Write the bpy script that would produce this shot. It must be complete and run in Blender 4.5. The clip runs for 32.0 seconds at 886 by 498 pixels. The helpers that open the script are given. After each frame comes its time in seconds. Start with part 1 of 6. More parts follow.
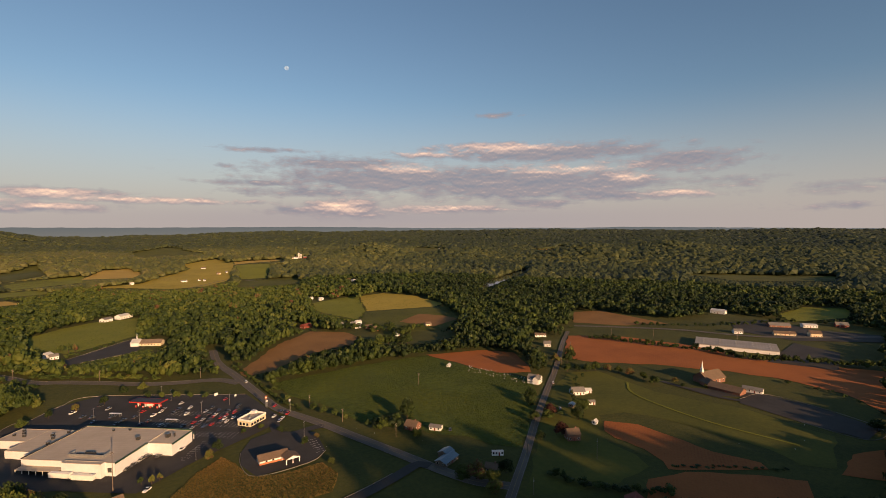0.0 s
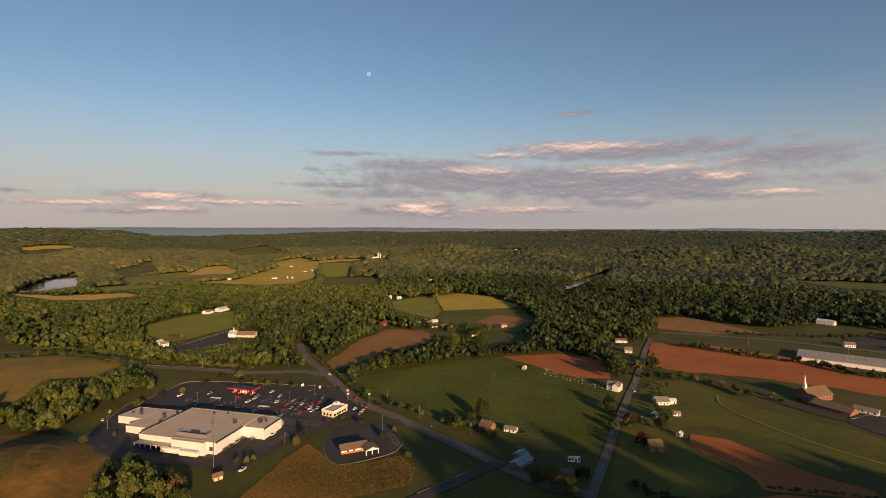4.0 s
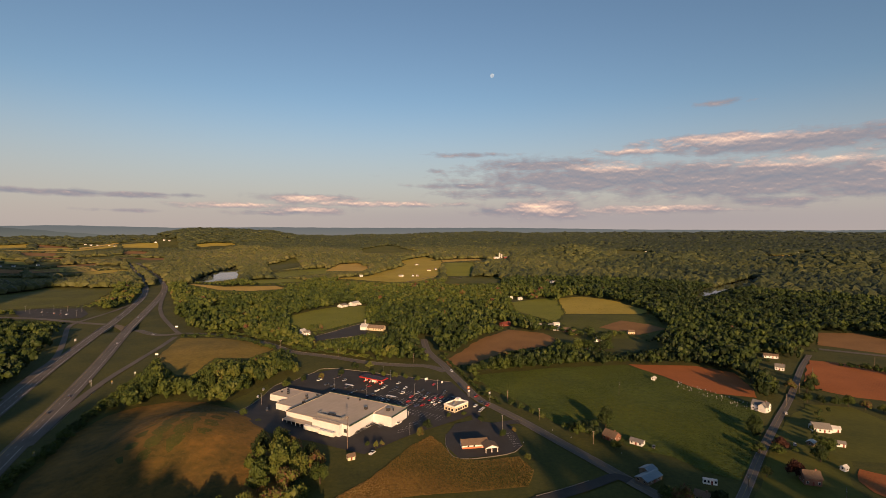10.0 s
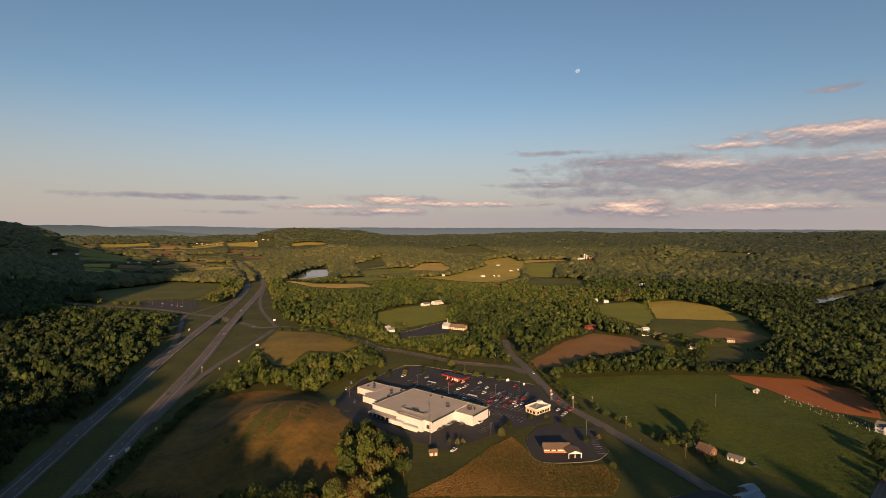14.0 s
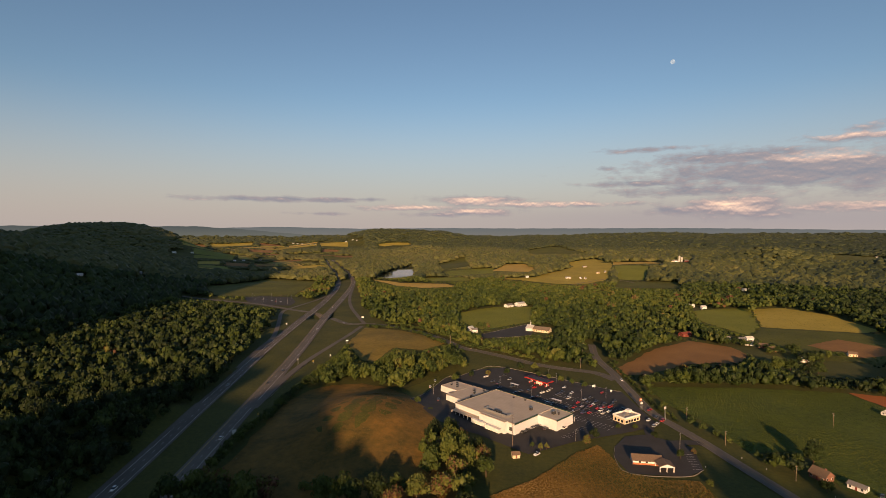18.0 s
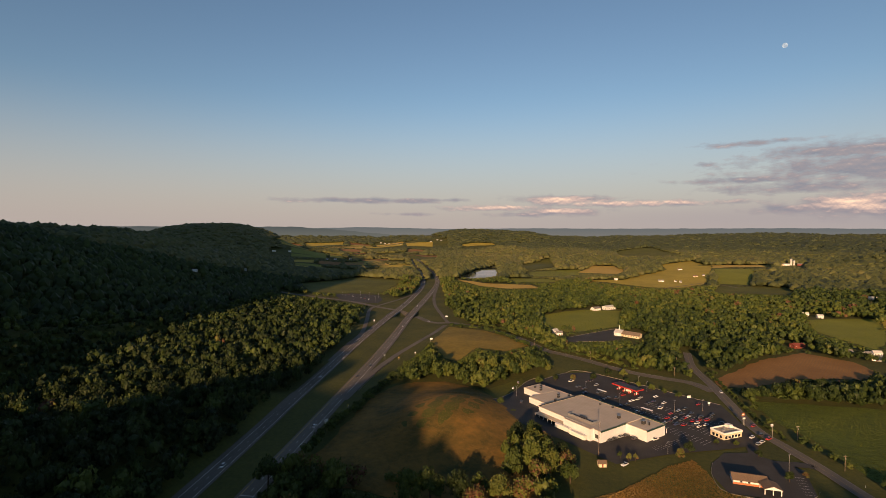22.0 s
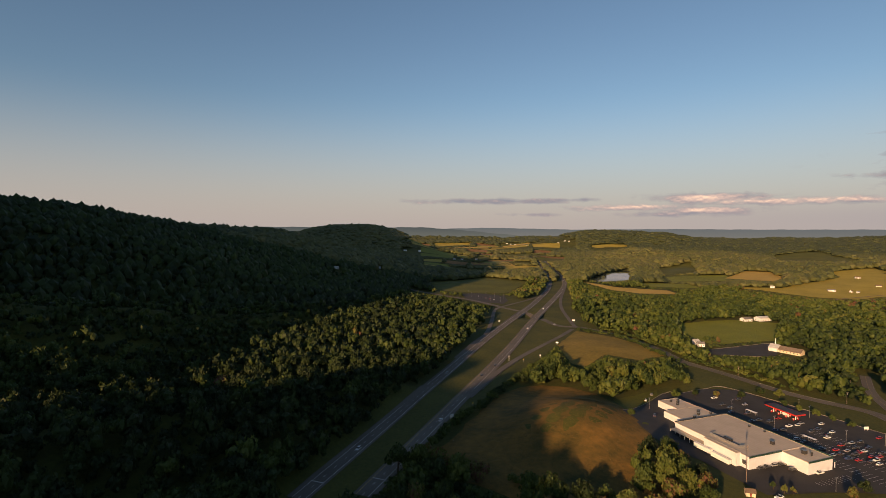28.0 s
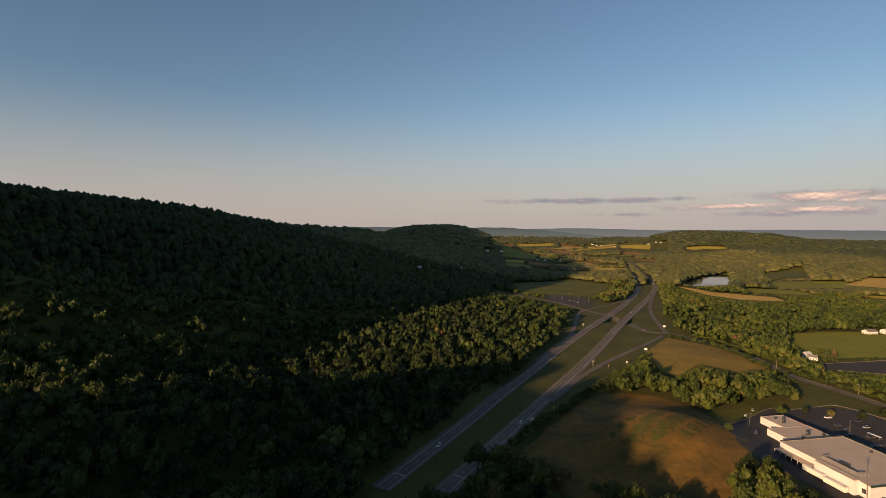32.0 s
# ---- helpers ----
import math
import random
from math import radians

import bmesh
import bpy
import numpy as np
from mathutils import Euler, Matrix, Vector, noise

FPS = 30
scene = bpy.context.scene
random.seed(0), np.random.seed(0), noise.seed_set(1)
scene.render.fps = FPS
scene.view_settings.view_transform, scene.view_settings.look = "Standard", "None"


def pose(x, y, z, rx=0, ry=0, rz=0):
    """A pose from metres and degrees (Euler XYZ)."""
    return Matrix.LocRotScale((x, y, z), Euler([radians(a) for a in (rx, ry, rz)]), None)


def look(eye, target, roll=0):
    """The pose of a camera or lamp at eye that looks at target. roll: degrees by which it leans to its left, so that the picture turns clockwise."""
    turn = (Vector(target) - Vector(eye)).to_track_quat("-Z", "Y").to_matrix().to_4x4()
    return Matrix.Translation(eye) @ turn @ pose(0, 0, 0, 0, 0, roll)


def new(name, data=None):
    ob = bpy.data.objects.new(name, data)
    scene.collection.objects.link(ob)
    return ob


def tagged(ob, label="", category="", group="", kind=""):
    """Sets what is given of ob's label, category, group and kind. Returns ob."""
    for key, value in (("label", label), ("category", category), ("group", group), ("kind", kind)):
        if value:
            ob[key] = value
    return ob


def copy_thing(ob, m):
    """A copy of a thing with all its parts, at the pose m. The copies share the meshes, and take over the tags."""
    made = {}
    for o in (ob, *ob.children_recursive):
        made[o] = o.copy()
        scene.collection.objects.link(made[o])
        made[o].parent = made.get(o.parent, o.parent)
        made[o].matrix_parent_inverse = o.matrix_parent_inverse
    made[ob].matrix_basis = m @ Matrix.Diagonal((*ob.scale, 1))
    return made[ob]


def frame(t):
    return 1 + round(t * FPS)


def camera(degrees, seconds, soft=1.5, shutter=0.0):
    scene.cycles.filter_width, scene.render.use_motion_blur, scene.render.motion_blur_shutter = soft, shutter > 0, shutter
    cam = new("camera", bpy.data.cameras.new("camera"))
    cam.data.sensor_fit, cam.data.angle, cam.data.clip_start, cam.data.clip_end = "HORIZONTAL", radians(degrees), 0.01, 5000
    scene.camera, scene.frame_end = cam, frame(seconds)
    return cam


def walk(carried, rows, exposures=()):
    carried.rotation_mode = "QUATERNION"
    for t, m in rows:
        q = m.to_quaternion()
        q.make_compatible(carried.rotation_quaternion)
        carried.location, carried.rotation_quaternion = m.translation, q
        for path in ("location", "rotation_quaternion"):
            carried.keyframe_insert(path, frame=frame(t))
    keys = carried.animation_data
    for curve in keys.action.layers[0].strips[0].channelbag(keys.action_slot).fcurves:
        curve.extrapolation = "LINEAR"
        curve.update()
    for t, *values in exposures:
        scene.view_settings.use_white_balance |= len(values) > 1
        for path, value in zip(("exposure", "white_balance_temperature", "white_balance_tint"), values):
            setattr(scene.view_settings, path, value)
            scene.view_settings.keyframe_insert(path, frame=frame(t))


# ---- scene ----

# ---- camera: it hovers, drifting slowly backwards, and turns to its left ----
cam = camera(83.27, 32.0, soft=0.6)
# seconds, compass bearing, tilt, lean
TURN = [(0, 29.17, -2.42, -0.01), (1, 27.12, -2.39, 0.08), (2, 24.92, -2.37, 0.14), (3, 22.65, -2.35, 0.18), (3.5, 21.55, -2.35, 0.18), (5.5, 16.91, -2.35, 0.17), (6, 15.76, -2.35, 0.18), (7, 13.49, -2.36, 0.2), (8, 11.22, -2.36, 0.23), (9, 8.9, -2.36, 0.27), (10, 6.55, -2.37, 0.31), (11, 4.24, -2.38, 0.31), (12, 1.97, -2.39, 0.29), (13, -0.44, -2.41, 0.27), (14, -2.83, -2.42, 0.24), (14.5, -4.0, -2.42, 0.23), (16.5, -8.77, -2.39, 0.19), (17, -9.99, -2.39, 0.19), (18, -12.39, -2.39, 0.18), (19, -14.83, -2.4, 0.19), (20, -17.27, -2.41, 0.19), (21, -19.62, -2.41, 0.19), (22, -21.99, -2.4, 0.17), (23, -24.34, -2.38, 0.14), (24, -26.68, -2.35, 0.12), (25, -29.06, -2.34, 0.1), (25.5, -30.29, -2.34, 0.11), (27.5, -35.08, -2.38, 0.18), (28, -36.4, -2.38, 0.21), (29, -38.84, -2.38, 0.26), (30, -41.21, -2.37, 0.3), (31, -43.5, -2.37, 0.32), (32, -45.81, -2.4, 0.29)]


def hover(t):
    """Where the camera floats at t seconds."""
    u = (t - 16) / 16
    return Vector((3.2 * u * u, -7.1 * u + 1.6 * u * u, 144 + 2.0 * u))


def aim(eye, bearing, tilt):
    a, b = radians(bearing), radians(tilt)
    return eye + Vector((math.sin(a) * math.cos(b), math.cos(a) * math.cos(b), math.sin(b)))


walk(cam, [(t, look(hover(t), aim(hover(t), a, b), lean)) for t, a, b, lean in TURN], exposures=[(0, 0.6, 6750, 10.5), (32, 0.6, 6750, 10.5)])


# ---- sky and sun ----
SUN_BEARING, SUN_UP = 175.0, 12.5
world = bpy.data.worlds.new("sky")
scene.world = world
world.use_nodes = True
wn = world.node_tree.nodes
sky = wn.new("ShaderNodeTexSky")
sky.sky_type, sky.sun_disc = "NISHITA", False
sky.sun_elevation, sky.sun_rotation = radians(SUN_UP), radians(SUN_BEARING)
sky.altitude, sky.air_density, sky.dust_density, sky.ozone_density = 200, 1.0, 0.7, 2.2
world.node_tree.links.new(sky.outputs[0], wn["Background"].inputs[0])
wn["Background"].inputs[1].default_value = 0.073
sun = new("sun", bpy.data.lights.new("sun", "SUN"))
sun.data.energy, sun.data.angle, sun.data.color = 5.0, radians(0.6), (1.0, 0.60, 0.30)
sun.matrix_world = look((math.sin(radians(SUN_BEARING)) * 900, math.cos(radians(SUN_BEARING)) * 900, 900 * math.tan(radians(SUN_UP))), (0, 0, 0))


# ---- materials ----
def nodes_of(name):
    m = bpy.data.materials.new(name)
    m.use_nodes = True
    return m, m.node_tree.nodes, m.node_tree.links


def ramp_node(n, stops):
    r = n.new("ShaderNodeValToRGB")
    e = r.color_ramp.elements
    while len(e) < len(stops):
        e.new(0.5)
    for k, (p, c) in enumerate(stops):
        e[k].position, e[k].color = p, (*c, 1)
    return r


def noise_node(n, links, scale, detail=4.0, rough=0.6, coords=None):
    t = n.new("ShaderNodeTexNoise")
    t.inputs["Scale"].default_value, t.inputs["Detail"].default_value, t.inputs["Roughness"].default_value = scale, detail, rough
    links.new(coords, t.inputs["Vector"])
    return t


def surface(name, dark, light, grain=1.0, patch=0.05, rough=0.8, bump=0.0, metal=0.0, spec=0.3, stripes=None, obj_var=0.0, mix=0.5, bump_scale=None):
    """A material that varies at two scales; stripes: (cycles a metre, turn in degrees, colour, amount)."""
    m, n, l = nodes_of(name)
    b = n["Principled BSDF"]
    co = n.new("ShaderNodeTexCoord").outputs["Object"]
    a, p = noise_node(n, l, grain, 5, 0.65, co), noise_node(n, l, patch, 3, 0.6, co)
    add = n.new("ShaderNodeMath")
    add.operation = "MULTIPLY_ADD"
    l.new(a.outputs["Fac"], add.inputs[0])
    add.inputs[1].default_value = mix
    half = n.new("ShaderNodeMath")
    half.operation = "MULTIPLY"
    half.inputs[1].default_value = 1 - mix
    l.new(p.outputs["Fac"], half.inputs[0])
    l.new(half.outputs[0], add.inputs[2])
    r = ramp_node(n, [(0.32, dark), (0.68, light)])
    l.new(add.outputs[0], r.inputs[0])
    col = r.outputs[0]
    if stripes:
        cycles, turn, tone, amount = stripes
        mp = n.new("ShaderNodeMapping")
        mp.inputs["Rotation"].default_value[2] = radians(turn)
        l.new(co, mp.inputs["Vector"])
        w = n.new("ShaderNodeTexWave")
        w.inputs["Scale"].default_value, w.inputs["Distortion"].default_value = cycles, 2.0
        w.inputs["Detail"].default_value, w.inputs["Detail Scale"].default_value = 2.0, 0.3
        l.new(mp.outputs[0], w.inputs["Vector"])
        k = n.new("ShaderNodeMath")
        k.operation = "MULTIPLY"
        k.inputs[1].default_value = amount
        l.new(w.outputs["Fac"], k.inputs[0])
        mx = n.new("ShaderNodeMix")
        mx.data_type = "RGBA"
        l.new(k.outputs[0], mx.inputs["Factor"])
        l.new(col, mx.inputs[6])
        mx.inputs[7].default_value = (*tone, 1)
        col = mx.outputs[2]
    if obj_var:
        info, hs = n.new("ShaderNodeObjectInfo"), n.new("ShaderNodeHueSaturation")
        mr = n.new("ShaderNodeMapRange")
        mr.inputs[3].default_value, mr.inputs[4].default_value = 1 - obj_var, 1 + obj_var
        l.new(info.outputs["Random"], mr.inputs[0])
        l.new(mr.outputs[0], hs.inputs["Value"])
        l.new(col, hs.inputs["Color"])
        col = hs.outputs[0]
    l.new(col, b.inputs["Base Color"])
    b.inputs["Roughness"].default_value, b.inputs["Metallic"].default_value = rough, metal
    b.inputs["Specular IOR Level"].default_value = spec
    if bump:
        bp = n.new("ShaderNodeBump")
        bp.inputs["Strength"].default_value, bp.inputs["Distance"].default_value = 1.0, bump
        src = a
        if bump_scale:
            src = noise_node(n, l, bump_scale, 4, 0.7, co)
        l.new(src.outputs["Fac"], bp.inputs["Height"])
        l.new(bp.outputs[0], b.inputs["Normal"])
    return m


GREENS = [(0.0, (0.016, 0.027, 0.009)), (0.35, (0.036, 0.057, 0.014)), (0.7, (0.074, 0.098, 0.020)), (0.93, (0.116, 0.124, 0.030)), (0.97, (0.13, 0.075, 0.035)), (1.0, (0.12, 0.06, 0.035))]


def foliage(name, by_object, stops=GREENS):
    """Leaves: tone by tree (an attribute, or the object's random number) and by leaf."""
    m, n, l = nodes_of(name)
    b = n["Principled BSDF"]
    if by_object:
        src = n.new("ShaderNodeObjectInfo").outputs["Random"]
    else:
        at = n.new("ShaderNodeAttribute")
        at.attribute_name = "tint"
        src = at.outputs["Fac"]
    isl = n.new("ShaderNodeNewGeometry").outputs["Random Per Island"]
    mr = n.new("ShaderNodeMapRange")
    mr.inputs[3].default_value, mr.inputs[4].default_value = -0.12, 0.12
    l.new(isl, mr.inputs[0])
    ad = n.new("ShaderNodeMath")
    ad.operation = "ADD"
    l.new(src, ad.inputs[0])
    l.new(mr.outputs[0], ad.inputs[1])
    r = ramp_node(n, stops)
    l.new(ad.outputs[0], r.inputs[0])
    l.new(r.outputs[0], b.inputs["Base Color"])
    b.inputs["Roughness"].default_value, b.inputs["Specular IOR Level"].default_value = 0.6, 0.2
    tr, ms = n.new("ShaderNodeBsdfTranslucent"), n.new("ShaderNodeMixShader")
    l.new(r.outputs[0], tr.inputs[0])
    ms.inputs[0].default_value = 0.18
    l.new(b.outputs[0], ms.inputs[1])
    l.new(tr.outputs[0], ms.inputs[2])
    l.new(ms.outputs[0], n["Material Output"].inputs[0])
    return m


M = {
    "ground": surface("grass_ground", (0.028, 0.038, 0.007), (0.088, 0.088, 0.014), 0.35, 0.02, 0.95, 0.25, bump_scale=0.5),
    "crop": surface("crop_rows", (0.024, 0.048, 0.004), (0.098, 0.130, 0.012), 0.22, 0.03, 0.9, 0.5, stripes=(0.35, 28, (0.06, 0.075, 0.016), 0.35), mix=0.65),
    "soil": surface("red_soil", (0.215, 0.066, 0.017), (0.400, 0.128, 0.033), 0.5, 0.018, 0.95, 0.15, stripes=(0.16, 52, (0.30, 0.112, 0.03), 0.4), mix=0.4),
    "soil2": surface("brown_soil", (0.160, 0.075, 0.022), (0.300, 0.155, 0.045), 0.4, 0.02, 0.95, 0.15, stripes=(0.12, 20, (0.19, 0.115, 0.045), 0.5), mix=0.4),
    "meadow": surface("meadow_grass", (0.115, 0.135, 0.012), (0.210, 0.215, 0.022), 0.3, 0.02, 0.9, 0.12, stripes=(0.05, 70, (0.15, 0.155, 0.012), 0.5), mix=0.4),
    "meadow2": surface("pasture_grass", (0.046, 0.056, 0.006), (0.112, 0.112, 0.012), 0.3, 0.015, 0.9, 0.12, mix=0.4),
    "rough": surface("rough_pasture", (0.040, 0.042, 0.009), (0.235, 0.125, 0.024), 0.22, 0.035, 0.95, 0.6, mix=0.42),
    "tawny": surface("tawny_pasture", (0.110, 0.088, 0.014), (0.265, 0.185, 0.032), 0.25, 0.03, 0.95, 0.4, mix=0.5),
    "scrub": surface("dry_scrub", (0.095, 0.062, 0.012), (0.290, 0.175, 0.035), 0.4, 0.05, 0.95, 0.6, mix=0.65),
    "gold": surface("ripe_grain", (0.36, 0.24, 0.050), (0.52, 0.36, 0.080), 0.2, 0.01, 0.9, 0.1, stripes=(0.03, 40, (0.30, 0.23, 0.07), 0.2), mix=0.35),
    "gold2": surface("cut_hay", (0.25, 0.20, 0.026), (0.40, 0.31, 0.048), 0.15, 0.012, 0.9, 0.1, mix=0.35),
    "asph": surface("asphalt", (0.030, 0.029, 0.028), (0.055, 0.052, 0.049), 1.2, 0.05, 0.85, 0.0, mix=0.35),
    "road": surface("worn_asphalt", (0.085, 0.075, 0.064), (0.145, 0.128, 0.108), 0.8, 0.03, 0.85, 0.0, mix=0.35),
    "concrete": surface("pale_concrete", (0.16, 0.145, 0.125), (0.25, 0.23, 0.20), 0.8, 0.05, 0.85),
    "gravel": surface("gravel", (0.13, 0.10, 0.07), (0.22, 0.17, 0.12), 1.5, 0.08, 0.95),
    "bark": surface("bark", (0.040, 0.028, 0.018), (0.085, 0.062, 0.042), 6.0, 0.8, 0.95, 0.03),
    "leaf": foliage("leaves", False),
    # greyed and bluish greens: distance haze painted into the leaf colour
    "leaf_far": foliage("hazed_distant_leaves", False, [(0.0, (0.026, 0.038, 0.022)), (0.3, (0.046, 0.060, 0.028)), (0.7, (0.094, 0.104, 0.036)), (1.0, (0.125, 0.122, 0.048))]),
    "leaf_tree": foliage("tree_leaves", True),
}
wm, n_, l_ = nodes_of("still_water")
wb = n_["Principled BSDF"]
wb.inputs["Base Color"].default_value, wb.inputs["Roughness"].default_value = (0.05, 0.06, 0.05, 1), 0.08
wt = noise_node(n_, l_, 0.15, 3, 0.6, n_.new("ShaderNodeTexCoord").outputs["Object"])
wbp = n_.new("ShaderNodeBump")
wbp.inputs["Strength"].default_value, wbp.inputs["Distance"].default_value = 0.25, 0.2
l_.new(wt.outputs["Fac"], wbp.inputs["Height"])
l_.new(wbp.outputs[0], wb.inputs["Normal"])
M["water"] = wm


# ---- the lie of the land ----
EYE_Z = 144.0
RIDGE_S, RIDGE_H = [-1400, -600, -300, 50, 309, 559, 700, 843, 960, 1060, 1300], [300, 255, 222, 168, 146, 110, 108, 104, 82, 50, 0]
SKY_AZ = [-180, -60, -40, -35, -31, -27, -20, -9, 1, 14, 28, 40, 60, 72, 180]
SKY_EL = [-0.6, -0.6, -0.75, -0.85, -0.85, -0.85, -0.9, -0.9, -0.62, -0.36, -0.33, -0.2, -0.12, -0.05, 0.0]
RISE_AZ, RISE_R = [-180, -62, -46, -41, -28, -22, -8, 0, 30, 50, 75, 180], [2800, 2800, 3700, 4300, 4300, 3700, 3300, 2800, 2700, 2500, 2200, 2200]

# crest of the unseen hill behind, its heights set by the shade it casts
CREST_X = [-1700, -1400, -1250, -1026, -747, -622, -560, -500, -465, -430, -380, -300, -250, -215, -195, -170, -110, -60, -30, -5, 20, 60, 110, 122, 132, 150, 190, 250, 300, 360, 420, 1500]
CREST_H = [640, 600, 540, 470, 420, 370, 330, 285, 220, 160, 125, 106, 111, 129, 140, 142, 139, 127, 112, 98, 88, 80, 82, 88, 122, 122, 116, 110, 102, 90, 84, 66]
HIGHWAY_Y, HIGHWAY_X = [100, 180, 270, 344, 459, 573, 738, 1008, 1199, 1365, 1643, 2065], [-190, -205, -233, -255, -288, -322, -371, -447, -518, -592, -750, -970]


def smooth(u):
    u = np.clip(u, 0, 1)
    return u * u * (3 - 2 * u)


def ground_z(x, y):
    """Height of the ground, for arrays or numbers."""
    x, y = np.asarray(x, float), np.asarray(y, float)
    r, az = np.hypot(x, y), np.degrees(np.arctan2(x, y))
    r0 = np.interp(az, RISE_AZ, RISE_R)
    top = EYE_Z + 4700 * np.tan(np.radians(np.interp(az, SKY_AZ, SKY_EL))) - 14
    u = np.clip((r - r0) / (4700 - r0), 0, 1)
    z = top * u ** 1.35 - 30 * smooth((r - 4720) / 200)
    x, y, r, far = x / 1.2, y / 1.2, r / 1.2, z
    z = 0.0
    # the mountain along the highway
    s, d = (x + 950) * -0.27 + y * 0.963, (x + 950) * 0.963 + y * 0.27
    crest = np.interp(s, RIDGE_S, RIDGE_H)
    z = z + crest * (0.5 + 0.5 * np.cos(np.pi * np.clip(np.where(d > 0, d / 560, d / 800), -1, 1))) ** 1.15
    # wooded hills in the valley
    for cx, cy, wide, deep, high in ((-1690, 1590, 330, 420, 126), (-1010, 3150, 520, 380, 78)):
        k = math.hypot(cx, cy)
        a, b = (x * cx + y * cy) / k - k, (x * cy - y * cx) / k
        z = z + high * np.exp(-(np.abs(b) / wide) ** 3.2 - (a / deep) ** 2)
    for cx, cy, wide, high in ((480, 1650, 330, 30), (-90, 1500, 300, 9), (430, 900, 170, 8), (1500, 1300, 420, 30), (1900, 800, 420, 25),
                              (640, 1590, 95, 34), (850, 1440, 95, 32), (1010, 1600, 100, 26), (1260, 1240, 130, 28), (1560, 1180, 120, 26), (-330, 1850, 120, 22), (-560, 2100, 140, 26), (300, 1950, 110, 20)):
        z = z + high * np.exp(-((x - cx) ** 2 + (y - cy) ** 2) / wide ** 2)
    # the unseen hill behind, over which the sun comes, its crest rippled for patchy shade
    crest = np.interp(x, CREST_X, CREST_H) + (8 * np.sin(x / 15) + 6 * np.sin(x / 6.1 + 1)) * smooth((-190 - x) / 60)
    z = np.maximum(z, crest * np.where(y > -350, smooth((40 - y) / 390), smooth((y + 1500) / 1150)))
    # the wooded foothill west of the highway, raised to the sun's ray so its tops catch the last light
    off = x - np.interp(y, [k / 1.2 for k in HIGHWAY_Y], [k / 1.2 for k in HIGHWAY_X])
    bumps = 2.6 * np.sin(x / 15 + np.sin(y / 31)) * np.sin(y / 18 + 0.7 * np.sin(x / 27)) + 2.0 * np.sin(x / 41 + y / 29)
    ray = np.interp(x + 0.0875 * (y + 350), CREST_X, CREST_H) - 0.2217 * (y + 350)
    rise = np.minimum(ray + 3 + bumps, 0.36 * np.clip(-off - 19, 0, 400)) * smooth((x + 570) / 130) * smooth((y + 60) / 80)
    z = np.maximum(z, rise)
    keep = smooth((np.abs(off) - 26) / 50)
    # the field mound beside the highway, and the highway's bed
    z = z + 16 * np.exp(-((x + 108) / 36) ** 2 - ((y - 278) / 46) ** 2) + 5 * keep * np.exp(-((x + 150) / 70) ** 2 - ((y - 480) / 70) ** 2)
    z = z - 5.5 * np.exp(-((x + 306) / 17) ** 2 - ((y - 622) / 17) ** 2)
    roll = smooth((r - 700) / 900) * smooth((4300 - r) / 600)
    z = z + keep * roll * (5 * np.sin(x / 173 + 1) * np.sin(y / 211) + 3 * np.sin(x / 71 + y / 133) + 2.0 * np.sin(y / 61 - x / 97))
    z = z + keep * smooth((r - 2600) / 900) * smooth((4000 - r) / 300) * smooth((np.abs(az + 35) - 6) / 6) * 9 * np.sin(x / 260 + 2 * np.sin(y / 390)) * np.sin(y / 310 + 1)
    return far + 1.2 * z


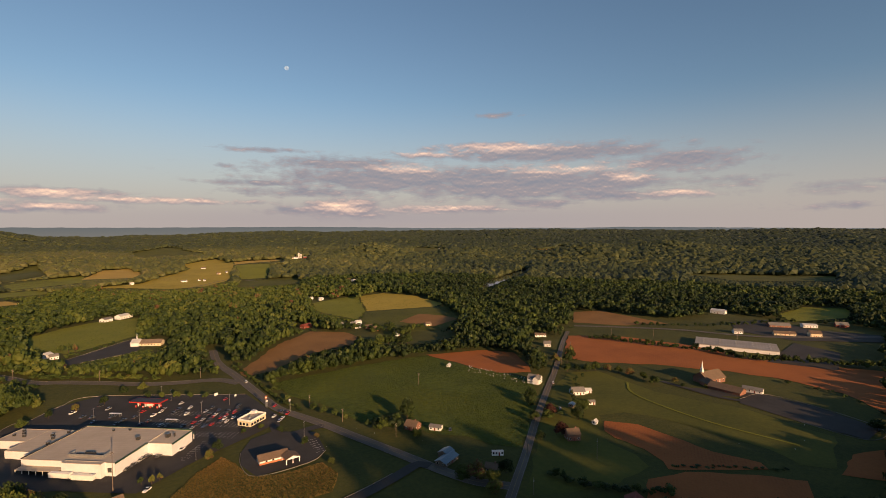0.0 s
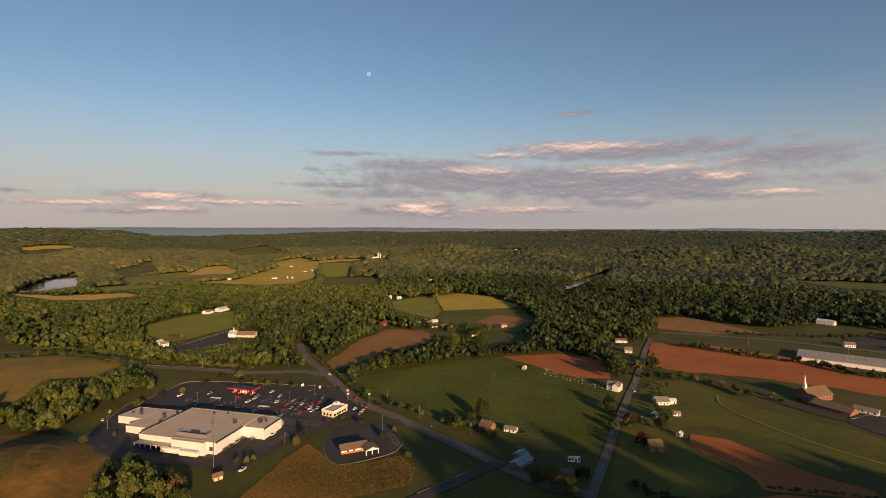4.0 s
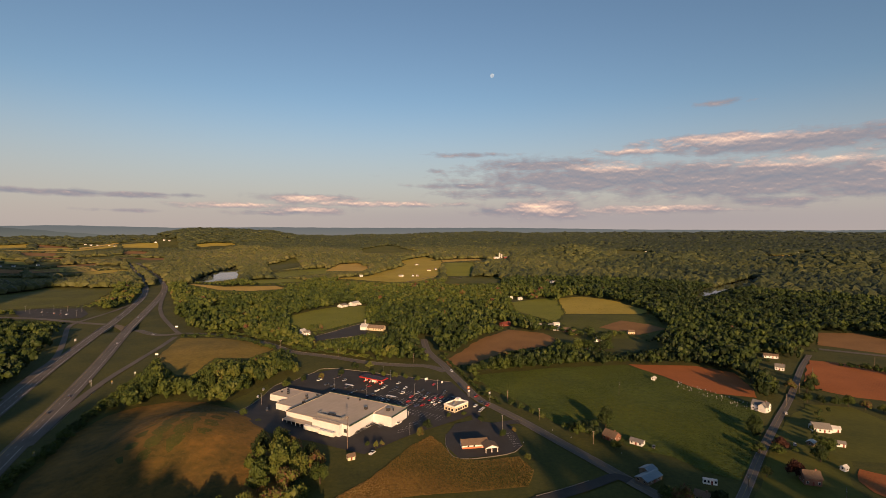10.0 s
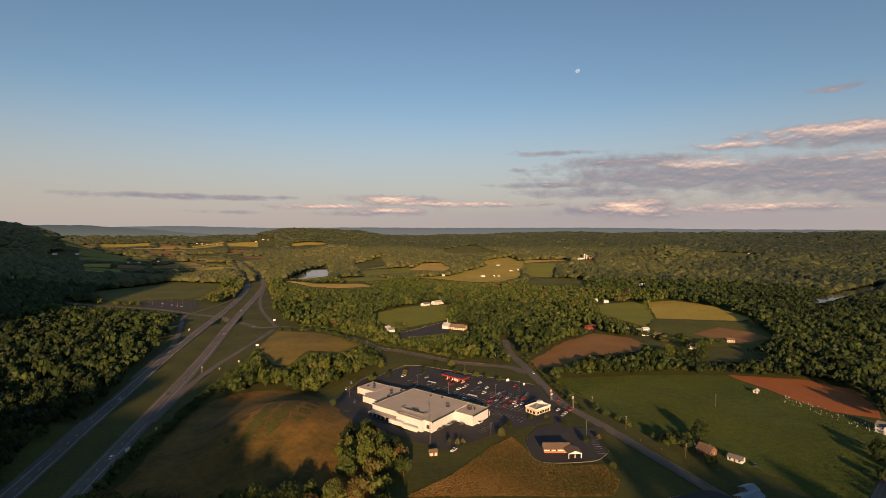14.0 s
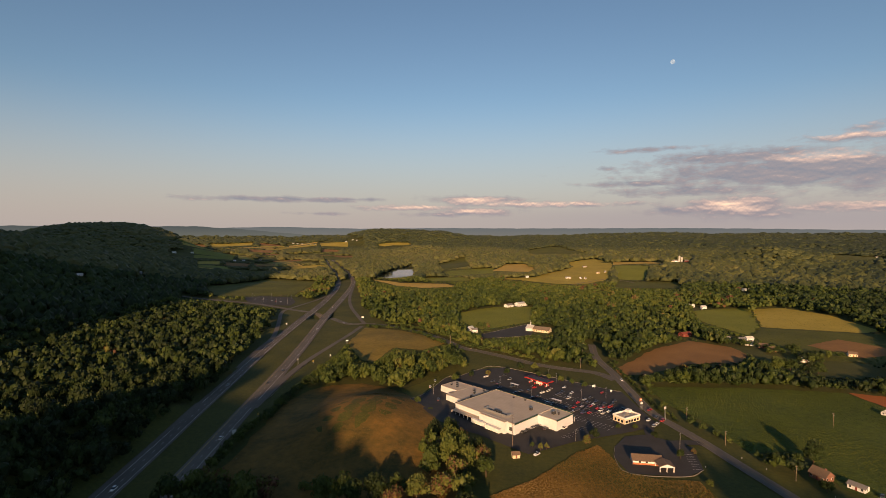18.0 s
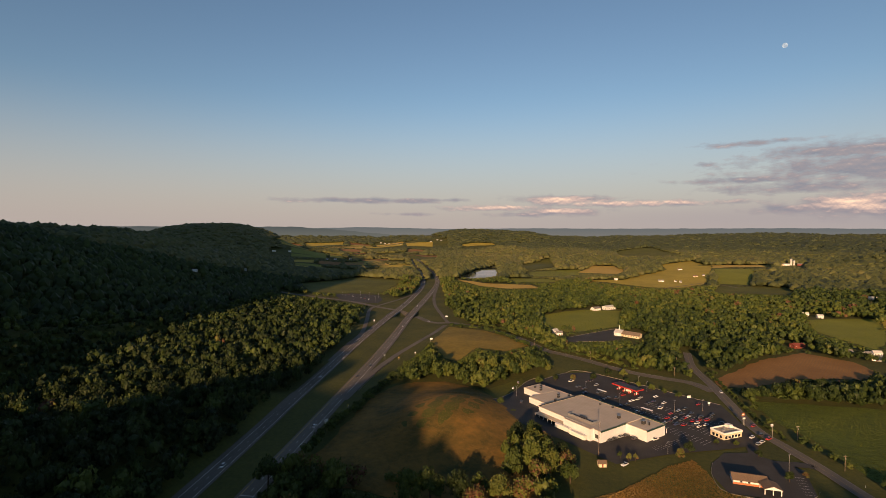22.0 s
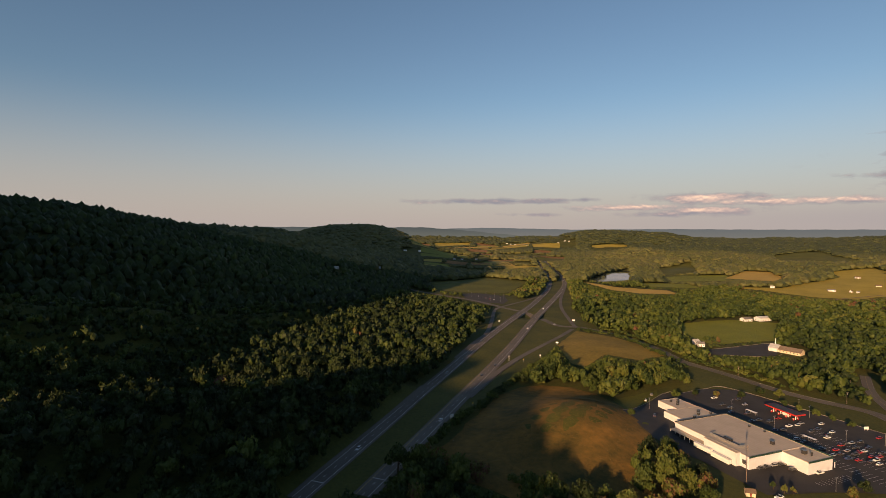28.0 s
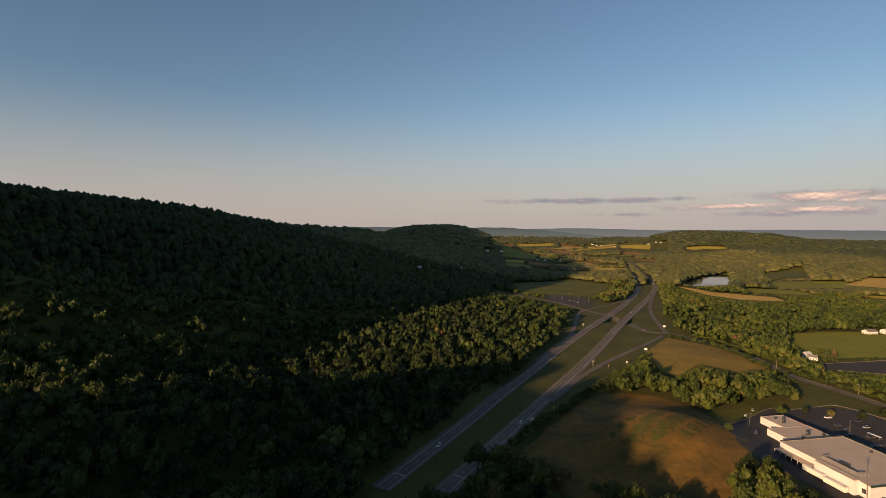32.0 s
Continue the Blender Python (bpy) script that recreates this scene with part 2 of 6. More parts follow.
# plan of the fields, lots and waters (metres)
FIELDS = {
    'crop_field': ('crop', [(85, 477), (184, 495), (253, 498), (263, 470), (271, 434), (292, 393), (297, 367), (279, 338), (242, 301), (202, 260), (187, 274), (180, 293), (159, 311), (160, 350), (151, 358), (126, 350), (115, 392), (93, 433)]),
    'plowed_field': ('soil', [(256, 500), (324, 487), (347, 460), (328, 409), (315, 389), (281, 407), (271, 452), (259, 485)]),
    'plowed_field_b': ('soil', [(464, 497), (520, 460), (557, 380), (557, 310), (623, 217), (477, 165), (508, 210), (508, 246), (488, 298), (444, 350), (401, 381), (384, 413)]),
    'plowed_field_c': ('soil', [(283, 266), (299, 249), (303, 216), (304, 196), (315, 173), (310, 166), (267, 189), (259, 195), (265, 203), (269, 220), (266, 241), (269, 253)]),
    'plowed_field_d': ('soil', [(239, 193), (265, 188), (297, 166), (315, 148), (298, 137), (220, 179)]),
    'plowed_field_e': ('soil', [(340, 142), (376, 151), (412, 142), (356, 122)]),
    'meadow_a': ('meadow', [(-157, 821), (-127, 875), (-96, 909), (-34, 921), (-26, 778), (-96, 698), (-137, 752)]),
    'rough_field': ('tawny', [(-243, 563), (-261, 670), (-202, 655), (-124, 592), (-143, 547), (-178, 546), (-184, 493), (-203, 501)]),
    'mound_field': ('rough', [(-184, 229), (-192, 266), (-201, 309), (-213, 366), (-208, 400), (-194, 417), (-170, 427), (-144, 419), (-112, 386), (-84, 354), (-64, 323), (-53, 294), (-49, 262), (-50, 225)]),
    'scrub_field': ('scrub', [(16, 324), (31, 340), (37, 327), (42, 307), (56, 301), (84, 303), (88, 285), (79, 267), (-32, 260), (-8, 285)]),
    'grass_verge': ('meadow2', [(-128, 413), (-106, 467), (-92, 428), (-92, 376), (-83, 350), (-116, 391)]),
    'plowed_field_f': ('soil2', [(65, 531), (121, 633), (173, 689), (214, 662), (221, 627), (200, 588), (142, 568), (93, 517), (68, 509)]),
    'terrace_a': ('meadow', [(240, 937), (300, 969), (342, 974), (298, 806), (261, 741), (244, 786), (226, 843)]),
    'terrace_b': ('gold2', [(343, 966), (399, 981), (441, 917), (452, 809), (421, 791), (301, 806)]),
    'terrace_c': ('meadow2', [(298, 796), (416, 782), (444, 789), (411, 682), (343, 614), (276, 621), (259, 673), (264, 736)]),
    'terrace_d': ('soil2', [(309, 692), (365, 739), (393, 705), (400, 671), (338, 636)]),
    'gold_field': ('gold', [(-187, 1572), (-165, 1799), (-98, 1833), (-51, 1686), (-75, 1558)]),
    'hay_field': ('gold2', [(-142, 1381), (-53, 1426), (31, 1663), (97, 1839), (208, 1843), (170, 1507), (86, 1343), (10, 1320)]),
    'green_field': ('meadow', [(203, 1745), (310, 1714), (249, 1465), (172, 1474)]),
    'green_field_b': ('meadow2', [(168, 1441), (323, 1429), (316, 1291), (150, 1288)]),
    'river_field': ('gold', [(-500, 1284), (-376, 1223), (-268, 1250), (-227, 1202), (-302, 1156), (-373, 1169)]),
    'far_gold': ('gold', [(930, 2650), (1130, 3230), (1270, 3130), (1040, 2560)]),
    'far_green': ('meadow2', [(1205, 2527), (1436, 2971), (1640, 2620), (1428, 2232)]),
    'far_strip': ('gold', [(565, 2880), (767, 2815), (758, 2755), (552, 2783)]),
    'shade_field': ('meadow2', [(-802, 1025), (-784, 1278), (-595, 1189), (-540, 971), (-630, 935), (-693, 922)]),
    'shade_field_b': ('gold2', [(-1102, 1694), (-1070, 1877), (-927, 1694), (-1032, 1681)]),
    'far_brown': ('soil2', [(601, 629), (653, 621), (652, 537), (651, 486), (581, 509), (535, 562)]),
    'green_strip': ('meadow2', [(1331, 931), (1507, 895), (1639, 674), (1463, 607), (1305, 774)]),
    'green_east': ('meadow', [(876, 449), (997, 468), (1044, 419), (947, 376), (827, 403)]),
    'valley_x': ('gold2', [(-1203, 3266), (-998, 3398), (-952, 3355), (-1102, 3183)]),
    'valley_y': ('gold', [(-1152, 1908), (-1131, 1969), (-920, 1717), (-951, 1686)]),
    'farm_a': ('meadow', [(-365, 1385), (-251, 1402), (-203, 1334), (-314, 1296)]),
    'farm_b': ('meadow2', [(-369, 1592), (-275, 1639), (-207, 1531), (-296, 1480)]),
    'farm_c': ('gold', [(208, 1843), (382, 1893), (365, 1787), (202, 1765)]),
    'farm_d': ('meadow2', [(53, 2790), (346, 2863), (308, 2498), (66, 2671)]),
    'farm_e': ('gold', [(1856, 2320), (1999, 2270), (2105, 2127), (1742, 1919)]),
    'glade_a': ('meadow2', [(-451, 1924), (-364, 2125), (-282, 1760), (-352, 1620)]),
    'glade_b': ('meadow', [(-343, 1578), (-191, 1665), (-172, 1502), (-298, 1448)]),
    'glade_c': ('meadow', [(222, 2747), (365, 2945), (440, 2689), (250, 2472)]),
    'glade_d': ('meadow2', [(-165, 3167), (36, 3434), (198, 2943), (-94, 2684)]),
    'glade_e': ('gold2', [(51, 1870), (161, 1992), (190, 1871), (77, 1738)]),
    'pond': ('water', [(-503, 1359), (-520, 1508), (-552, 1733), (-570, 1944), (-539, 1939), (-404, 1452), (-419, 1363), (-450, 1315)]),
    'church_lawn': ('meadow2', [(344, 371), (375, 361), (374, 323), (371, 291), (382, 263), (398, 229), (396, 198), (398, 170), (346, 147), (333, 160), (339, 181), (331, 215), (325, 245), (309, 271), (288, 276), (270, 260), (257, 239), (258, 217), (252, 203), (216, 196), (168, 215), (198, 245), (247, 293), (300, 341)]),
    'river': ('water', [(642, 971), (786, 1116), (915, 1222), (1011, 1282), (1000, 1243), (872, 1144), (717, 1006), (655, 958)]),
    'church_lot': ('asph', [(417, 245), (446, 242), (452, 206), (442, 160), (411, 156), (406, 196), (407, 239)]),
    'chapel_lot': ('asph', [(-94, 662), (-32, 755), (-21, 725), (-27, 677), (-77, 643), (-88, 637)]),
    'store_lot': ('asph', [(-109, 375), (-99, 460), (-87, 470), (-72, 496), (-48, 511), (61, 457), (69, 422), (78, 384), (51, 364), (21, 346), (-13, 316), (-49, 338), (-83, 347)]),
    'bank_lot': ('asph', [(51, 359), (66, 365), (92, 350), (90, 318), (78, 307), (46, 304), (40, 323), (42, 340)]),
    'depot_lot': ('asph', [(556, 297), (677, 329), (668, 277), (586, 245)]),
    'shops_lot': ('asph', [(742, 447), (808, 434), (787, 354), (826, 293), (777, 275), (691, 336), (688, 407)]),
    'station_lot': ('asph', [(-620, 910), (-596, 937), (-523, 931), (-484, 875), (-471, 833), (-509, 828), (-574, 855)]),
}

# narrow strips of farmland up the valley, nearer ones first
strip_rng = random.Random(31)
reach_ = 1760.0
while reach_ < 4350:
    deep_ = reach_ * strip_rng.uniform(0.035, 0.07)
    from_ = strip_rng.uniform(-41.5, -39.5) if reach_ > 2300 else -39.0
    while from_ < -25.5 - 3.0 * (reach_ < 2200):
        wide_ = strip_rng.uniform(1.6, 4.6)
        lean_ = strip_rng.uniform(-0.35, 0.35) * deep_
        if strip_rng.random() < 0.78:
            corners_ = [(from_, reach_), (from_, reach_ + deep_), (from_ + wide_, reach_ + deep_ + lean_), (from_ + wide_, reach_ + lean_)]
            FIELDS[f"valley_{len(FIELDS)}"] = (strip_rng.choice(("gold", "gold2", "gold2", "meadow", "meadow2", "meadow2", "soil2")), [(r * math.sin(radians(a)), r * math.cos(radians(a))) for a, r in corners_])
        from_ += wide_ + strip_rng.uniform(0.15, 0.5)
    reach_ += deep_ + strip_rng.uniform(14, 40)

# centre lines of the roads
ROADS = {
    'R1': [(-750.7, 889.1), (-635.6, 860.6), (-537.4, 834.5), (-438.8, 788.5), (-375.8, 761.6), (-300.5, 694.8), (-266.1, 700.4), (-204.9, 674.5), (-141.1, 614.9), (-103.6, 575.1), (-82.6, 567.4), (-51.8, 552.8), (-16.3, 530.7), (13.6, 519.6), (42.5, 513.0), (60.3, 492.1)],
    'R2': [(49.0, 637.7), (49.4, 574.1), (60.2, 516.2), (67.8, 467.1), (77.2, 411.4), (88.9, 385.3), (100.3, 361.1), (113.3, 329.0), (125.5, 299.5), (135.3, 274.7), (144.5, 253.0), (153.3, 236.7), (166.3, 224.6)],
    'farmdrive': [(37.8, 1284.0), (70.5, 1354.4), (146.5, 1467.7), (190.7, 1447.2), (218.0, 1410.1)],
    'R4': [(73.6, 249.1), (81.9, 252.6), (99.4, 258.4), (117.1, 265.5), (127.1, 270.2), (133.4, 272.2), (138.4, 266.7)],
    'R3': [(157.3, 213.4), (176.4, 231.2), (199.3, 252.5), (243.0, 294.6), (295.0, 342.4), (344.3, 387.0), (424.3, 464.3), (482.0, 516.5)],
    'R5': [(518.5, 541.7), (571.0, 499.9), (625.5, 448.6), (672.7, 374.6), (744.7, 328.6), (817.4, 289.9)],
    'HR': [(-190, 183), (-214, 269), (-236, 346), (-268, 459), (-303, 573), (-356, 738), (-437, 1008), (-501, 1199), (-576, 1365), (-725, 1643), (-962, 2065)],
    'HL': [(-216, 160), (-250, 270), (-270, 332), (-294, 410), (-333, 535), (-378, 695), (-406, 802), (-442, 924), (-507, 1117), (-613, 1351), (-799, 1700), (-990, 2054)],
    'RAMP': [(-231.0, 349.3), (-249.6, 433.2), (-258.5, 500.9), (-261.0, 559.7), (-263.0, 611.9), (-270.6, 679.7)],
    'RAMPB': [(-270.9, 694.0), (-306.3, 754.5), (-361.9, 855.3), (-414.5, 976.5), (-482.8, 1162.8)],
    'RAMPL': [(-313.6, 449.0), (-339.0, 525.7), (-356.5, 584.0), (-400.0, 671.6), (-444.1, 755.0), (-454.6, 796.4), (-456.3, 892.4), (-462.0, 960.4)],
    'bankin': [(71.7, 399.5), (70.2, 356.6), (94.5, 358.0), (100.1, 356.4)],
    'storein': [(-17.1, 321.9), (21.4, 348.8), (56.4, 371.6)],
    'path': [(370.6, 320.1), (353.5, 302.0), (347.0, 273.2), (348.4, 224.8), (361.6, 173.8)],
    'churchdrive': [(401.5, 307.3), (402.9, 287.7), (405.5, 257.2), (412.8, 242.2)],
}


# ---- builders ----
def link_mesh(name, bm, material, parent=None, label=""):
    me = bpy.data.meshes.new(name)
    bm.to_mesh(me)
    bm.free()
    for mt in (material if isinstance(material, (list, tuple)) else [material]):
        me.materials.append(mt)
    ob = new(name, me)
    if parent:
        ob.parent = parent
    if label:
        ob["label"] = label
    return ob


part = link_mesh


def mesh_np(name, verts, tris, material, tint=None, smooth_faces=False):
    """One mesh from arrays of corners and triangles."""
    me = bpy.data.meshes.new(name)
    me.vertices.add(len(verts))
    me.vertices.foreach_set("co", np.ascontiguousarray(verts, np.float32).ravel())
    me.loops.add(tris.size)
    me.loops.foreach_set("vertex_index", np.ascontiguousarray(tris, np.int32).ravel())
    me.polygons.add(len(tris))
    me.polygons.foreach_set("loop_start", np.arange(len(tris), dtype=np.int32) * 3)
    me.polygons.foreach_set("use_smooth", np.full(len(tris), smooth_faces))
    me.update(calc_edges=True)
    if tint is not None:
        me.attributes.new("tint", "FLOAT", "POINT").data.foreach_set("value", np.ascontiguousarray(tint, np.float32))
    me.materials.append(material)
    return me


def lift(x, y, base, level=False):
    z = ground_z(x, y) + base + 0.0004 * np.hypot(x, y)
    if level:  # bridges keep their height over the hollow of the underpass
        z = z + 6.6 * np.exp(-((x + 367) / 20.4) ** 2 - ((y - 746) / 20.4) ** 2)
    return z


def inside(px, py, poly):
    """Which points lie in a polygon."""
    hit = np.zeros(np.shape(px), bool)
    k = len(poly)
    for a in range(k):
        (x0, y0), (x1, y1) = poly[a], poly[(a + 1) % k]
        if y0 == y1:
            continue
        hit ^= ((y0 > py) != (y1 > py)) & (px < (x1 - x0) * (py - y0) / (y1 - y0) + x0)
    return hit


def ragged(poly, step, amount, rng):
    """A polygon's outline with its sides broken up a little."""
    out = []
    for a in range(len(poly)):
        (x0, y0), (x1, y1) = poly[a], poly[(a + 1) % len(poly)]
        d = math.hypot(x1 - x0, y1 - y0)
        k = max(1, int(d / step))
        for i in range(k):
            u = i / k
            j = rng.uniform(-amount, amount) if i else 0
            out.append((x0 + (x1 - x0) * u - (y1 - y0) / d * j, y0 + (y1 - y0) * u + (x1 - x0) / d * j))
    return out


def patch(name, poly, material, label, category, base=0.12, edge=1.0):
    """A piece of ground laid over the land."""
    rng = random.Random(len(label) + int(abs(poly[0][0])))
    size = max(max(p[k] for p in poly) - min(p[k] for p in poly) for k in (0, 1))
    out = ragged(poly, max(7, size / 22), edge * max(0.8, size / 110), rng) if edge else poly
    bm = bmesh.new()
    bm.faces.new([bm.verts.new((x, y, 0)) for x, y in out])
    g = max(9.0, size / 16)
    for k in (0, 1):
        lo, hi = min(p[k] for p in out), max(p[k] for p in out)
        c = lo + g * 0.5
        while c < hi:
            bmesh.ops.bisect_plane(bm, geom=bm.verts[:] + bm.edges[:] + bm.faces[:], plane_co=(c, c, 0), plane_no=(1 - k, k, 0))
            c += g
    bmesh.ops.triangulate(bm, faces=bm.faces[:])
    for v in bm.verts:
        v.co.z = float(lift(v.co.x, v.co.y, base))
    for fc in bm.faces:
        fc.normal_update()
        if fc.normal.z < 0:
            fc.normal_flip()
        fc.smooth = True
    return tagged(link_mesh(name, bm, material), label, category, kind="structure")


def curve_points(pts, step=6.0):
    """A smooth line through the points, evenly stepped."""
    p = [np.array(q, float) for q in pts]
    p = [2 * p[0] - p[1]] + p + [2 * p[-1] - p[-2]]
    out = []
    for a, b, c, d in zip(p, p[1:], p[2:], p[3:]):
        k = max(2, int(np.linalg.norm(c - b) / step))
        for i in range(k):
            u = i / k
            out.append(0.5 * (2 * b + (c - a) * u + (2 * a - 5 * b + 4 * c - d) * u * u + (3 * b - a - 3 * c + d) * u ** 3))
    out.append(p[-2])
    return np.array(out)


def side_of(line):
    t = np.gradient(line, axis=0)
    t /= np.linalg.norm(t, axis=1)[:, None]
    return np.stack([t[:, 1], -t[:, 0]], 1)


def ribbon(name, line, lo, hi, material, base, parent=None, label="", level=False):
    """A strip along a line between two offsets to its right."""
    s = side_of(line)
    k = max(2, int(abs(hi - lo) / 4) + 2)
    cols = [line + s * (lo + (hi - lo) * i / (k - 1)) for i in range(k)]
    V = np.concatenate([np.column_stack([c, lift(c[:, 0], c[:, 1], base, level)]) for c in cols])
    n = len(line)
    T = []
    for i in range(k - 1):
        a = np.arange(n - 1) + i * n
        T += [np.column_stack([a, a + n, a + n + 1]), np.column_stack([a, a + n + 1, a + 1])]
    T = np.concatenate(T)
    if hi > lo:
        T = T[:, ::-1]
    ob = new(name, mesh_np(name, V, T, material, None, True))
    if parent:
        ob.parent = parent
    if label:
        ob["label"] = label
    return ob


# ---- ground: one sheet to the horizon ----
def build_ground():
    az = np.radians(np.concatenate([np.arange(-100, 80.1, 0.6), np.arange(83, 260, 3.0)]))
    rr = np.concatenate([[0.02], np.geomspace(20, 4930, 262)])
    A, R = np.meshgrid(az, rr)
    X, Y = R * np.sin(A), R * np.cos(A)
    V = np.column_stack([X.ravel(), Y.ravel(), ground_z(X, Y).ravel()])
    na, nr = len(az), len(rr)
    i, j = np.meshgrid(np.arange(nr - 1), np.arange(na), indexing="ij")
    a, b = (i * na + j).ravel(), (i * na + (j + 1) % na).ravel()
    T = np.concatenate([np.column_stack([a, a + na, b + na]), np.column_stack([a, b + na, b])])[:, ::-1]
    return tagged(new("ground", mesh_np("ground", V, T, M["ground"], None, True)), "rolling grassy farmland and forest floor out to the hills", "ground", kind="structure")


build_ground()
FIELD_WORDS = {
    "crop": ("leafy green crop field with faint planting rows", "field"), "soil": ("bare ploughed field of red-brown soil", "field"),
    "soil2": ("bare ploughed field of dull brown soil", "field"), "meadow": ("mown bright green meadow", "meadow"), "meadow2": ("dark green pasture", "pasture"),
    "rough": ("rough tawny pasture on a low mound", "pasture"), "scrub": ("unmown dry golden scrub and weeds", "scrubland"), "tawny": ("tawny olive pasture between hedgerows", "pasture"), "gold": ("ripe golden grain field", "field"),
    "gold2": ("cut yellow-green hay field", "field"), "water": ("still pale water reflecting the sky", "water"), "asph": ("dark asphalt parking lot", "parking lot")}
KIND_NAME = {"crop": "crop_field", "soil": "ploughed_field", "soil2": "brown_field", "meadow": "meadow", "meadow2": "pasture", "rough": "rough_pasture", "scrub": "scrub_field", "tawny": "rough_pasture",
             "gold": "grain_field", "gold2": "hay_field", "water": "water", "asph": "parking_lot"}
for key, (mat, poly) in FIELDS.items():
    words, cat = FIELD_WORDS[mat]
    base = {"asph": 0.16, "water": 0.3}.get(mat, 0.12) + (0.35 if key == "terrace_d" else -0.12 if key == "church_lawn" else 0)
    patch(KIND_NAME[mat], poly, M[mat], words, cat, base, edge=0 if mat == "asph" else 1)
LINES = {k: curve_points(p) for k, p in ROADS.items()}
WIDTHS = {"R1": 10.5, "R2": 8.5, "farmdrive": 4, "R4": 7.5, "R3": 5.6, "R5": 9, "HR": 12.5, "HL": 12.5, "RAMP": 6.5, "RAMPB": 6, "RAMPL": 6, "bankin": 7, "storein": 7, "path": 2, "churchdrive": 5}
ROAD_OBS = {}
for key, line in LINES.items():
    w = WIDTHS[key]
    mat = M["road"] if key in ("HR", "HL", "R1", "R2", "R3", "R5", "RAMP", "RAMPB", "RAMPL") else M["meadow"] if key == "path" else M["gravel"] if key == "farmdrive" else M["asph"]
    ob = ribbon("highway" if key in ("HR", "HL") else "footpath" if key == "path" else "road", line, -w / 2, w / 2, mat, 0.24 + 0.03 * (list(LINES).index(key) % 5), level=key in ("HR", "HL"))
    tagged(ob, "grey asphalt carriageway of a divided highway" if key in ("HR", "HL") else "pale mown track across the lawn" if key == "path" else "pale gravel drive to a farm" if key == "farmdrive" else "worn grey two-lane asphalt road", "road", kind="structure")
    ROAD_OBS[key] = ob


# ---- trees ----
ICO = bmesh.new()
bmesh.ops.create_icosphere(ICO, subdivisions=1, radius=1)
ICO_V, ICO_T = np.array([v.co[:] for v in ICO.verts]), np.array([[v.index for v in f.verts] for f in ICO.faces])
ICO.free()


def crown_shape(rng, lobes, leaves, leaf, core=0.8):
    """Unit crown, about 1 m in radius with its foot at 0: lobes of foliage and loose leaf sprays on them."""
    V, T, n = [], [], 0
    cs = []
    for k in range(lobes):
        a, h = rng.uniform(0, 2 * np.pi), rng.uniform(0, 1)
        rad = rng.uniform(0.34, 0.50) if lobes > 1 else 0.9
        off = rng.uniform(0.42, 0.72) * (1.0 - 0.55 * h * h) if lobes > 1 else 0
        a = 2 * np.pi * (k * 0.382 + rng.uniform(-0.1, 0.1))
        cs.append((np.array([off * np.cos(a), off * np.sin(a), 0.40 + h * 0.64]), rad))
    bv, bt = ICO_V, ICO_T
    for c, rad in cs:
        v = bv * core * rad * (1 + rng.uniform(-0.22, 0.22, (len(bv), 1))) * [1, 1, 0.85] + c
        V.append(v)
        T.append(bt + n)
        n += len(v)
    for k in range(leaves):
        c, rad = cs[k % len(cs)]
        d = rng.normal(size=3)
        d[2] = abs(d[2]) * 0.9 - 0.25
        d /= np.linalg.norm(d)
        p = c + d * rad * rng.uniform(core - 0.02, 1.2) * [1, 1, 0.85]
        nrm = d + rng.normal(size=3) * 0.8
        nrm /= np.linalg.norm(nrm)
        u = np.cross(nrm, rng.normal(size=3))
        u /= np.linalg.norm(u)
        w = np.cross(nrm, u)
        s = leaf * rng.uniform(0.6, 1.3)
        V.append(np.array([p + u * s, p + w * s * 0.8 + nrm * s * 0.3, p - u * s, p - w * s * 0.8 - nrm * s * 0.2]))
        T.append(np.array([[0, 1, 2], [0, 2, 3]]) + n)
        n += 4
    return np.concatenate(V), np.concatenate(T)


rng = np.random.default_rng(7)
NEAR = [crown_shape(rng, 7, 165, 0.105, 0.78) for _ in range(8)]
MID = [crown_shape(rng, 3, 15, 0.19, 0.9) for _ in range(8)]


def dome_shape(rng):
    """A small uneven crown for distant woods."""
    a = np.arange(5) * 2 * np.pi / 5 + rng.uniform(0, 1)
    rings = [np.column_stack([r * np.cos(a + k * 0.6) * rng.uniform(0.75, 1.25, 5), r * np.sin(a + k * 0.6) * rng.uniform(0.75, 1.25, 5), h + rng.uniform(-0.12, 0.12, 5)]) for k, (r, h) in enumerate(((0.85, 0.25), (0.82, 0.95)))]
    V = np.concatenate(rings + [[[rng.uniform(-0.25, 0.25), rng.uniform(-0.25, 0.25), 1.5]]])
    T = []
    for k in range(5):
        q = (k + 1) % 5
        T += [[k, q, 5 + k], [q, 5 + q, 5 + k], [5 + k, 5 + q, 10]]
    return V, np.array(T)


FAR = [dome_shape(rng) for _ in range(10)]


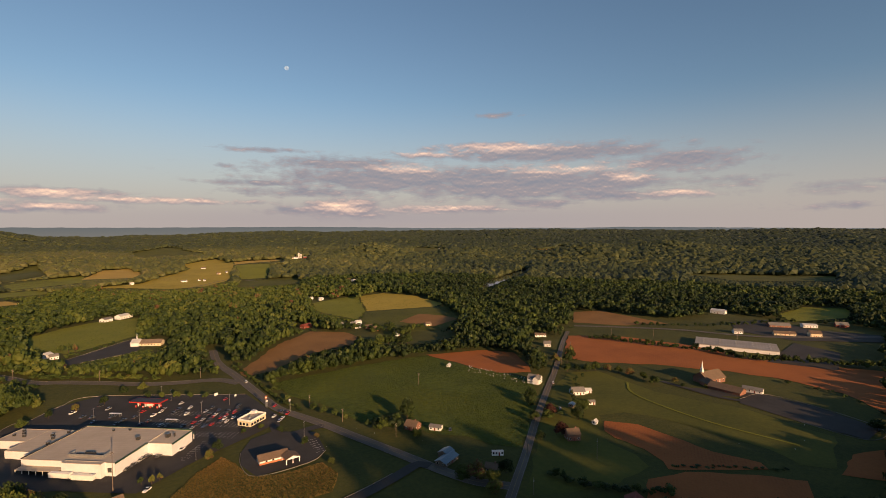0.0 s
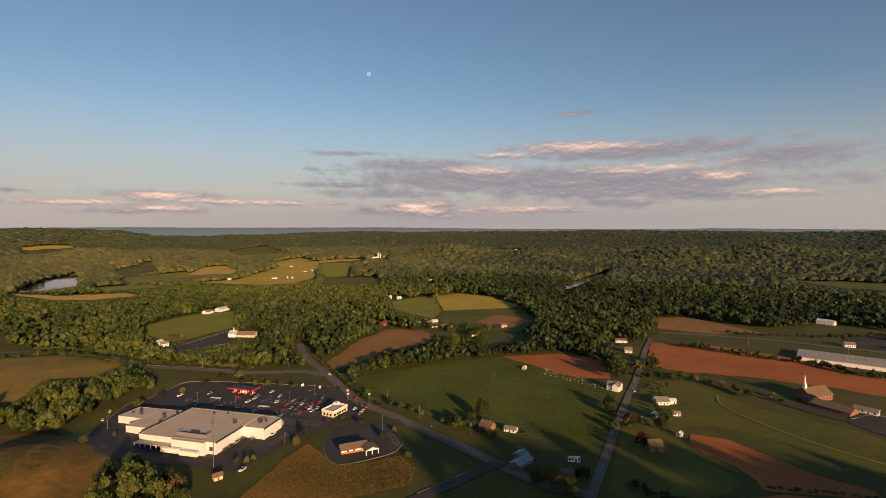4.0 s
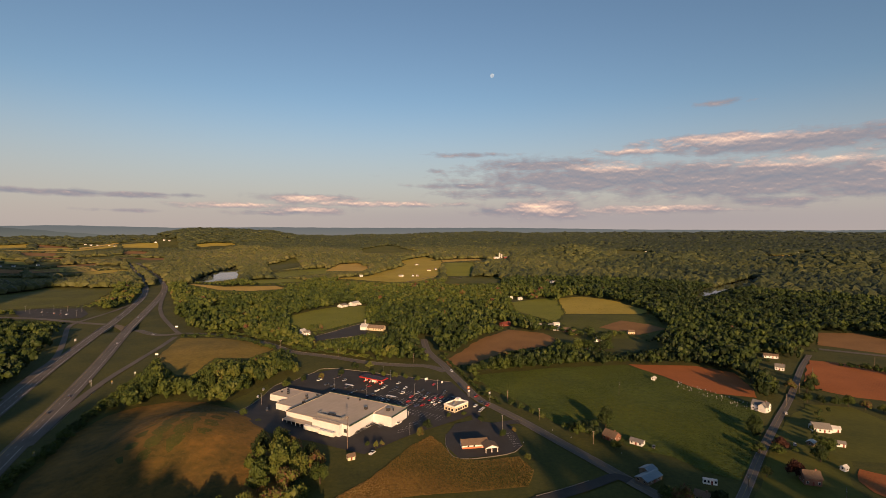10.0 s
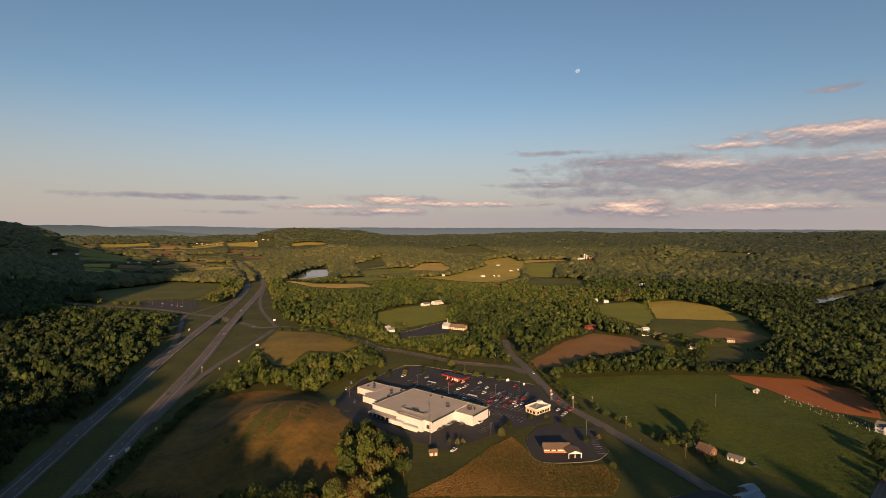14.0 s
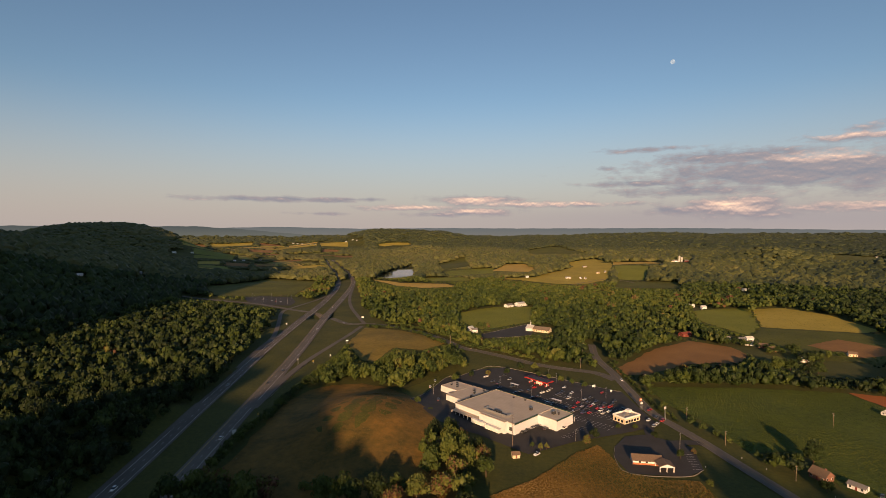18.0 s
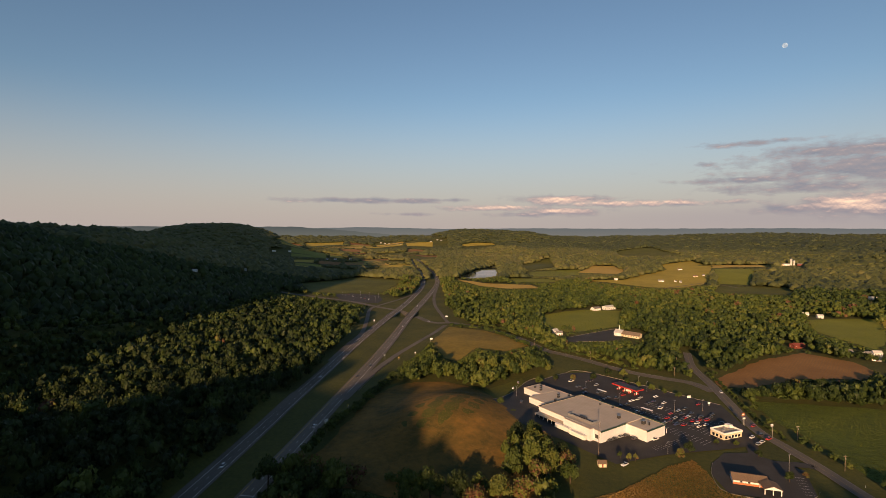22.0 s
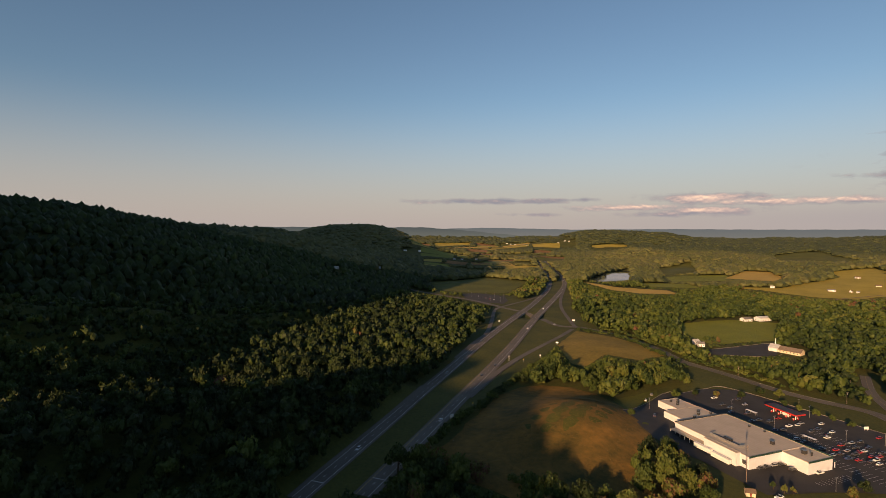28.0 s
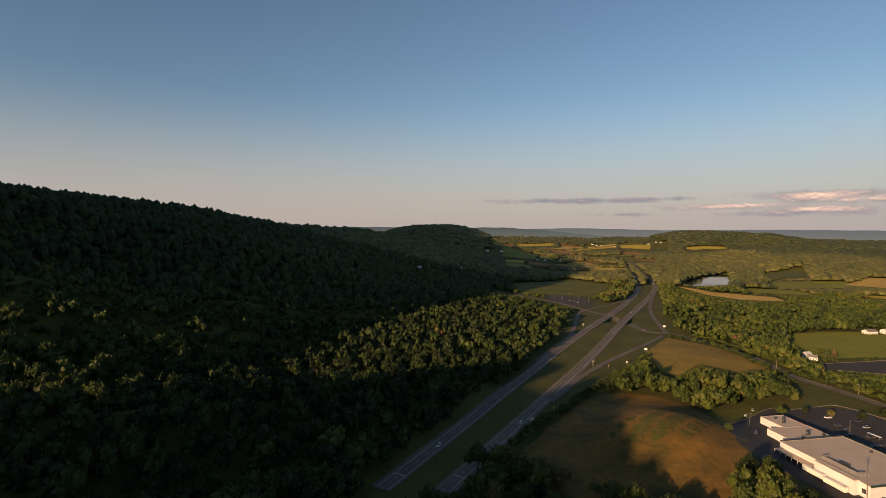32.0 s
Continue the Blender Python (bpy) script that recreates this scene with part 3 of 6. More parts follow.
def plant(name, label, shapes, x, y, rad, high, tint, seed, leaf="leaf"):
    """Many trees joined into one object: crowns on short trunks."""
    g = np.random.default_rng(seed)
    V, T, C, n = [], [], [], 0
    z = ground_z(x, y)
    spin, pick = g.uniform(0, 2 * np.pi, len(x)), g.integers(0, len(shapes), len(x))
    lean = g.uniform(0.85, 1.15, len(x))
    for q in range(len(shapes)):
        m = np.where(pick == q)[0]
        if not len(m):
            continue
        sv, st = shapes[q]
        c, s = np.cos(spin[m])[:, None], np.sin(spin[m])[:, None]
        rx = rad[m][:, None]
        vx = (sv[:, 0] * c - sv[:, 1] * s) * rx * lean[m][:, None] + x[m][:, None]
        vy = (sv[:, 0] * s + sv[:, 1] * c) * rx + y[m][:, None]
        vz = z[m][:, None] + high[m][:, None] * (0.08 + 0.92 * sv[:, 2] / 1.5)
        V.append(np.stack([vx, vy, vz], 2).reshape(-1, 3))
        T.append((st[None] + (np.arange(len(m)) * len(sv))[:, None, None] + n).reshape(-1, 3))
        C.append(np.repeat(tint[m], len(sv)))
        n += len(m) * len(sv)
    ob = new(name, mesh_np(name, np.concatenate(V), np.concatenate(T), M[leaf], np.concatenate(C)))
    return tagged(ob, label, "trees", kind="stuff")


# open ground with no woods besides the fields: yards, lawns, verges
CLEAR = [
    [(138, 316), (172, 331), (195, 262), (347, 386), (377, 406), (401, 381), (444, 350), (488, 298), (508, 246), (473, 163), (337, 115), (79, 256)],
    [(-129, 418), (-104, 482), (-57, 512), (59, 506), (79, 403), (141, 270), (-32, 260), (-70, 324), (-95, 347)],
    [(-167, 227), (-220, 361), (-211, 406), (-136, 396), (-95, 370), (-77, 330), (-84, 299), (-98, 258), (-119, 243)],
    [(-217, 206), (-262, 334), (-314, 537), (-459, 962), (-641, 1530), (-341, 869), (-284, 762), (-240, 555), (-219, 392), (-214, 302), (-200, 212)],
    [(613, 648), (694, 498), (816, 492), (833, 375), (872, 309), (629, 222), (545, 291), (560, 378), (517, 462), (474, 500)],
    [(-109, 568), (-41, 542), (43, 513), (44, 495), (-56, 508), (-78, 495)],
    [(-575, 832), (-623, 947), (-507, 936), (-438, 875), (-345, 598), (-350, 575), (-428, 705), (-452, 800)],
    [(222, 689), (291, 620), (320, 600), (344, 576), (271, 547), (226, 588)],
    [(-38, 264), (80, 268), (150, 262), (150, 110), (-15, 110)],
    [(404, 494), (459, 504), (473, 498), (380, 418), (359, 415)],
]


# ground kept open round buildings: x, y, radius
SPOTS = ((300, 372, 24), (-14, 706, 24), (-70, 922, 26), (445, 1900, 40), (420, 1228, 12), (258, 974, 16), (176, 720, 14), (240, 690, 24), (254, 660, 14), (270, 610, 12), (334, 646, 10), (-108, 684, 12), (430, 512, 14), (402, 466, 12),
         (-68, 1415, 14), (107, 1741, 16), (60, 1452, 30), (148, 1590, 20), (-970, 856, 14), (-984, 1027, 12), (2160, 2350, 50), (2178, 2029, 40), (1540, 2813, 30))
SPOTS += ((-1473, 1760, 60), (-1233, 1790, 50), (-1226, 1919, 30), (-1400, 3370, 80), (-2090, 3815, 90), (806, 505, 22), (676, 398, 14), (846, 349, 16), (240, 255, 12), (167, 243, 8), (150, 320, 10))


def in_clear(x, y, wide=True):
    hit = np.zeros(len(x), bool)
    for mat, poly in FIELDS.values():
        hit |= inside(x, y, poly)
    for poly in CLEAR:
        hit |= inside(x, y, poly)
    for cx, cy, cr in SPOTS:
        hit |= (x - cx) ** 2 + (y - cy) ** 2 < cr * cr
    for key, line in LINES.items():
        if not wide and key not in ("HR", "HL", "R1", "R2", "R3", "R5"):
            continue
        w = WIDTHS[key] / 2 + ((0.5 if key in ("HR", "HL") else 4) if wide else -4)
        lo, hi = line.min(0) - w - 10, line.max(0) + w + 10
        m = np.where((x > lo[0]) & (x < hi[0]) & (y > lo[1]) & (y < hi[1]) & ~hit)[0]
        if len(m):
            d2 = np.full(len(m), 1e9)
            for p in line:
                d2 = np.minimum(d2, (x[m] - p[0]) ** 2 + (y[m] - p[1]) ** 2)
            hit[m] |= d2 < (w + 4) ** 2
    return hit


def scatter():
    g = np.random.default_rng(3)
    xs, ys, sp = [], [], []
    r = 150.0
    while r < 4690:
        s = 8.8 if r < 520 else 8.8 + (r - 520) * 0.0052 if r < 2400 else 18.6 + (r - 2400) * 0.0055
        k = int(radians(166) * r / s)
        a = radians(-92) + radians(166) * (np.arange(k) + g.uniform(-0.45, 0.45, k)) / k
        q = r + g.uniform(-0.5, 0.5, k) * s
        xs.append(q * np.sin(a)), ys.append(q * np.cos(a)), sp.append(np.full(k, s))
        r += s * 0.88
    # the unseen wooded crest behind, added to roughen its shadow's edge
    k = 900
    xs.append(g.uniform(-1100, 700, k)), ys.append(g.uniform(-470, -360, k)), sp.append(np.full(k, 10.0))
    x, y, s = np.concatenate(xs), np.concatenate(ys), np.concatenate(sp)
    median = np.abs(x - np.interp(y, HIGHWAY_Y, HIGHWAY_X)) < np.where(y < 1000, 17, 0)
    hidden = ((x / 1.2 + 950) * 0.963 + y / 1.2 * 0.27 < -90) & (x * -0.27 + y * 0.963 < 900) & (y > -200)
    keep = ~in_clear(x, y) & ~median & ~hidden & ((np.hypot(x, y) > 195) | (ground_z(x, y) > 6)) & (g.uniform(0, 1, len(x)) > 0.05)
    x, y, s = x[keep], y[keep], s[keep]
    high = np.clip(g.normal(15, 3.2, len(x)), 7, 23) + np.minimum(np.hypot(x, y) / 900, 3)
    # uneven old woods west of the highway: tall crowns over low ones
    old = (x < -240) & (np.hypot(x, y) < 1000)
    high = np.where(old, np.where(g.uniform(0, 1, len(x)) < 0.3, g.uniform(17, 23, len(x)), g.uniform(7, 13, len(x))), high)
    # woods stand lower towards the near edge of open ground, as the fields come into view over them
    room = EYE_Z - ground_z(x, y)
    for k in (1.19, 1.165, 1.14, 1.12, 1.10, 1.085, 1.07, 1.055, 1.04, 1.03, 1.02, 1.01):
        m = np.where((room > 60) & (y > 0))[0]
        m = m[in_clear(x[m] * k, y[m] * k, wide=False)]
        high[m] = np.minimum(high[m], room[m] * (1 - 1 / k) * 0.9 + 0.8)
    keep = high > 3.2
    return x[keep], y[keep], s[keep], high[keep], g


tx, ty, ts, high, g = scatter()
tr = np.hypot(tx, ty)
rad = ts * g.uniform(0.55, 0.80, len(tx)) * np.clip(high / 14, 0.5, 1.25)
tint = np.clip(0.44 + 0.14 * np.sin(tx / 110 + ty / 170) + g.normal(0, 0.17, len(tx)), 0, 0.92)
# haze put into the leaf tint: less contrast and paler tone with distance
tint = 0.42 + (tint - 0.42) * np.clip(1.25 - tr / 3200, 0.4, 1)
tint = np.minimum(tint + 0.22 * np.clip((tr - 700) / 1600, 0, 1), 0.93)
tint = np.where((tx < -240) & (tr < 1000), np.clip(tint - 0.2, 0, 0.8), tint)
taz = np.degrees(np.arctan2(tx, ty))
# shade painted into the eastern woods' tint; farther western woods yellowed as if lit
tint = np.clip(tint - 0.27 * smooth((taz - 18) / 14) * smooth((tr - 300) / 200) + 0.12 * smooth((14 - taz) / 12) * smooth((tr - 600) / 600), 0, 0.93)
# farthest woods pulled to the dull bluish end, again as painted haze
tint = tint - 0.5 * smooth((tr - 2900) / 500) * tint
tint = np.where((g.uniform(0, 1, len(tx)) > 0.9975) & (tr < 1300), 0.99, tint)
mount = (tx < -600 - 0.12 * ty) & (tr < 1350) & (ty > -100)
near, mid = (tr < 520) & ~mount, (tr >= 520) & (tr < 1350) & ~mount
behind = ty < -100
near, far = near & ~behind, ((tr >= 1350) | behind) & ~mount
mid &= ~behind
order = np.argsort(tr + np.where(near, 0, 1e6))
SOLO = order[:230]
solo = np.zeros(len(tx), bool)
solo[SOLO] = True
near &= ~solo
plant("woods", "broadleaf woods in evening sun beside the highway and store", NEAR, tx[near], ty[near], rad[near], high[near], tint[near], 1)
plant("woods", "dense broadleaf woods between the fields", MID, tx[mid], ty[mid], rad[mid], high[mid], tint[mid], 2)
# the mountain's shade is also painted into its leaves by a lower tint
plant("forest", "dark wooded mountainside in evening shade, its leaves tinted darker to match", FAR, tx[mount], ty[mount], rad[mount] * 0.85, high[mount], tint[mount] * 0.4, 4)
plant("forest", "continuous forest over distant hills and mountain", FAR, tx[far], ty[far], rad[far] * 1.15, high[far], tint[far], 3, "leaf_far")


# ---- buildings ----
M.update({
    "white_wall": surface("white_siding", (0.60, 0.60, 0.61), (0.74, 0.745, 0.755), 0.8, 0.12, 0.6, mix=0.5, stripes=(1.1, 90, (0.65, 0.65, 0.66), 0.15)),
    "stucco": surface("painted_block_wall", (0.58, 0.575, 0.59), (0.71, 0.71, 0.735), 0.5, 0.06, 0.75, mix=0.4),
    "cream": surface("cream_wall", (0.55, 0.46, 0.32), (0.68, 0.58, 0.42), 0.6, 0.1, 0.7),
    "brick": surface("brick_wall", (0.17, 0.080, 0.056), (0.28, 0.140, 0.098), 2.5, 0.3, 0.85, 0.02, mix=0.7),
    "membrane": surface("dusty_roof_membrane", (0.42, 0.35, 0.27), (0.54, 0.46, 0.36), 0.25, 0.05, 0.85, mix=0.4, stripes=(0.12, 0, (0.40, 0.34, 0.27), 0.25)),
    "shingle": surface("brown_shingles", (0.105, 0.074, 0.052), (0.185, 0.132, 0.094), 2.2, 0.2, 0.9, 0.02, mix=0.7),
    "shingle_grey": surface("grey_shingles", (0.13, 0.125, 0.12), (0.22, 0.21, 0.20), 2.0, 0.2, 0.9, 0.02, mix=0.7),
    "metal_blue": surface("blue_grey_metal_roof", (0.14, 0.20, 0.25), (0.24, 0.31, 0.36), 0.6, 0.2, 0.45, metal=0.2, stripes=(0.8, 0, (0.15, 0.2, 0.24), 0.3)),
    "metal_white": surface("white_metal_roof", (0.46, 0.46, 0.45), (0.60, 0.60, 0.58), 0.5, 0.15, 0.5, metal=0.1),
    "roof_grey": surface("weathered_grey_roofing", (0.26, 0.24, 0.22), (0.36, 0.34, 0.315), 0.3, 0.05, 0.85, mix=0.4, stripes=(0.1, 0, (0.25, 0.235, 0.215), 0.3)),
    "red": surface("red_paint", (0.36, 0.018, 0.014), (0.52, 0.035, 0.025), 0.8, 0.2, 0.5),
    "barn_red": surface("barn_red_boards", (0.14, 0.035, 0.026), (0.22, 0.055, 0.04), 1.5, 0.2, 0.8),
    "green_trim": surface("dark_green_metal", (0.018, 0.045, 0.03), (0.03, 0.065, 0.045), 1.0, 0.2, 0.5),
    "dark": surface("dark_grey_metal", (0.03, 0.03, 0.032), (0.06, 0.058, 0.055), 1.5, 0.3, 0.6),
    "steel": surface("galvanised_steel", (0.28, 0.28, 0.28), (0.42, 0.42, 0.41), 2.0, 0.3, 0.45, metal=0.6),
    "wood": surface("weathered_wood", (0.12, 0.09, 0.065), (0.24, 0.19, 0.145), 3.0, 0.4, 0.9),
    "white_paint": surface("white_paint", (0.70, 0.69, 0.66), (0.80, 0.79, 0.76), 2.0, 0.3, 0.5),
    "orange": surface("terracotta_band", (0.36, 0.12, 0.055), (0.48, 0.18, 0.085), 1.0, 0.2, 0.7),
    "yellow": surface("yellow_sign_paint", (0.65, 0.42, 0.03), (0.75, 0.5, 0.05), 1.0, 0.2, 0.5),
    "stone": surface("pale_headstone", (0.42, 0.41, 0.39), (0.62, 0.60, 0.57), 2.0, 0.4, 0.8),
})
gm, gn, gl = nodes_of("window_glass")
gn["Principled BSDF"].inputs["Base Color"].default_value = (0.02, 0.025, 0.03, 1)
gn["Principled BSDF"].inputs["Roughness"].default_value = 0.06
gn["Principled BSDF"].inputs["Specular IOR Level"].default_value = 0.8
M["glass"] = gm


def box(bm, x0, y0, z0, x1, y1, z1):
    v = [bm.verts.new((x, y, z)) for z in (z0, z1) for x, y in ((x0, y0), (x1, y0), (x1, y1), (x0, y1))]
    for a in ((3, 2, 1, 0), (4, 5, 6, 7), (0, 1, 5, 4), (1, 2, 6, 5), (2, 3, 7, 6), (3, 0, 4, 7)):
        bm.faces.new([v[i] for i in a])
    return v


def boxes(name, dims, material, parent, label="", bevel=0.0):
    bm = bmesh.new()
    for d in dims:
        box(bm, *d)
    if bevel:
        bmesh.ops.bevel(bm, geom=bm.edges[:], offset=bevel, segments=1, affect="EDGES")
    return part(name, bm, material, parent, label)


def rod(name, p0, p1, r0, r1, material, parent, label="", sides=8):
    """A tapered round bar between two points."""
    bm = bmesh.new()
    a, b = Vector(p0), Vector(p1)
    q = (b - a).to_track_quat("Z", "Y").to_matrix()
    rings = []
    for c, r in ((a, r0), (b, r1)):
        rings.append([bm.verts.new(c + q @ Vector((math.cos(k * 2 * math.pi / sides) * r, math.sin(k * 2 * math.pi / sides) * r, 0))) for k in range(sides)])
    for k in range(sides):
        bm.faces.new((rings[0][k], rings[0][(k + 1) % sides], rings[1][(k + 1) % sides], rings[1][k]))
    bm.faces.new(rings[1])
    bm.faces.new(rings[0][::-1])
    return part(name, bm, material, parent, label)


def thing(name, label, category, x, y, turn=0.0, group="", z=None):
    e = new(name)
    e.matrix_world = pose(x, y, float(ground_z(x, y)) + 0.1 if z is None else z, 0, 0, turn)
    return tagged(e, label, category, group)


def gable_body(w, d, h, rh, base=-1.2):
    """Walls with a gable at both ends; the ridge runs along x."""
    bm = bmesh.new()
    x, y = w / 2, d / 2
    lo = [bm.verts.new(p) for p in ((-x, -y, base), (x, -y, base), (x, y, base), (-x, y, base))]
    up = [bm.verts.new(p) for p in ((-x, -y, h), (x, -y, h), (x, y, h), (-x, y, h))]
    rg = [bm.verts.new((-x, 0, h + rh)), bm.verts.new((x, 0, h + rh))]
    bm.faces.new((lo[0], lo[1], up[1], up[0]))
    bm.faces.new((lo[2], lo[3], up[3], up[2]))
    bm.faces.new((lo[1], lo[2], up[2], rg[1], up[1]))
    bm.faces.new((lo[3], lo[0], up[0], rg[0], up[3]))
    bm.faces.new((up[0], up[1], rg[1], rg[0]))
    bm.faces.new((up[2], up[3], rg[0], rg[1]))
    return bm


def gable_roof(w, d, h, rh, eave=0.45, thick=0.18):
    """Two roof slabs with eaves."""
    bm = bmesh.new()
    x, y = w / 2 + eave, d / 2 + eave
    drop = rh * eave / (d / 2)
    for s in (-1, 1):
        q = [(-x, 0, h + rh + 0.06), (x, 0, h + rh + 0.06), (x, s * y, h - drop + 0.06), (-x, s * y, h - drop + 0.06)]
        lo, up = [bm.verts.new(p) for p in q], [bm.verts.new((p[0], p[1], p[2] + thick)) for p in q]
        for f in ((up, False), (lo, True)):
            c = f[0][::-1] if (f[1]) != (s < 0) else f[0]
            bm.faces.new(c)
        for k in range(4):
            bm.faces.new((lo[k], lo[(k + 1) % 4], up[(k + 1) % 4], up[k]))
    bmesh.ops.recalc_face_normals(bm, faces=bm.faces[:])
    return bm


def window(parent, x, y, z, w, h, face, frame_mat):
    """A framed pane on a wall; face: the way it looks, 's', 'n', 'e' or 'w'."""
    t = 0.06
    if face in "sn":
        s = -1 if face == "s" else 1
        fr = boxes("window", [(x - w / 2 - 0.1, min(y, y + s * t), z - 0.1, x + w / 2 + 0.1, max(y, y + s * t), z + h + 0.1)], frame_mat, parent)
        boxes("pane", [(x - w / 2, min(y + s * t, y + s * (t + 0.02)), z, x + w / 2, max(y + s * t, y + s * (t + 0.02)), z + h)], M["glass"], fr, "dark glass pane")
    else:
        s = -1 if face == "w" else 1
        fr = boxes("window", [(min(x, x + s * t), y - w / 2 - 0.1, z - 0.1, max(x, x + s * t), y + w / 2 + 0.1, z + h + 0.1)], frame_mat, parent)
        boxes("pane", [(min(x + s * t, x + s * (t + 0.02)), y - w / 2, z, max(x + s * t, x + s * (t + 0.02)), y + w / 2, z + h)], M["glass"], fr, "dark glass pane")


def house(name, label, category, x, y, turn, w, d, h, rh, wall, roof, wins=3, storeys=1, chimney=True, door=True, group="", eave=0.45, fine=True):
    e = thing(name, label, category, x, y, turn, group)
    part("wall", gable_body(w, d, h, rh), M[wall], e)
    part("roof", gable_roof(w, d, h, rh, eave), M[roof], e)
    if fine:
        for k in range(storeys):
            z = 1.0 + k * (h / storeys)
            for i in range(wins):
                px = -w / 2 + w * (i + 0.5) / wins
                if door and k == 0 and i == wins // 2:
                    continue
                window(e, px, -d / 2, z, 1.0, 1.3, "s", M["white_paint"])
            for face, px in (("e", w / 2), ("w", -w / 2)):
                for py in ((-d / 4, d / 4) if d > 6 else (0,)):
                    window(e, px, py, z, 0.9, 1.3, face, M["white_paint"])
        if door:
            dx = -w / 2 + w * (wins // 2 + 0.5) / wins
            boxes("door", [(dx - 0.5, -d / 2 - 0.07, 0, dx + 0.5, -d / 2, 2.1)], M["barn_red"], e, "painted front door")
    if chimney:
        boxes("chimney", [(w * 0.22, -0.35, h + rh * 0.4, w * 0.22 + 0.8, 0.35, h + rh + 1.0)], M["brick"], e, "red brick chimney")
    return e


def along(a, b, depth):
    """Centre and turn of a block whose front runs from a to b and that reaches back from the eye."""
    a, b = np.array(a, float), np.array(b, float)
    m, t = (a + b) / 2, (b - a) / np.linalg.norm(b - a)
    nrm = np.array([-t[1], t[0]])
    if nrm @ m < 0:
        nrm = -nrm
    c = m + nrm * depth / 2
    return c[0], c[1], math.degrees(math.atan2(t[1], t[0])), float(np.linalg.norm(b - a))


# the supermarket
def supermarket():
    e = thing("supermarket", "long white supermarket with a flat tan roof beside its parking lot", "store", -24.2, 343.1, 56, z=0.15)

    def block(a0, b0, a1, b1, h, parapet=0.22):
        w = boxes("wall", [(a0, b0, -1, a1, b1, h)], M["stucco"], e, "white painted block wall")
        boxes("roof", [(a0 + 0.4, b0 + 0.4, h, a1 - 0.4, b1 - 0.4, h + 0.06)], M["membrane"], e, "dusty tan roof membrane")
        boxes("parapet", [(a0, b0, h, a1, b0 + 0.35, h + parapet), (a0, b1 - 0.35, h, a1, b1, h + parapet), (a0, b0 + 0.36, h, a0 + 0.35, b1 - 0.36, h + parapet), (a1 - 0.35, b0 + 0.36, h, a1, b1 - 0.36, h + parapet)],
              M["membrane"], e, "low tan parapet")
        return w

    block(0, 0, 48.5, 58, 7.8)
    block(27.5, -16.2, 48.5, -0.03, 7.5)
    block(12, 58.03, 45, 81, 6.3)
    block(26, 81.03, 45, 102, 6.0)
    # the raised back rooms and the loading docks
    block(-3.5, 6, -0.02, 30, 8.4)
    boxes("dock_roof", [(-5.5, 31, 4.0, -0.02, 57, 4.4)], M["membrane"], e, "flat roof over the loading docks")
    for k in range(7):
        boxes("dock_post", [(-5.3, 31.3 + k * 4.2, -0.5, -5.0, 31.6 + k * 4.2, 4.0)], M["white_paint"], e)
    for k in range(5):
        boxes("dock_door", [(-0.12, 33 + k * 4.8, 1.0, -0.03, 36 + k * 4.8, 3.8)], M["dark"], e, "dark roller door")
    boxes("dock_door", [(-3.62, 1 + 8, 0.2, -3.53, 13, 3.2)], M["dark"], e, "dark roller door")
    # dark trim along the roof edges
    boxes("trim", [(-0.12, -0.12, 7.2, 27.4, -0.02, 8.3)], M["green_trim"], e, "dark green metal fascia")
    boxes("trim", [(27.38, -16.32, 6.9, 48.6, -16.22, 7.95)], M["green_trim"], e, "dark green metal fascia")
    boxes("trim", [(0, 57.7, 7.9, 48.5, 58.35, 8.5)], M["dark"], e, "dark flashing along the roof step")
    boxes("trim", [(48.52, -16, 6.6, 48.7, 58, 8.4)], M["green_trim"], e, "dark green metal fascia")
    # entrance porch at the corner
    boxes("porch_roof", [(48.6, -15.5, 4.0, 53, -4, 4.5)], M["green_trim"], e, "dark green porch roof")
    for b in (-15.0, -9.7, -4.6):
        boxes("porch_post", [(52.4, b, -0.5, 52.8, b + 0.4, 4.0)], M["stucco"], e)
    for k in range(6):
        boxes("shopfront", [(48.55, 2 + k * 8, 0.4, 48.64, 8 + k * 8, 3.4)], M["glass"], e, "shopfront glazing")
    # plant on the roof
    units = ((30, 8, 2.2, 2.0), (36, -8, 2.6, 2.2), (38, -11, 0.9, 2.4), (22, 62, 1.8, 1.6), (30, 66, 1.8, 1.5), (34, 70, 1.8, 1.6), (40, 64, 1.6, 1.4), (32, 88, 1.7, 1.4), (36, 92, 1.7, 1.4), (40, 96, 1.5, 1.3), (33, 96, 1.5, 1.2), (44, 24, 1.4, 1.0), (42, 34, 1.4, 1.0))
    for a, b, s, h in units:
        z = 7.86 if b > 0 and b < 58 else 7.56 if b < 0 else 6.36 if b < 81 else 6.06
        u = boxes("roof_unit", [(a, b, z, a + s, b + s * 0.8, z + h)], M["dark"], e, "dark rooftop ventilation unit", 0.06)
        boxes("grille", [(a + 0.2, b + 0.2, z + h, a + s - 0.2, b + s * 0.8 - 0.2, z + h + 0.08)], M["steel"], u)
    boxes("roof_screen", [(6, 12, 7.86, 6.3, 34, 9.3), (6.3, 12, 7.86, 11, 12.3, 9.3), (6.3, 33.7, 7.86, 11, 34, 9.3)], M["steel"], e, "grey screen round the roof plant")
    boxes("roof_duct", [(7, 14, 7.86, 9, 31, 8.7), (9, 20, 7.86, 10.4, 26, 9.2)], M["dark"], e, "dark ducts behind the screen")
    boxes("sign_panel", [(-0.16, 2.2, 2.4, -0.04, 4.6, 5.0)], M["dark"], e, "dark framed notice panel")


supermarket()


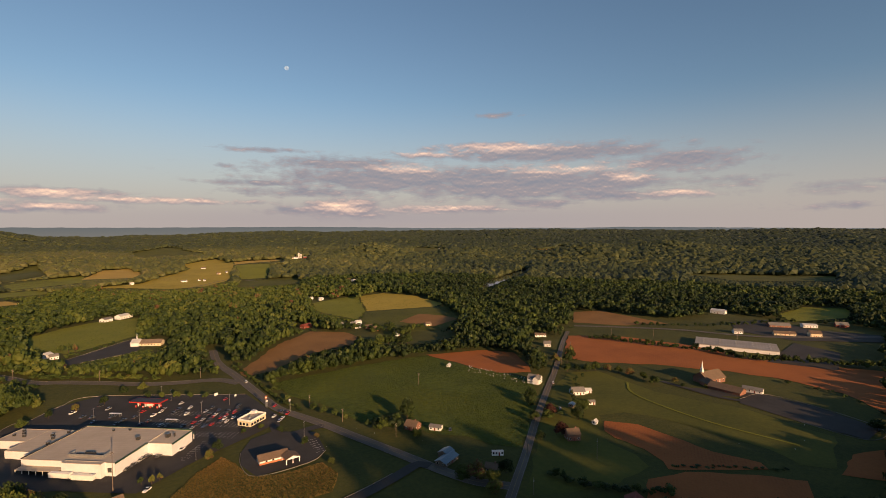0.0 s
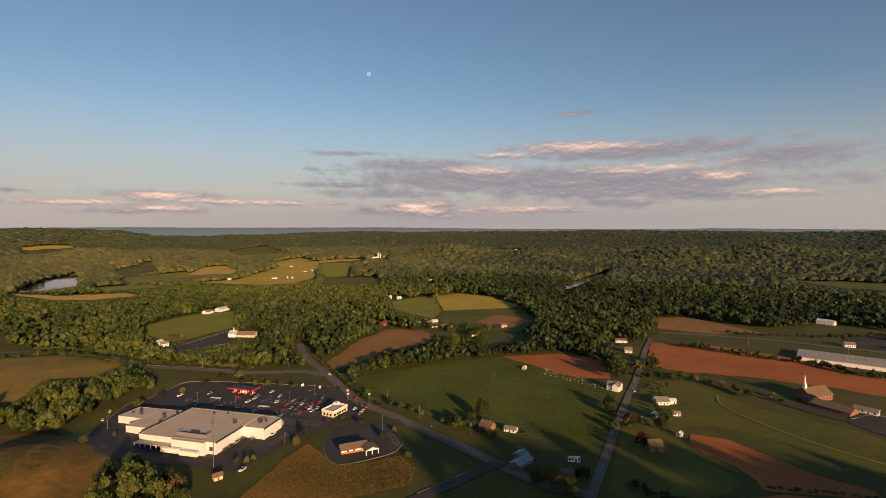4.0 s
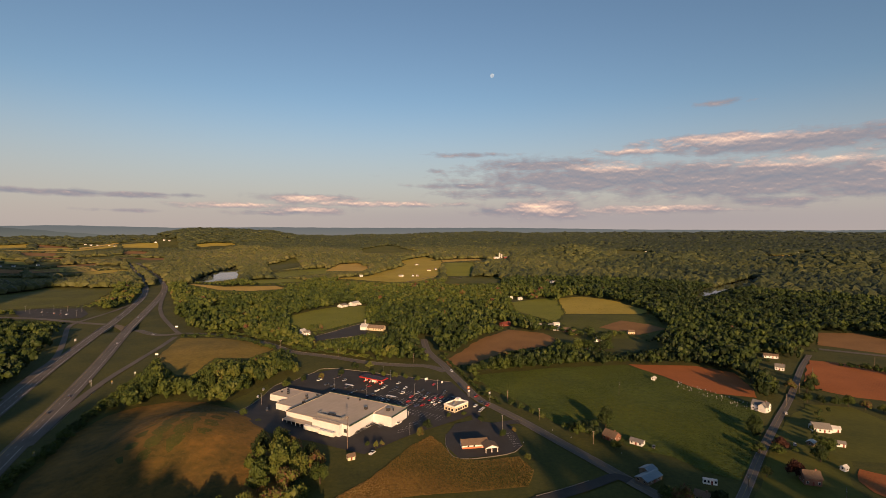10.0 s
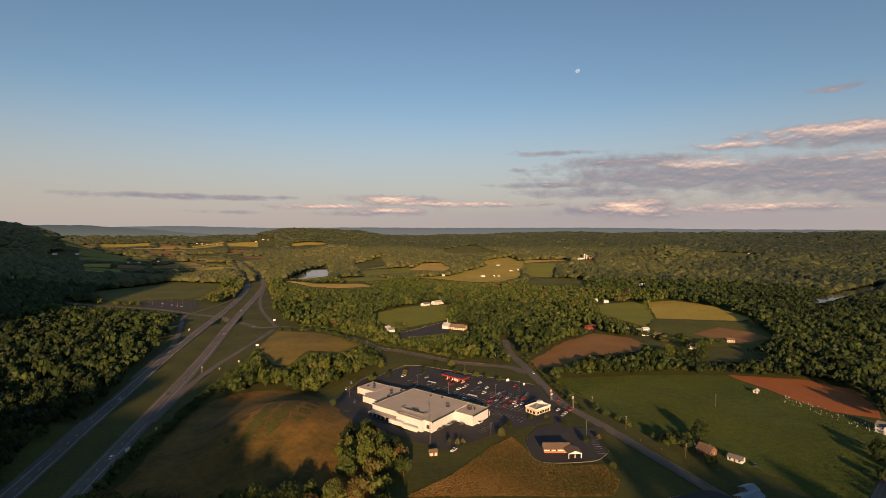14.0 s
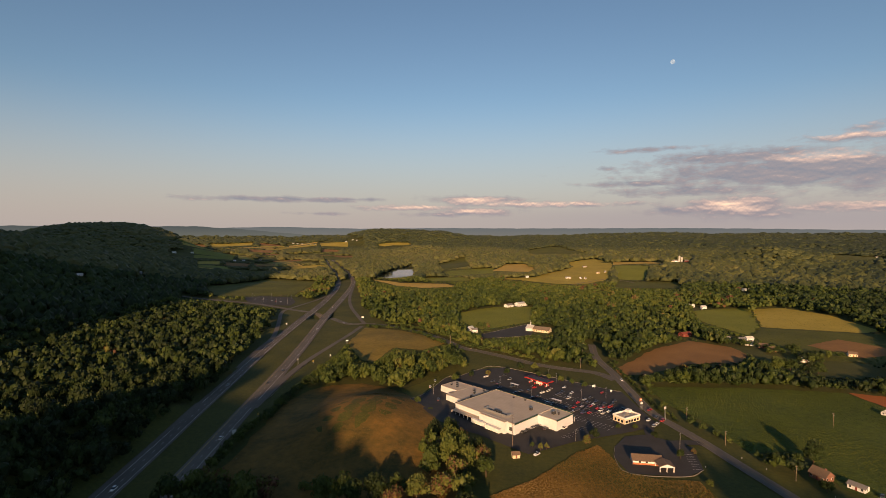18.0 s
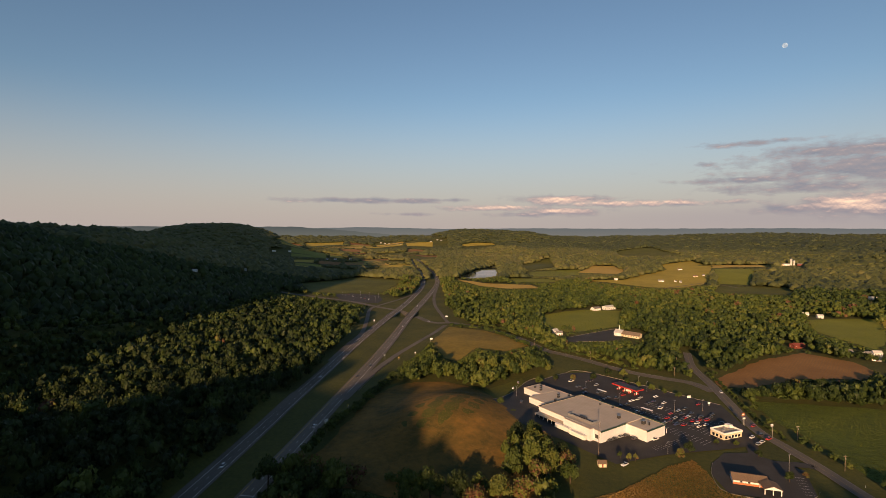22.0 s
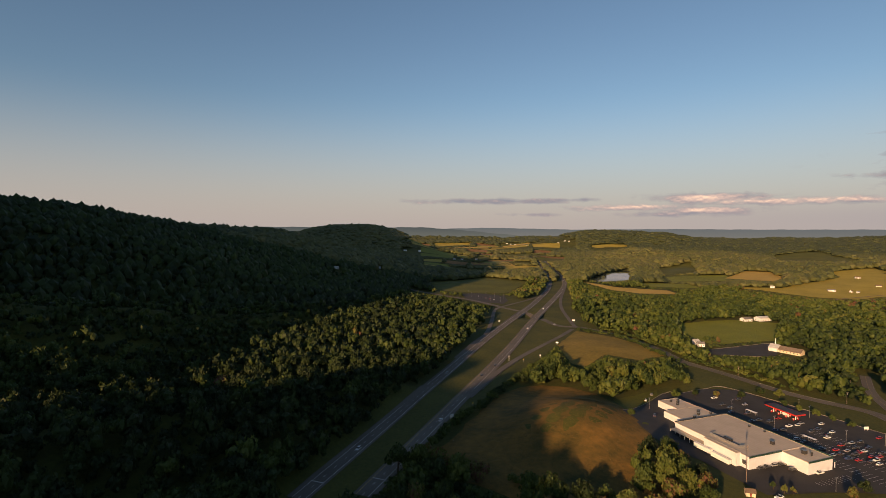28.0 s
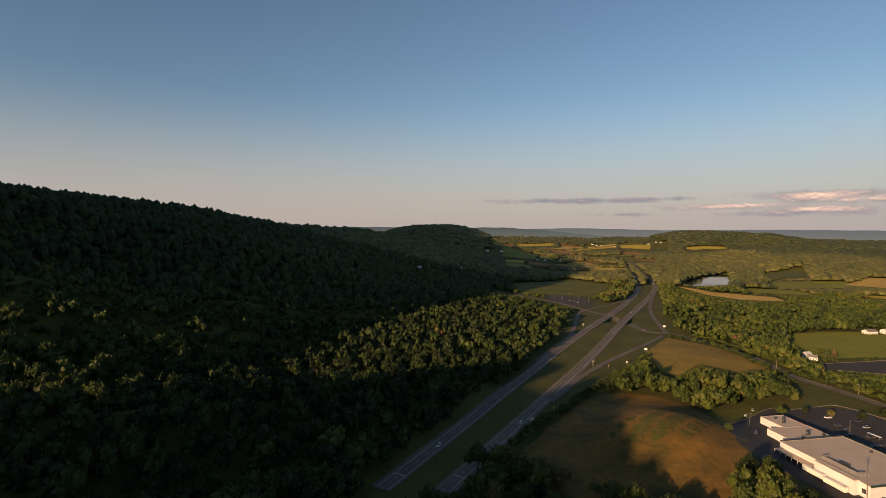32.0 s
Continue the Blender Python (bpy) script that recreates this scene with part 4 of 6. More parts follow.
# trailers at the docks
def box_trailer(x, y, turn, label="white box trailer backed up to the loading dock"):
    e = thing("box_trailer", label, "trailer", x, y, turn, "trailers")
    boxes("box_body", [(-6.5, -1.25, 1.1, 6.5, 1.25, 3.9)], M["white_paint"], e, "", 0.05)
    for k in (-5.4, -4.2):
        for s in (-1, 1):
            rod("wheel", (k, s * 1.2, 0.5), (k, s * 0.9, 0.5), 0.5, 0.5, M["dark"], e, "black tyre", 12)
    for y0 in (-0.9, 0.7):
        boxes("landing_leg", [(3.9, y0, 0, 4.1, y0 + 0.2, 1.1)], M["dark"], e)


cs_, sn_ = math.cos(radians(56)), math.sin(radians(56))
for a, b, t in ((-6.6, 14, 146), (-6.2, 28.0, 146)):
    box_trailer(-24.2 + a * cs_ - b * sn_, 343.1 + a * sn_ + b * cs_, t)


# the fast food restaurant
def restaurant():
    cx, cy, t, w = along((53.6, 380.4), (66.0, 391.8), 11)
    e = thing("restaurant", "cream fast-food restaurant with a white parapet on its flat roof", "restaurant", cx, cy, t)
    boxes("wall", [(-8.4, -5.5, -1, 8.4, 5.5, 4.0)], M["cream"], e)
    boxes("roof", [(-8.0, -5.1, 4.0, 8.0, 5.1, 4.1)], M["membrane"], e, "grey flat roof")
    boxes("parapet", [(-8.6, -5.7, 3.9, 8.6, -5.2, 5.1), (-8.6, 5.2, 3.9, 8.6, 5.7, 5.1), (-8.6, -5.19, 3.9, -8.1, 5.19, 5.1), (8.1, -5.19, 3.9, 8.6, 5.19, 5.1)], M["white_paint"], e, "white parapet")
    boxes("tower", [(4.5, 1.5, 4.1, 8.0, 5.1, 6.2)], M["white_paint"], e, "white roof tower")
    for k in range(5):
        window(e, -6.4 + k * 3.0, -5.5, 0.8, 2.2, 1.9, "s", M["white_paint"])
    for py in (-3, 0, 3):
        window(e, -8.4, py, 0.8, 1.8, 1.9, "w", M["white_paint"])
    boxes("canopy", [(8.7, -2, 2.7, 12, 3, 3.0)], M["cream"], e, "drive-through canopy")
    for y in (-1.7, 2.7):
        boxes("canopy_post", [(11.5, y - 0.15, -0.5, 11.8, y + 0.15, 2.7)], M["white_paint"], e)
    for x, y in ((-4, -1), (0, 1.5), (2, -2)):
        boxes("roof_unit", [(x, y, 4.12, x + 1.6, y + 1.4, 5.2)], M["steel"], e, "grey rooftop unit", 0.05)


restaurant()


def bank():
    cx, cy, t, w = along((50.6, 316.8), (63.5, 317.9), 7)
    e = thing("bank", "low brick bank with a brown roof and a drive-up porch", "bank", 58.0, 321.0, 4)
    part("wall", gable_body(17, 7.6, 2.9, 2.2), M["white_wall"], e, "pale upper wall")
    boxes("brick_base", [(-8.6, -3.9, -0.6, 8.6, -3.82, 1.3)], M["orange"], e, "orange-brown brick base")
    part("roof", gable_roof(17, 7.6, 2.9, 2.2, 0.7), M["shingle"], e, "brown shingle roof")
    for x in (-4.5, -0.5):
        window(e, x, -3.8, 1.35, 1.2, 1.1, "s", M["white_paint"])
    p = tagged(new("drive_up_porch"), "white gabled drive-up porch")
    p.parent = e
    p.matrix_local = pose(8.9, -7.6, 0, 0, 0, 94)
    part("gable", gable_body(8, 8.6, 3.4, 1.6, 3.0), M["white_wall"], p)
    part("roof", gable_roof(8, 8.6, 3.4, 1.6, 0.4), M["shingle"], p, "brown shingle roof")
    for x in (-3.7, 3.7):
        for y in (-4, 0, 4):
            boxes("post", [(x - 0.2, y - 0.2, -0.4, x + 0.2, y + 0.2, 3.0)], M["white_paint"], p)


bank()


def fuel_canopy():
    cx, cy, t, w = along((-23.3, 466.2), (-3.5, 451.7), 9)
    e = thing("fuel_station", "red canopy over a row of fuel pumps", "fuel station", cx, cy, t)
    boxes("canopy", [(-13, -5, 4.6, 13, 5, 5.5)], M["red"], e, "flat red canopy", 0.08)
    boxes("canopy_top", [(-12.4, -4.4, 5.5, 12.4, 4.4, 5.56)], M["dark"], e, "dark canopy roof")
    for x in (-9, -3, 3, 9):
        boxes("column", [(x - 0.25, -0.25, -0.5, x + 0.25, 0.25, 4.6)], M["white_paint"], e)
        for y in (-2.2, 2.2):
            pump = boxes("pump", [(x - 0.5, y - 0.35, -0.2, x + 0.5, y + 0.35, 1.8)], M["red"], e, "red fuel pump", 0.05)
            boxes("screen", [(x - 0.35, y - 0.37, 1.1, x + 0.35, y - 0.352, 1.6)], M["white_paint"], pump)
    boxes("kiosk", [(-2.5, 1.0, -0.3, 1.0, 3.0, 2.8)], M["white_paint"], e, "small white kiosk")


fuel_canopy()

# houses along the lane
x, y, t, w = along((289.4, 367.8), (298.4, 353.4), 9)
e = house("farmhouse", "white two-storey house with a pale roof by the lane", "house", x, y, t, 11.5, 7.5, 4.6, 2.6, "white_wall", "shingle_grey", 4, 2, True)
boxes("porch", [(-5.7, -5.8, 0, 2, -3.8, 0.3), (-5.7, -5.8, 2.5, 2, -3.8, 2.7)], M["white_paint"], e, "white front porch")
w = part("cross_wing", gable_body(8.6, 5.4, 4.6, 2.4), M["white_wall"], e)
w.matrix_local = pose(2.4, -1.4, 0, 0, 0, 90)
w = part("cross_roof", gable_roof(8.6, 5.4, 4.6, 2.4), M["shingle_grey"], e)
w.matrix_local = pose(2.4, -1.4, 0, 0, 0, 90)
x, y, t, w = along((299.7, 319.3), (314.4, 313.0), 10)
e = house("bungalow", "low white house with a broad light roof beside the lane", "house", x, y, t, 11, 8.4, 3.0, 2.8, "white_wall", "shingle_grey", 4, 1, False)
boxes("annex", [(5.52, -2, -1, 8.8, 3.6, 2.6)], M["white_wall"], e, "white side annex")
house("garden_shed", "small white shed with a grey roof", "shed", 300.5, 296.0, -25, 5, 3.4, 2.4, 1.2, "white_wall", "shingle_grey", 2, 1, False)
house("garden_shed", "small white shed with a grey roof", "shed", 318.5, 318.5, -25, 6, 4, 2.6, 1.4, "white_wall", "metal_white", 2, 1, False)
house("garden_shed", "little white garden shed", "shed", 272.5, 265.5, 15, 3.4, 3, 2.2, 1.2, "white_wall", "metal_white", 1, 1, False, False)
house("garden_shed", "low shed with a pale roof in the yard", "shed", 283.0, 300.0, 30, 5, 4, 2.2, 1.0, "wood", "metal_white", 1, 1, False, False)
house("farmhouse", "white cottage with a porch beside the lane", "house", 402.5, 466.5, -45, 8, 6.5, 3.2, 2.8, "white_wall", "shingle_grey", 3, 1, True)
house("ranch_house", "long low house with a brown roof behind trees", "house", 430, 512, -30, 14, 7, 2.8, 1.8, "white_wall", "shingle", 4, 1, False)
house("brick_house", "tall brick house with a grey-brown roof under a purple tree", "house", 240.0, 254.5, -20, 8.6, 7.4, 4.2, 3.0, "brick", "shingle", 3, 1, True)
x, y, t, w = along((146.2, 325.1), (152.9, 314.6), 10)
house("cottage", "brown-roofed cottage beside a tree at the field edge", "house", x, y, t, 9, 8, 2.9, 3.0, "brick", "shingle", 3, 1, True)
x, y, t, w = along((161.8, 314.3), (168.2, 307.4), 6.5)
house("garage", "white garage with a grey-brown roof", "garage", x, y, t, 8.2, 5.6, 2.4, 1.2, "white_wall", "shingle_grey", 3, 1, False)
e = house("workshop", "long workshop with a blue-grey metal roof", "workshop", 150.0, 267.0, 28, 14.5, 7.6, 2.4, 1.4, "wood", "metal_blue", 5, 1, False)
part("wing_wall", gable_body(7.6, 6.8, 2.8, 1.5), M["wood"], e).location = (6.8, 4.8, 0)
part("wing_roof", gable_roof(7.6, 6.8, 2.8, 1.5), M["metal_blue"], e).location = (6.8, 4.8, 0)
house("caravan", "white caravan parked on the grass", "caravan", 182.3, 259.5, -25, 7.2, 2.4, 2.4, 0.4, "white_paint", "metal_white", 4, 1, False, True, eave=0.1)
house("cottage", "small white cottage hidden under trees", "house", 167.0, 243.5, -50, 7, 6, 2.8, 2.4, "white_wall", "shingle", 2, 1, True)
house("garden_shed", "yellow-white shed with a tan roof behind the store", "shed", -21.0, 310.5, 20, 4.6, 3.4, 2.3, 1.3, "cream", "shingle", 1, 1, False)
house("barn", "low barn with a dark red roof below the slope", "barn", 203, 172, 40, 22, 10, 3.5, 3.0, "barn_red", "barn_red", 4, 1, False)


# the church on the lawn
def church():
    e = thing("church", "brick church with a brown roof and a white steeple", "church", 441.0, 287.0, -4)
    part("wall", gable_body(24, 15, 4.6, 5.4), M["brick"], e)
    part("roof", gable_roof(24, 15, 4.6, 5.4, 0.8), M["shingle"], e, "brown shingle roof")
    boxes("gable_panel", [(12.02, -4.6, 1.0, 12.12, 4.6, 5.2)], M["white_paint"], e, "pale panelled gable wall")
    v = part("vestibule", gable_body(11, 9, 3.4, 3.2), M["brick"], e)
    v.matrix_local = pose(-12, -8, 0, 0, 0, 72)
    v = part("vestibule_roof", gable_roof(11, 9, 3.4, 3.2, 0.7), M["shingle"], e, "brown shingle roof")
    v.matrix_local = pose(-12, -8, 0, 0, 0, 72)
    boxes("entrance", [(-15.5, -15.2, -0.3, -11.0, -13.0, 2.8)], M["white_paint"], e, "white entrance porch")
    w = part("wing", gable_body(26, 12, 3.0, 3.0), M["brick"], e)
    w.matrix_local = pose(-12, -26, 0, 0, 0, -78)
    w = part("wing_roof", gable_roof(26, 12, 3.0, 3.0, 0.8), M["shingle"], e, "brown shingle roof")
    w.matrix_local = pose(-12, -26, 0, 0, 0, -78)
    s = tagged(new("steeple"), "slim white steeple")
    s.parent = e
    s.matrix_local = pose(-9.5, 0.3, 8.0)
    boxes("base", [(-1.3, -1.3, -1.0, 1.3, 1.3, 3.6)], M["white_paint"], s)
    boxes("belfry", [(-0.95, -0.95, 3.6, 0.95, 0.95, 5.6)], M["white_paint"], s)
    rod("spire", (0, 0, 5.6), (0, 0, 12.5), 0.95, 0.04, M["white_paint"], s, "white spire")
    for k in range(5):
        window(e, -9 + k * 4.5, -7.5, 1.2, 1.0, 2.0, "s", M["white_paint"])


church()
house("parish_garage", "long pale garage with a tan roof beside the church", "garage", 444.5, 249.5, -72, 15, 7, 2.8, 1.8, "white_wall", "shingle_grey", 4, 1, False)
patch("gravel_court", [(404, 262), (418, 250), (436, 238), (446, 236), (440, 250), (424, 262), (412, 280), (405, 284)], M["asph"], "dark asphalt court before the church", "parking lot", 0.2, 0)


def chapel():
    e = thing("chapel", "white-fronted chapel with a tan hall and small steeple", "chapel", -14, 706, -20)
    part("wall", gable_body(26, 12, 3.4, 3.4), M["cream"], e)
    part("roof", gable_roof(26, 12, 3.4, 3.4, 0.7), M["wood"], e, "tan-grey roof")
    part("front", gable_body(9, 14, 4.6, 3.4), M["white_wall"], e, "white front gable").matrix_local = pose(-15, -1.5, 0, 0, 0, 0)
    part("front_roof", gable_roof(9, 14, 4.6, 3.4, 0.6), M["metal_white"], e, "pale roof").matrix_local = pose(-15, -1.5, 0, 0, 0, 0)
    rod("spire", (-15, -1.5, 7.0), (-15, -1.5, 15.5), 0.8, 0.05, M["white_paint"], e, "white spire")
    for k in range(6):
        window(e, -8 + k * 3.6, -6.0, 1.1, 1.2, 1.4, "s", M["white_paint"])


chapel()
house("long_barn", "long white barn with a pale metal roof at the meadow edge", "barn", -56, 936, 52, 24, 11, 4.6, 2.4, "white_wall", "metal_white", 5, 1, False)
house("long_barn", "white barn with a grey roof at the meadow edge", "barn", -77, 913, 52, 15, 10, 4.0, 2.4, "white_wall", "shingle_grey", 3, 1, False)


# the warehouse and shops across the red field
def warehouse():
    e = thing("warehouse", "long low warehouse with a flat pale grey roof", "warehouse", 593, 352, -58)
    boxes("wall", [(-42, -21, -1.5, 42, 21, 3.9)], M["stucco"], e, "pale wall")
    boxes("roof", [(-42.5, -21.5, 3.9, 42.5, 21.5, 4.4)], M["roof_grey"], e, "flat pale grey roof")
    for k in range(5):
        for j in (-12, 0, 12):
            boxes("vent", [(-34 + k * 17, j, 4.4, -32.6 + k * 17, j + 1.4, 5.3)], M["steel"], e, "small roof vent")
    for k in range(6):
        boxes("dock_door", [(42.0, -17 + k * 6, 0.4, 42.1, -13.5 + k * 6, 3.4)], M["dark"], e, "dark dock door")


warehouse()
for label, x, y, t, w, d, h, rh, wall, roof in (
        ("white hall with a pale metal roof at the wood's edge", 806, 505, -75, 22, 13, 4.6, 2.6, "white_wall", "metal_white"),
        ("row of shops with a brown roof", 770, 394, -42, 27, 12, 3, 3.2, "brick", "shingle_grey"),
        ("flat grey shop building", 806, 372, -42, 18, 11, 3.4, 1.6, "white_wall", "metal_white"),
        ("long low motel with a tan front", 716, 360, -45, 25, 9, 2.8, 2.6, "cream", "shingle"),
        ("gabled office with a tan front", 742, 336, -45, 13, 11, 4.6, 3.0, "cream", "shingle"),
        ("small house with a pale roof by the road", 676, 398, -40, 11, 9, 3.2, 2.6, "white_wall", "shingle_grey"),
        ("red barn with a grey-red gable", 846, 349, -50, 15, 9, 4, 3.2, "barn_red", "shingle_grey")):
    house("barn" if "barn" in label else "shop_building", label, "building", x, y, t, w, d, h, rh, wall, roof, 5, 1, False, group="shops across the field")
# houses far off, a few windows each
HAMLET = ((-68, 1415, 0, 14, 9, "white_wall", "metal_white"), (107, 1741, 10, 20, 9, "white_wall", "shingle"), (44, 1448, 15, 22, 12, "white_wall", "shingle_grey"),
          (80, 1460, 60, 9, 8, "white_wall", "shingle"), (92, 1458, 40, 8, 7, "white_wall", "shingle_grey"), (137, 1579, 5, 18, 9, "cream", "shingle"), (160, 1600, 5, 9, 8, "white_wall", "shingle_grey"),
          (420, 1228, 0, 14, 8, "white_wall", "metal_white"), (432, 1232, 40, 8, 6, "white_wall", "shingle_grey"), (250, 984, 10, 11, 7, "white_wall", "metal_white"), (266, 968, 10, 10, 7, "white_wall", "metal_white"),
          (176, 720, 30, 17, 10, "barn_red", "barn_red"), (222, 703, 10, 8, 7, "white_wall", "shingle_grey"), (238, 701, 40, 9, 7, "white_wall", "shingle_grey"), (250, 709, 15, 11, 7, "white_wall", "metal_white"),
          (240, 682, 0, 10, 7, "white_wall", "shingle_grey"), (252, 669, -20, 11, 8, "brick", "shingle"), (256, 653, -20, 9, 8, "brick", "shingle"), (270, 610, 20, 12, 8, "white_wall", "metal_white"), (334, 646, -10, 10, 7, "cream", "shingle"),
          (-970, 856, 30, 12, 7, "white_wall", "metal_white"), (-984, 1027, 20, 9, 7, "white_wall", "metal_white"), (-112, 690, 60, 10, 8, "white_wall", "metal_white"), (-104, 678, 20, 9, 7, "white_wall", "shingle_grey"))
for x, y, t, w, d, wall, roof in HAMLET:
    far_off = "barn" if wall == "barn_red" else "house"
    colour = {"white_wall": "white", "barn_red": "red", "cream": "cream", "brick": "brick"}[wall]
    house("red_barn" if wall == "barn_red" else "farmhouse", f"{colour} country {far_off} with a plain gabled roof among fields", far_off, x, y, t, w * (0.85 if y < 1200 else 0.62), d * (0.85 if y < 1200 else 0.62), 3.4, 2.2, wall, roof, 3, 1, False, group="country houses")
HILLS = ((2184, 2337, 20, 26), (2131, 2366, 20, 18), (2178, 2029, -10, 40), (1540, 2813, 5, 22), (-1454, 1787, 30, 26), (-1492, 1730, 30, 34), (-1237, 1759, 20, 18), (-1233, 1813, 10, 20), (-1226, 1919, 0, 18),
         (-1418, 3397, 10, 30), (-1441, 3331, 10, 26), (-1380, 3380, 40, 24), (-1330, 3400, 10, 26), (-2086, 3815, 10, 36), (-2139, 3842, 10, 36), (-2030, 3790, 10, 30), (-2140, 4020, 0, 60), (-1700, 3300, 20, 24), (-1620, 3200, 20, 24))
for x, y, t, w in HILLS:
    house("farmhouse", "pale buildings of a distant farm in the valley", "house", x, y, t, w * 0.42, 7.5, 3.6, 2.4, "white_wall", "metal_white" if w > 24 else "shingle_grey", 3, 1, False, False, "distant farms")


def silo_farm():
    for x, y, h, r in ((441, 1905, 20, 3.2), (450, 1909, 15, 2.8)):
        e = thing("silo", "tall pale farm silo with a domed cap", "silo", x, y, 0, "silos")
        rod("shaft", (0, 0, -1), (0, 0, h), r, r, M["stone"], e, "", 14)
        rod("cap", (0, 0, h), (0, 0, h + 2), r, 0.6, M["steel"], e, "grey metal cap", 14)
    for x, y, t, w, wall in ((428, 1900, 0, 15, "white_wall"), (412, 1890, 10, 10, "cream"), (462, 1895, -10, 12, "barn_red")):
        house("farm_barn", "farm barn beside the silos", "barn", x, y, t, w, 9, 4.5, 3, wall, "shingle_grey", 3, 1, False, group="farm by the silos")


silo_farm()


# ---- clouds, haze and moon, far behind everything ----
def sky_backdrop():
    """An arc of thin evening cloud beyond the hills."""
    az = np.radians(np.arange(-110, 96, 2.0))
    el = np.radians(np.concatenate([np.linspace(-2.0, 14, 24), [18, 22]]))
    A, E_ = np.meshgrid(az, el)
    R = 4960
    V = np.column_stack([(R * np.cos(E_) * np.sin(A)).ravel(), (R * np.cos(E_) * np.cos(A)).ravel(), (144 + R * np.sin(E_)).ravel()])
    na = len(az)
    i, j = np.meshgrid(np.arange(len(el) - 1), np.arange(na - 1), indexing="ij")
    a = (i * na + j).ravel()
    T = np.concatenate([np.column_stack([a, a + 1, a + na + 1]), np.column_stack([a, a + na + 1, a + na])])
    me = mesh_np("sky_backdrop", V, T, cloud_material(), None, True)
    uv = me.uv_layers.new(name="dome")
    U = np.column_stack([np.degrees(A).ravel(), np.degrees(E_).ravel()])
    uv.data.foreach_set("uv", np.ascontiguousarray(U[T.ravel()], np.float32).ravel())
    ob = tagged(new("sky_backdrop", me), "pink and grey evening clouds low over the horizon", "sky", kind="structure")
    ob.visible_shadow = False
    return ob


def cloud_material():
    m, n, l = nodes_of("evening_cloud")
    n.remove(n["Principled BSDF"])
    uv = n.new("ShaderNodeUVMap")
    uv.uv_map = "dome"
    sep = n.new("ShaderNodeSeparateXYZ")
    l.new(uv.outputs[0], sep.inputs[0])

    def math_node(op, a, b=None, c=None):
        k = n.new("ShaderNodeMath")
        k.operation = op
        for s, v in zip(k.inputs, (a, b, c)):
            if v is None:
                continue
            if isinstance(v, (int, float)):
                s.default_value = v
            else:
                l.new(v, s)
        return k.outputs[0]

    def bump_at(az, el, wide, high):
        """A soft ellipse of cloud cover."""
        p = math_node("DIVIDE", math_node("SUBTRACT", sep.outputs[0], az), wide)
        q = math_node("DIVIDE", math_node("SUBTRACT", sep.outputs[1], el), high)
        s = math_node("ADD", math_node("MULTIPLY", p, p), math_node("MULTIPLY", q, q))
        return math_node("POWER", 2.718, math_node("MULTIPLY", s, -1.0))

    def stretched(sx, sy, detail, rough, shift=0.0):
        mp = n.new("ShaderNodeMapping")
        mp.inputs["Location"].default_value = (0, shift, 0)
        mp.inputs["Scale"].default_value = (sx, sy, 1)
        l.new(uv.outputs[0], mp.inputs[0])
        t = n.new("ShaderNodeTexNoise")
        t.inputs["Scale"].default_value, t.inputs["Detail"].default_value, t.inputs["Roughness"].default_value = 1.0, detail, rough
        l.new(mp.outputs[0], t.inputs["Vector"])
        return t.outputs["Fac"]

    cover = None
    for az, el, wide, high, amount in CLOUDS:
        b = math_node("MULTIPLY", bump_at(az, el, wide, high), amount)
        cover = b if cover is None else math_node("MAXIMUM", cover, b)
    fine, above = stretched(0.42, 1.15, 10, 0.62), stretched(0.42, 1.15, 10, 0.62, 0.26)
    dens = math_node("SUBTRACT", math_node("ADD", cover, math_node("MULTIPLY", math_node("SUBTRACT", fine, 0.5), 1.9)), 0.22)
    mr = n.new("ShaderNodeMapRange")
    mr.inputs[1].default_value, mr.inputs[2].default_value, mr.inputs[4].default_value = 0.0, 0.52, 0.90
    l.new(math_node("MULTIPLY", dens, math_node("MINIMUM", math_node("MULTIPLY", cover, 4), 1.0)), mr.inputs[0])
    # sunlight painted into the glow: heads are cream and pink, the undersides grey
    warm = None
    for az, el, wide, high in SUNLIT:
        b = bump_at(az, el, wide, high)
        warm = b if warm is None else math_node("MAXIMUM", warm, b)
    tone = math_node("ADD", math_node("MULTIPLY_ADD", warm, 0.55, 0.20), math_node("MULTIPLY", math_node("SUBTRACT", fine, above), 1.5))
    ramp = ramp_node(n, [(0.0, (0.165, 0.172, 0.212)), (0.35, (0.235, 0.205, 0.222)), (0.65, (0.46, 0.33, 0.29)), (1.0, (0.90, 0.60, 0.42))])
    l.new(tone, ramp.inputs[0])
    em = n.new("ShaderNodeEmission")
    l.new(ramp.outputs[0], em.inputs[0])
    # a rosy haze painted as glow low over the hills
    haze = n.new("ShaderNodeEmission")
    haze.inputs[0].default_value = (0.315, 0.272, 0.262, 1)
    hz = n.new("ShaderNodeMapRange")
    hz.interpolation_type = "SMOOTHSTEP"
    hz.inputs[1].default_value, hz.inputs[2].default_value, hz.inputs[3].default_value, hz.inputs[4].default_value = -1.0, 15.0, 0.92, 0.0
    l.new(sep.outputs[1], hz.inputs[0])
    # a level band of mauve haze painted along the horizon under the heads
    bank = n.new("ShaderNodeEmission")
    bank.inputs[0].default_value = (0.245, 0.222, 0.245, 1)
    level = math_node("MULTIPLY", bump_at(24, 1.1, 34, 1.5), 0.62)
    under = n.new("ShaderNodeMixShader")
    l.new(level, under.inputs[0])
    clear = n.new("ShaderNodeBsdfTransparent")
    a, b = n.new("ShaderNodeMixShader"), n.new("ShaderNodeMixShader")
    l.new(hz.outputs[0], a.inputs[0])
    l.new(clear.outputs[0], a.inputs[1])
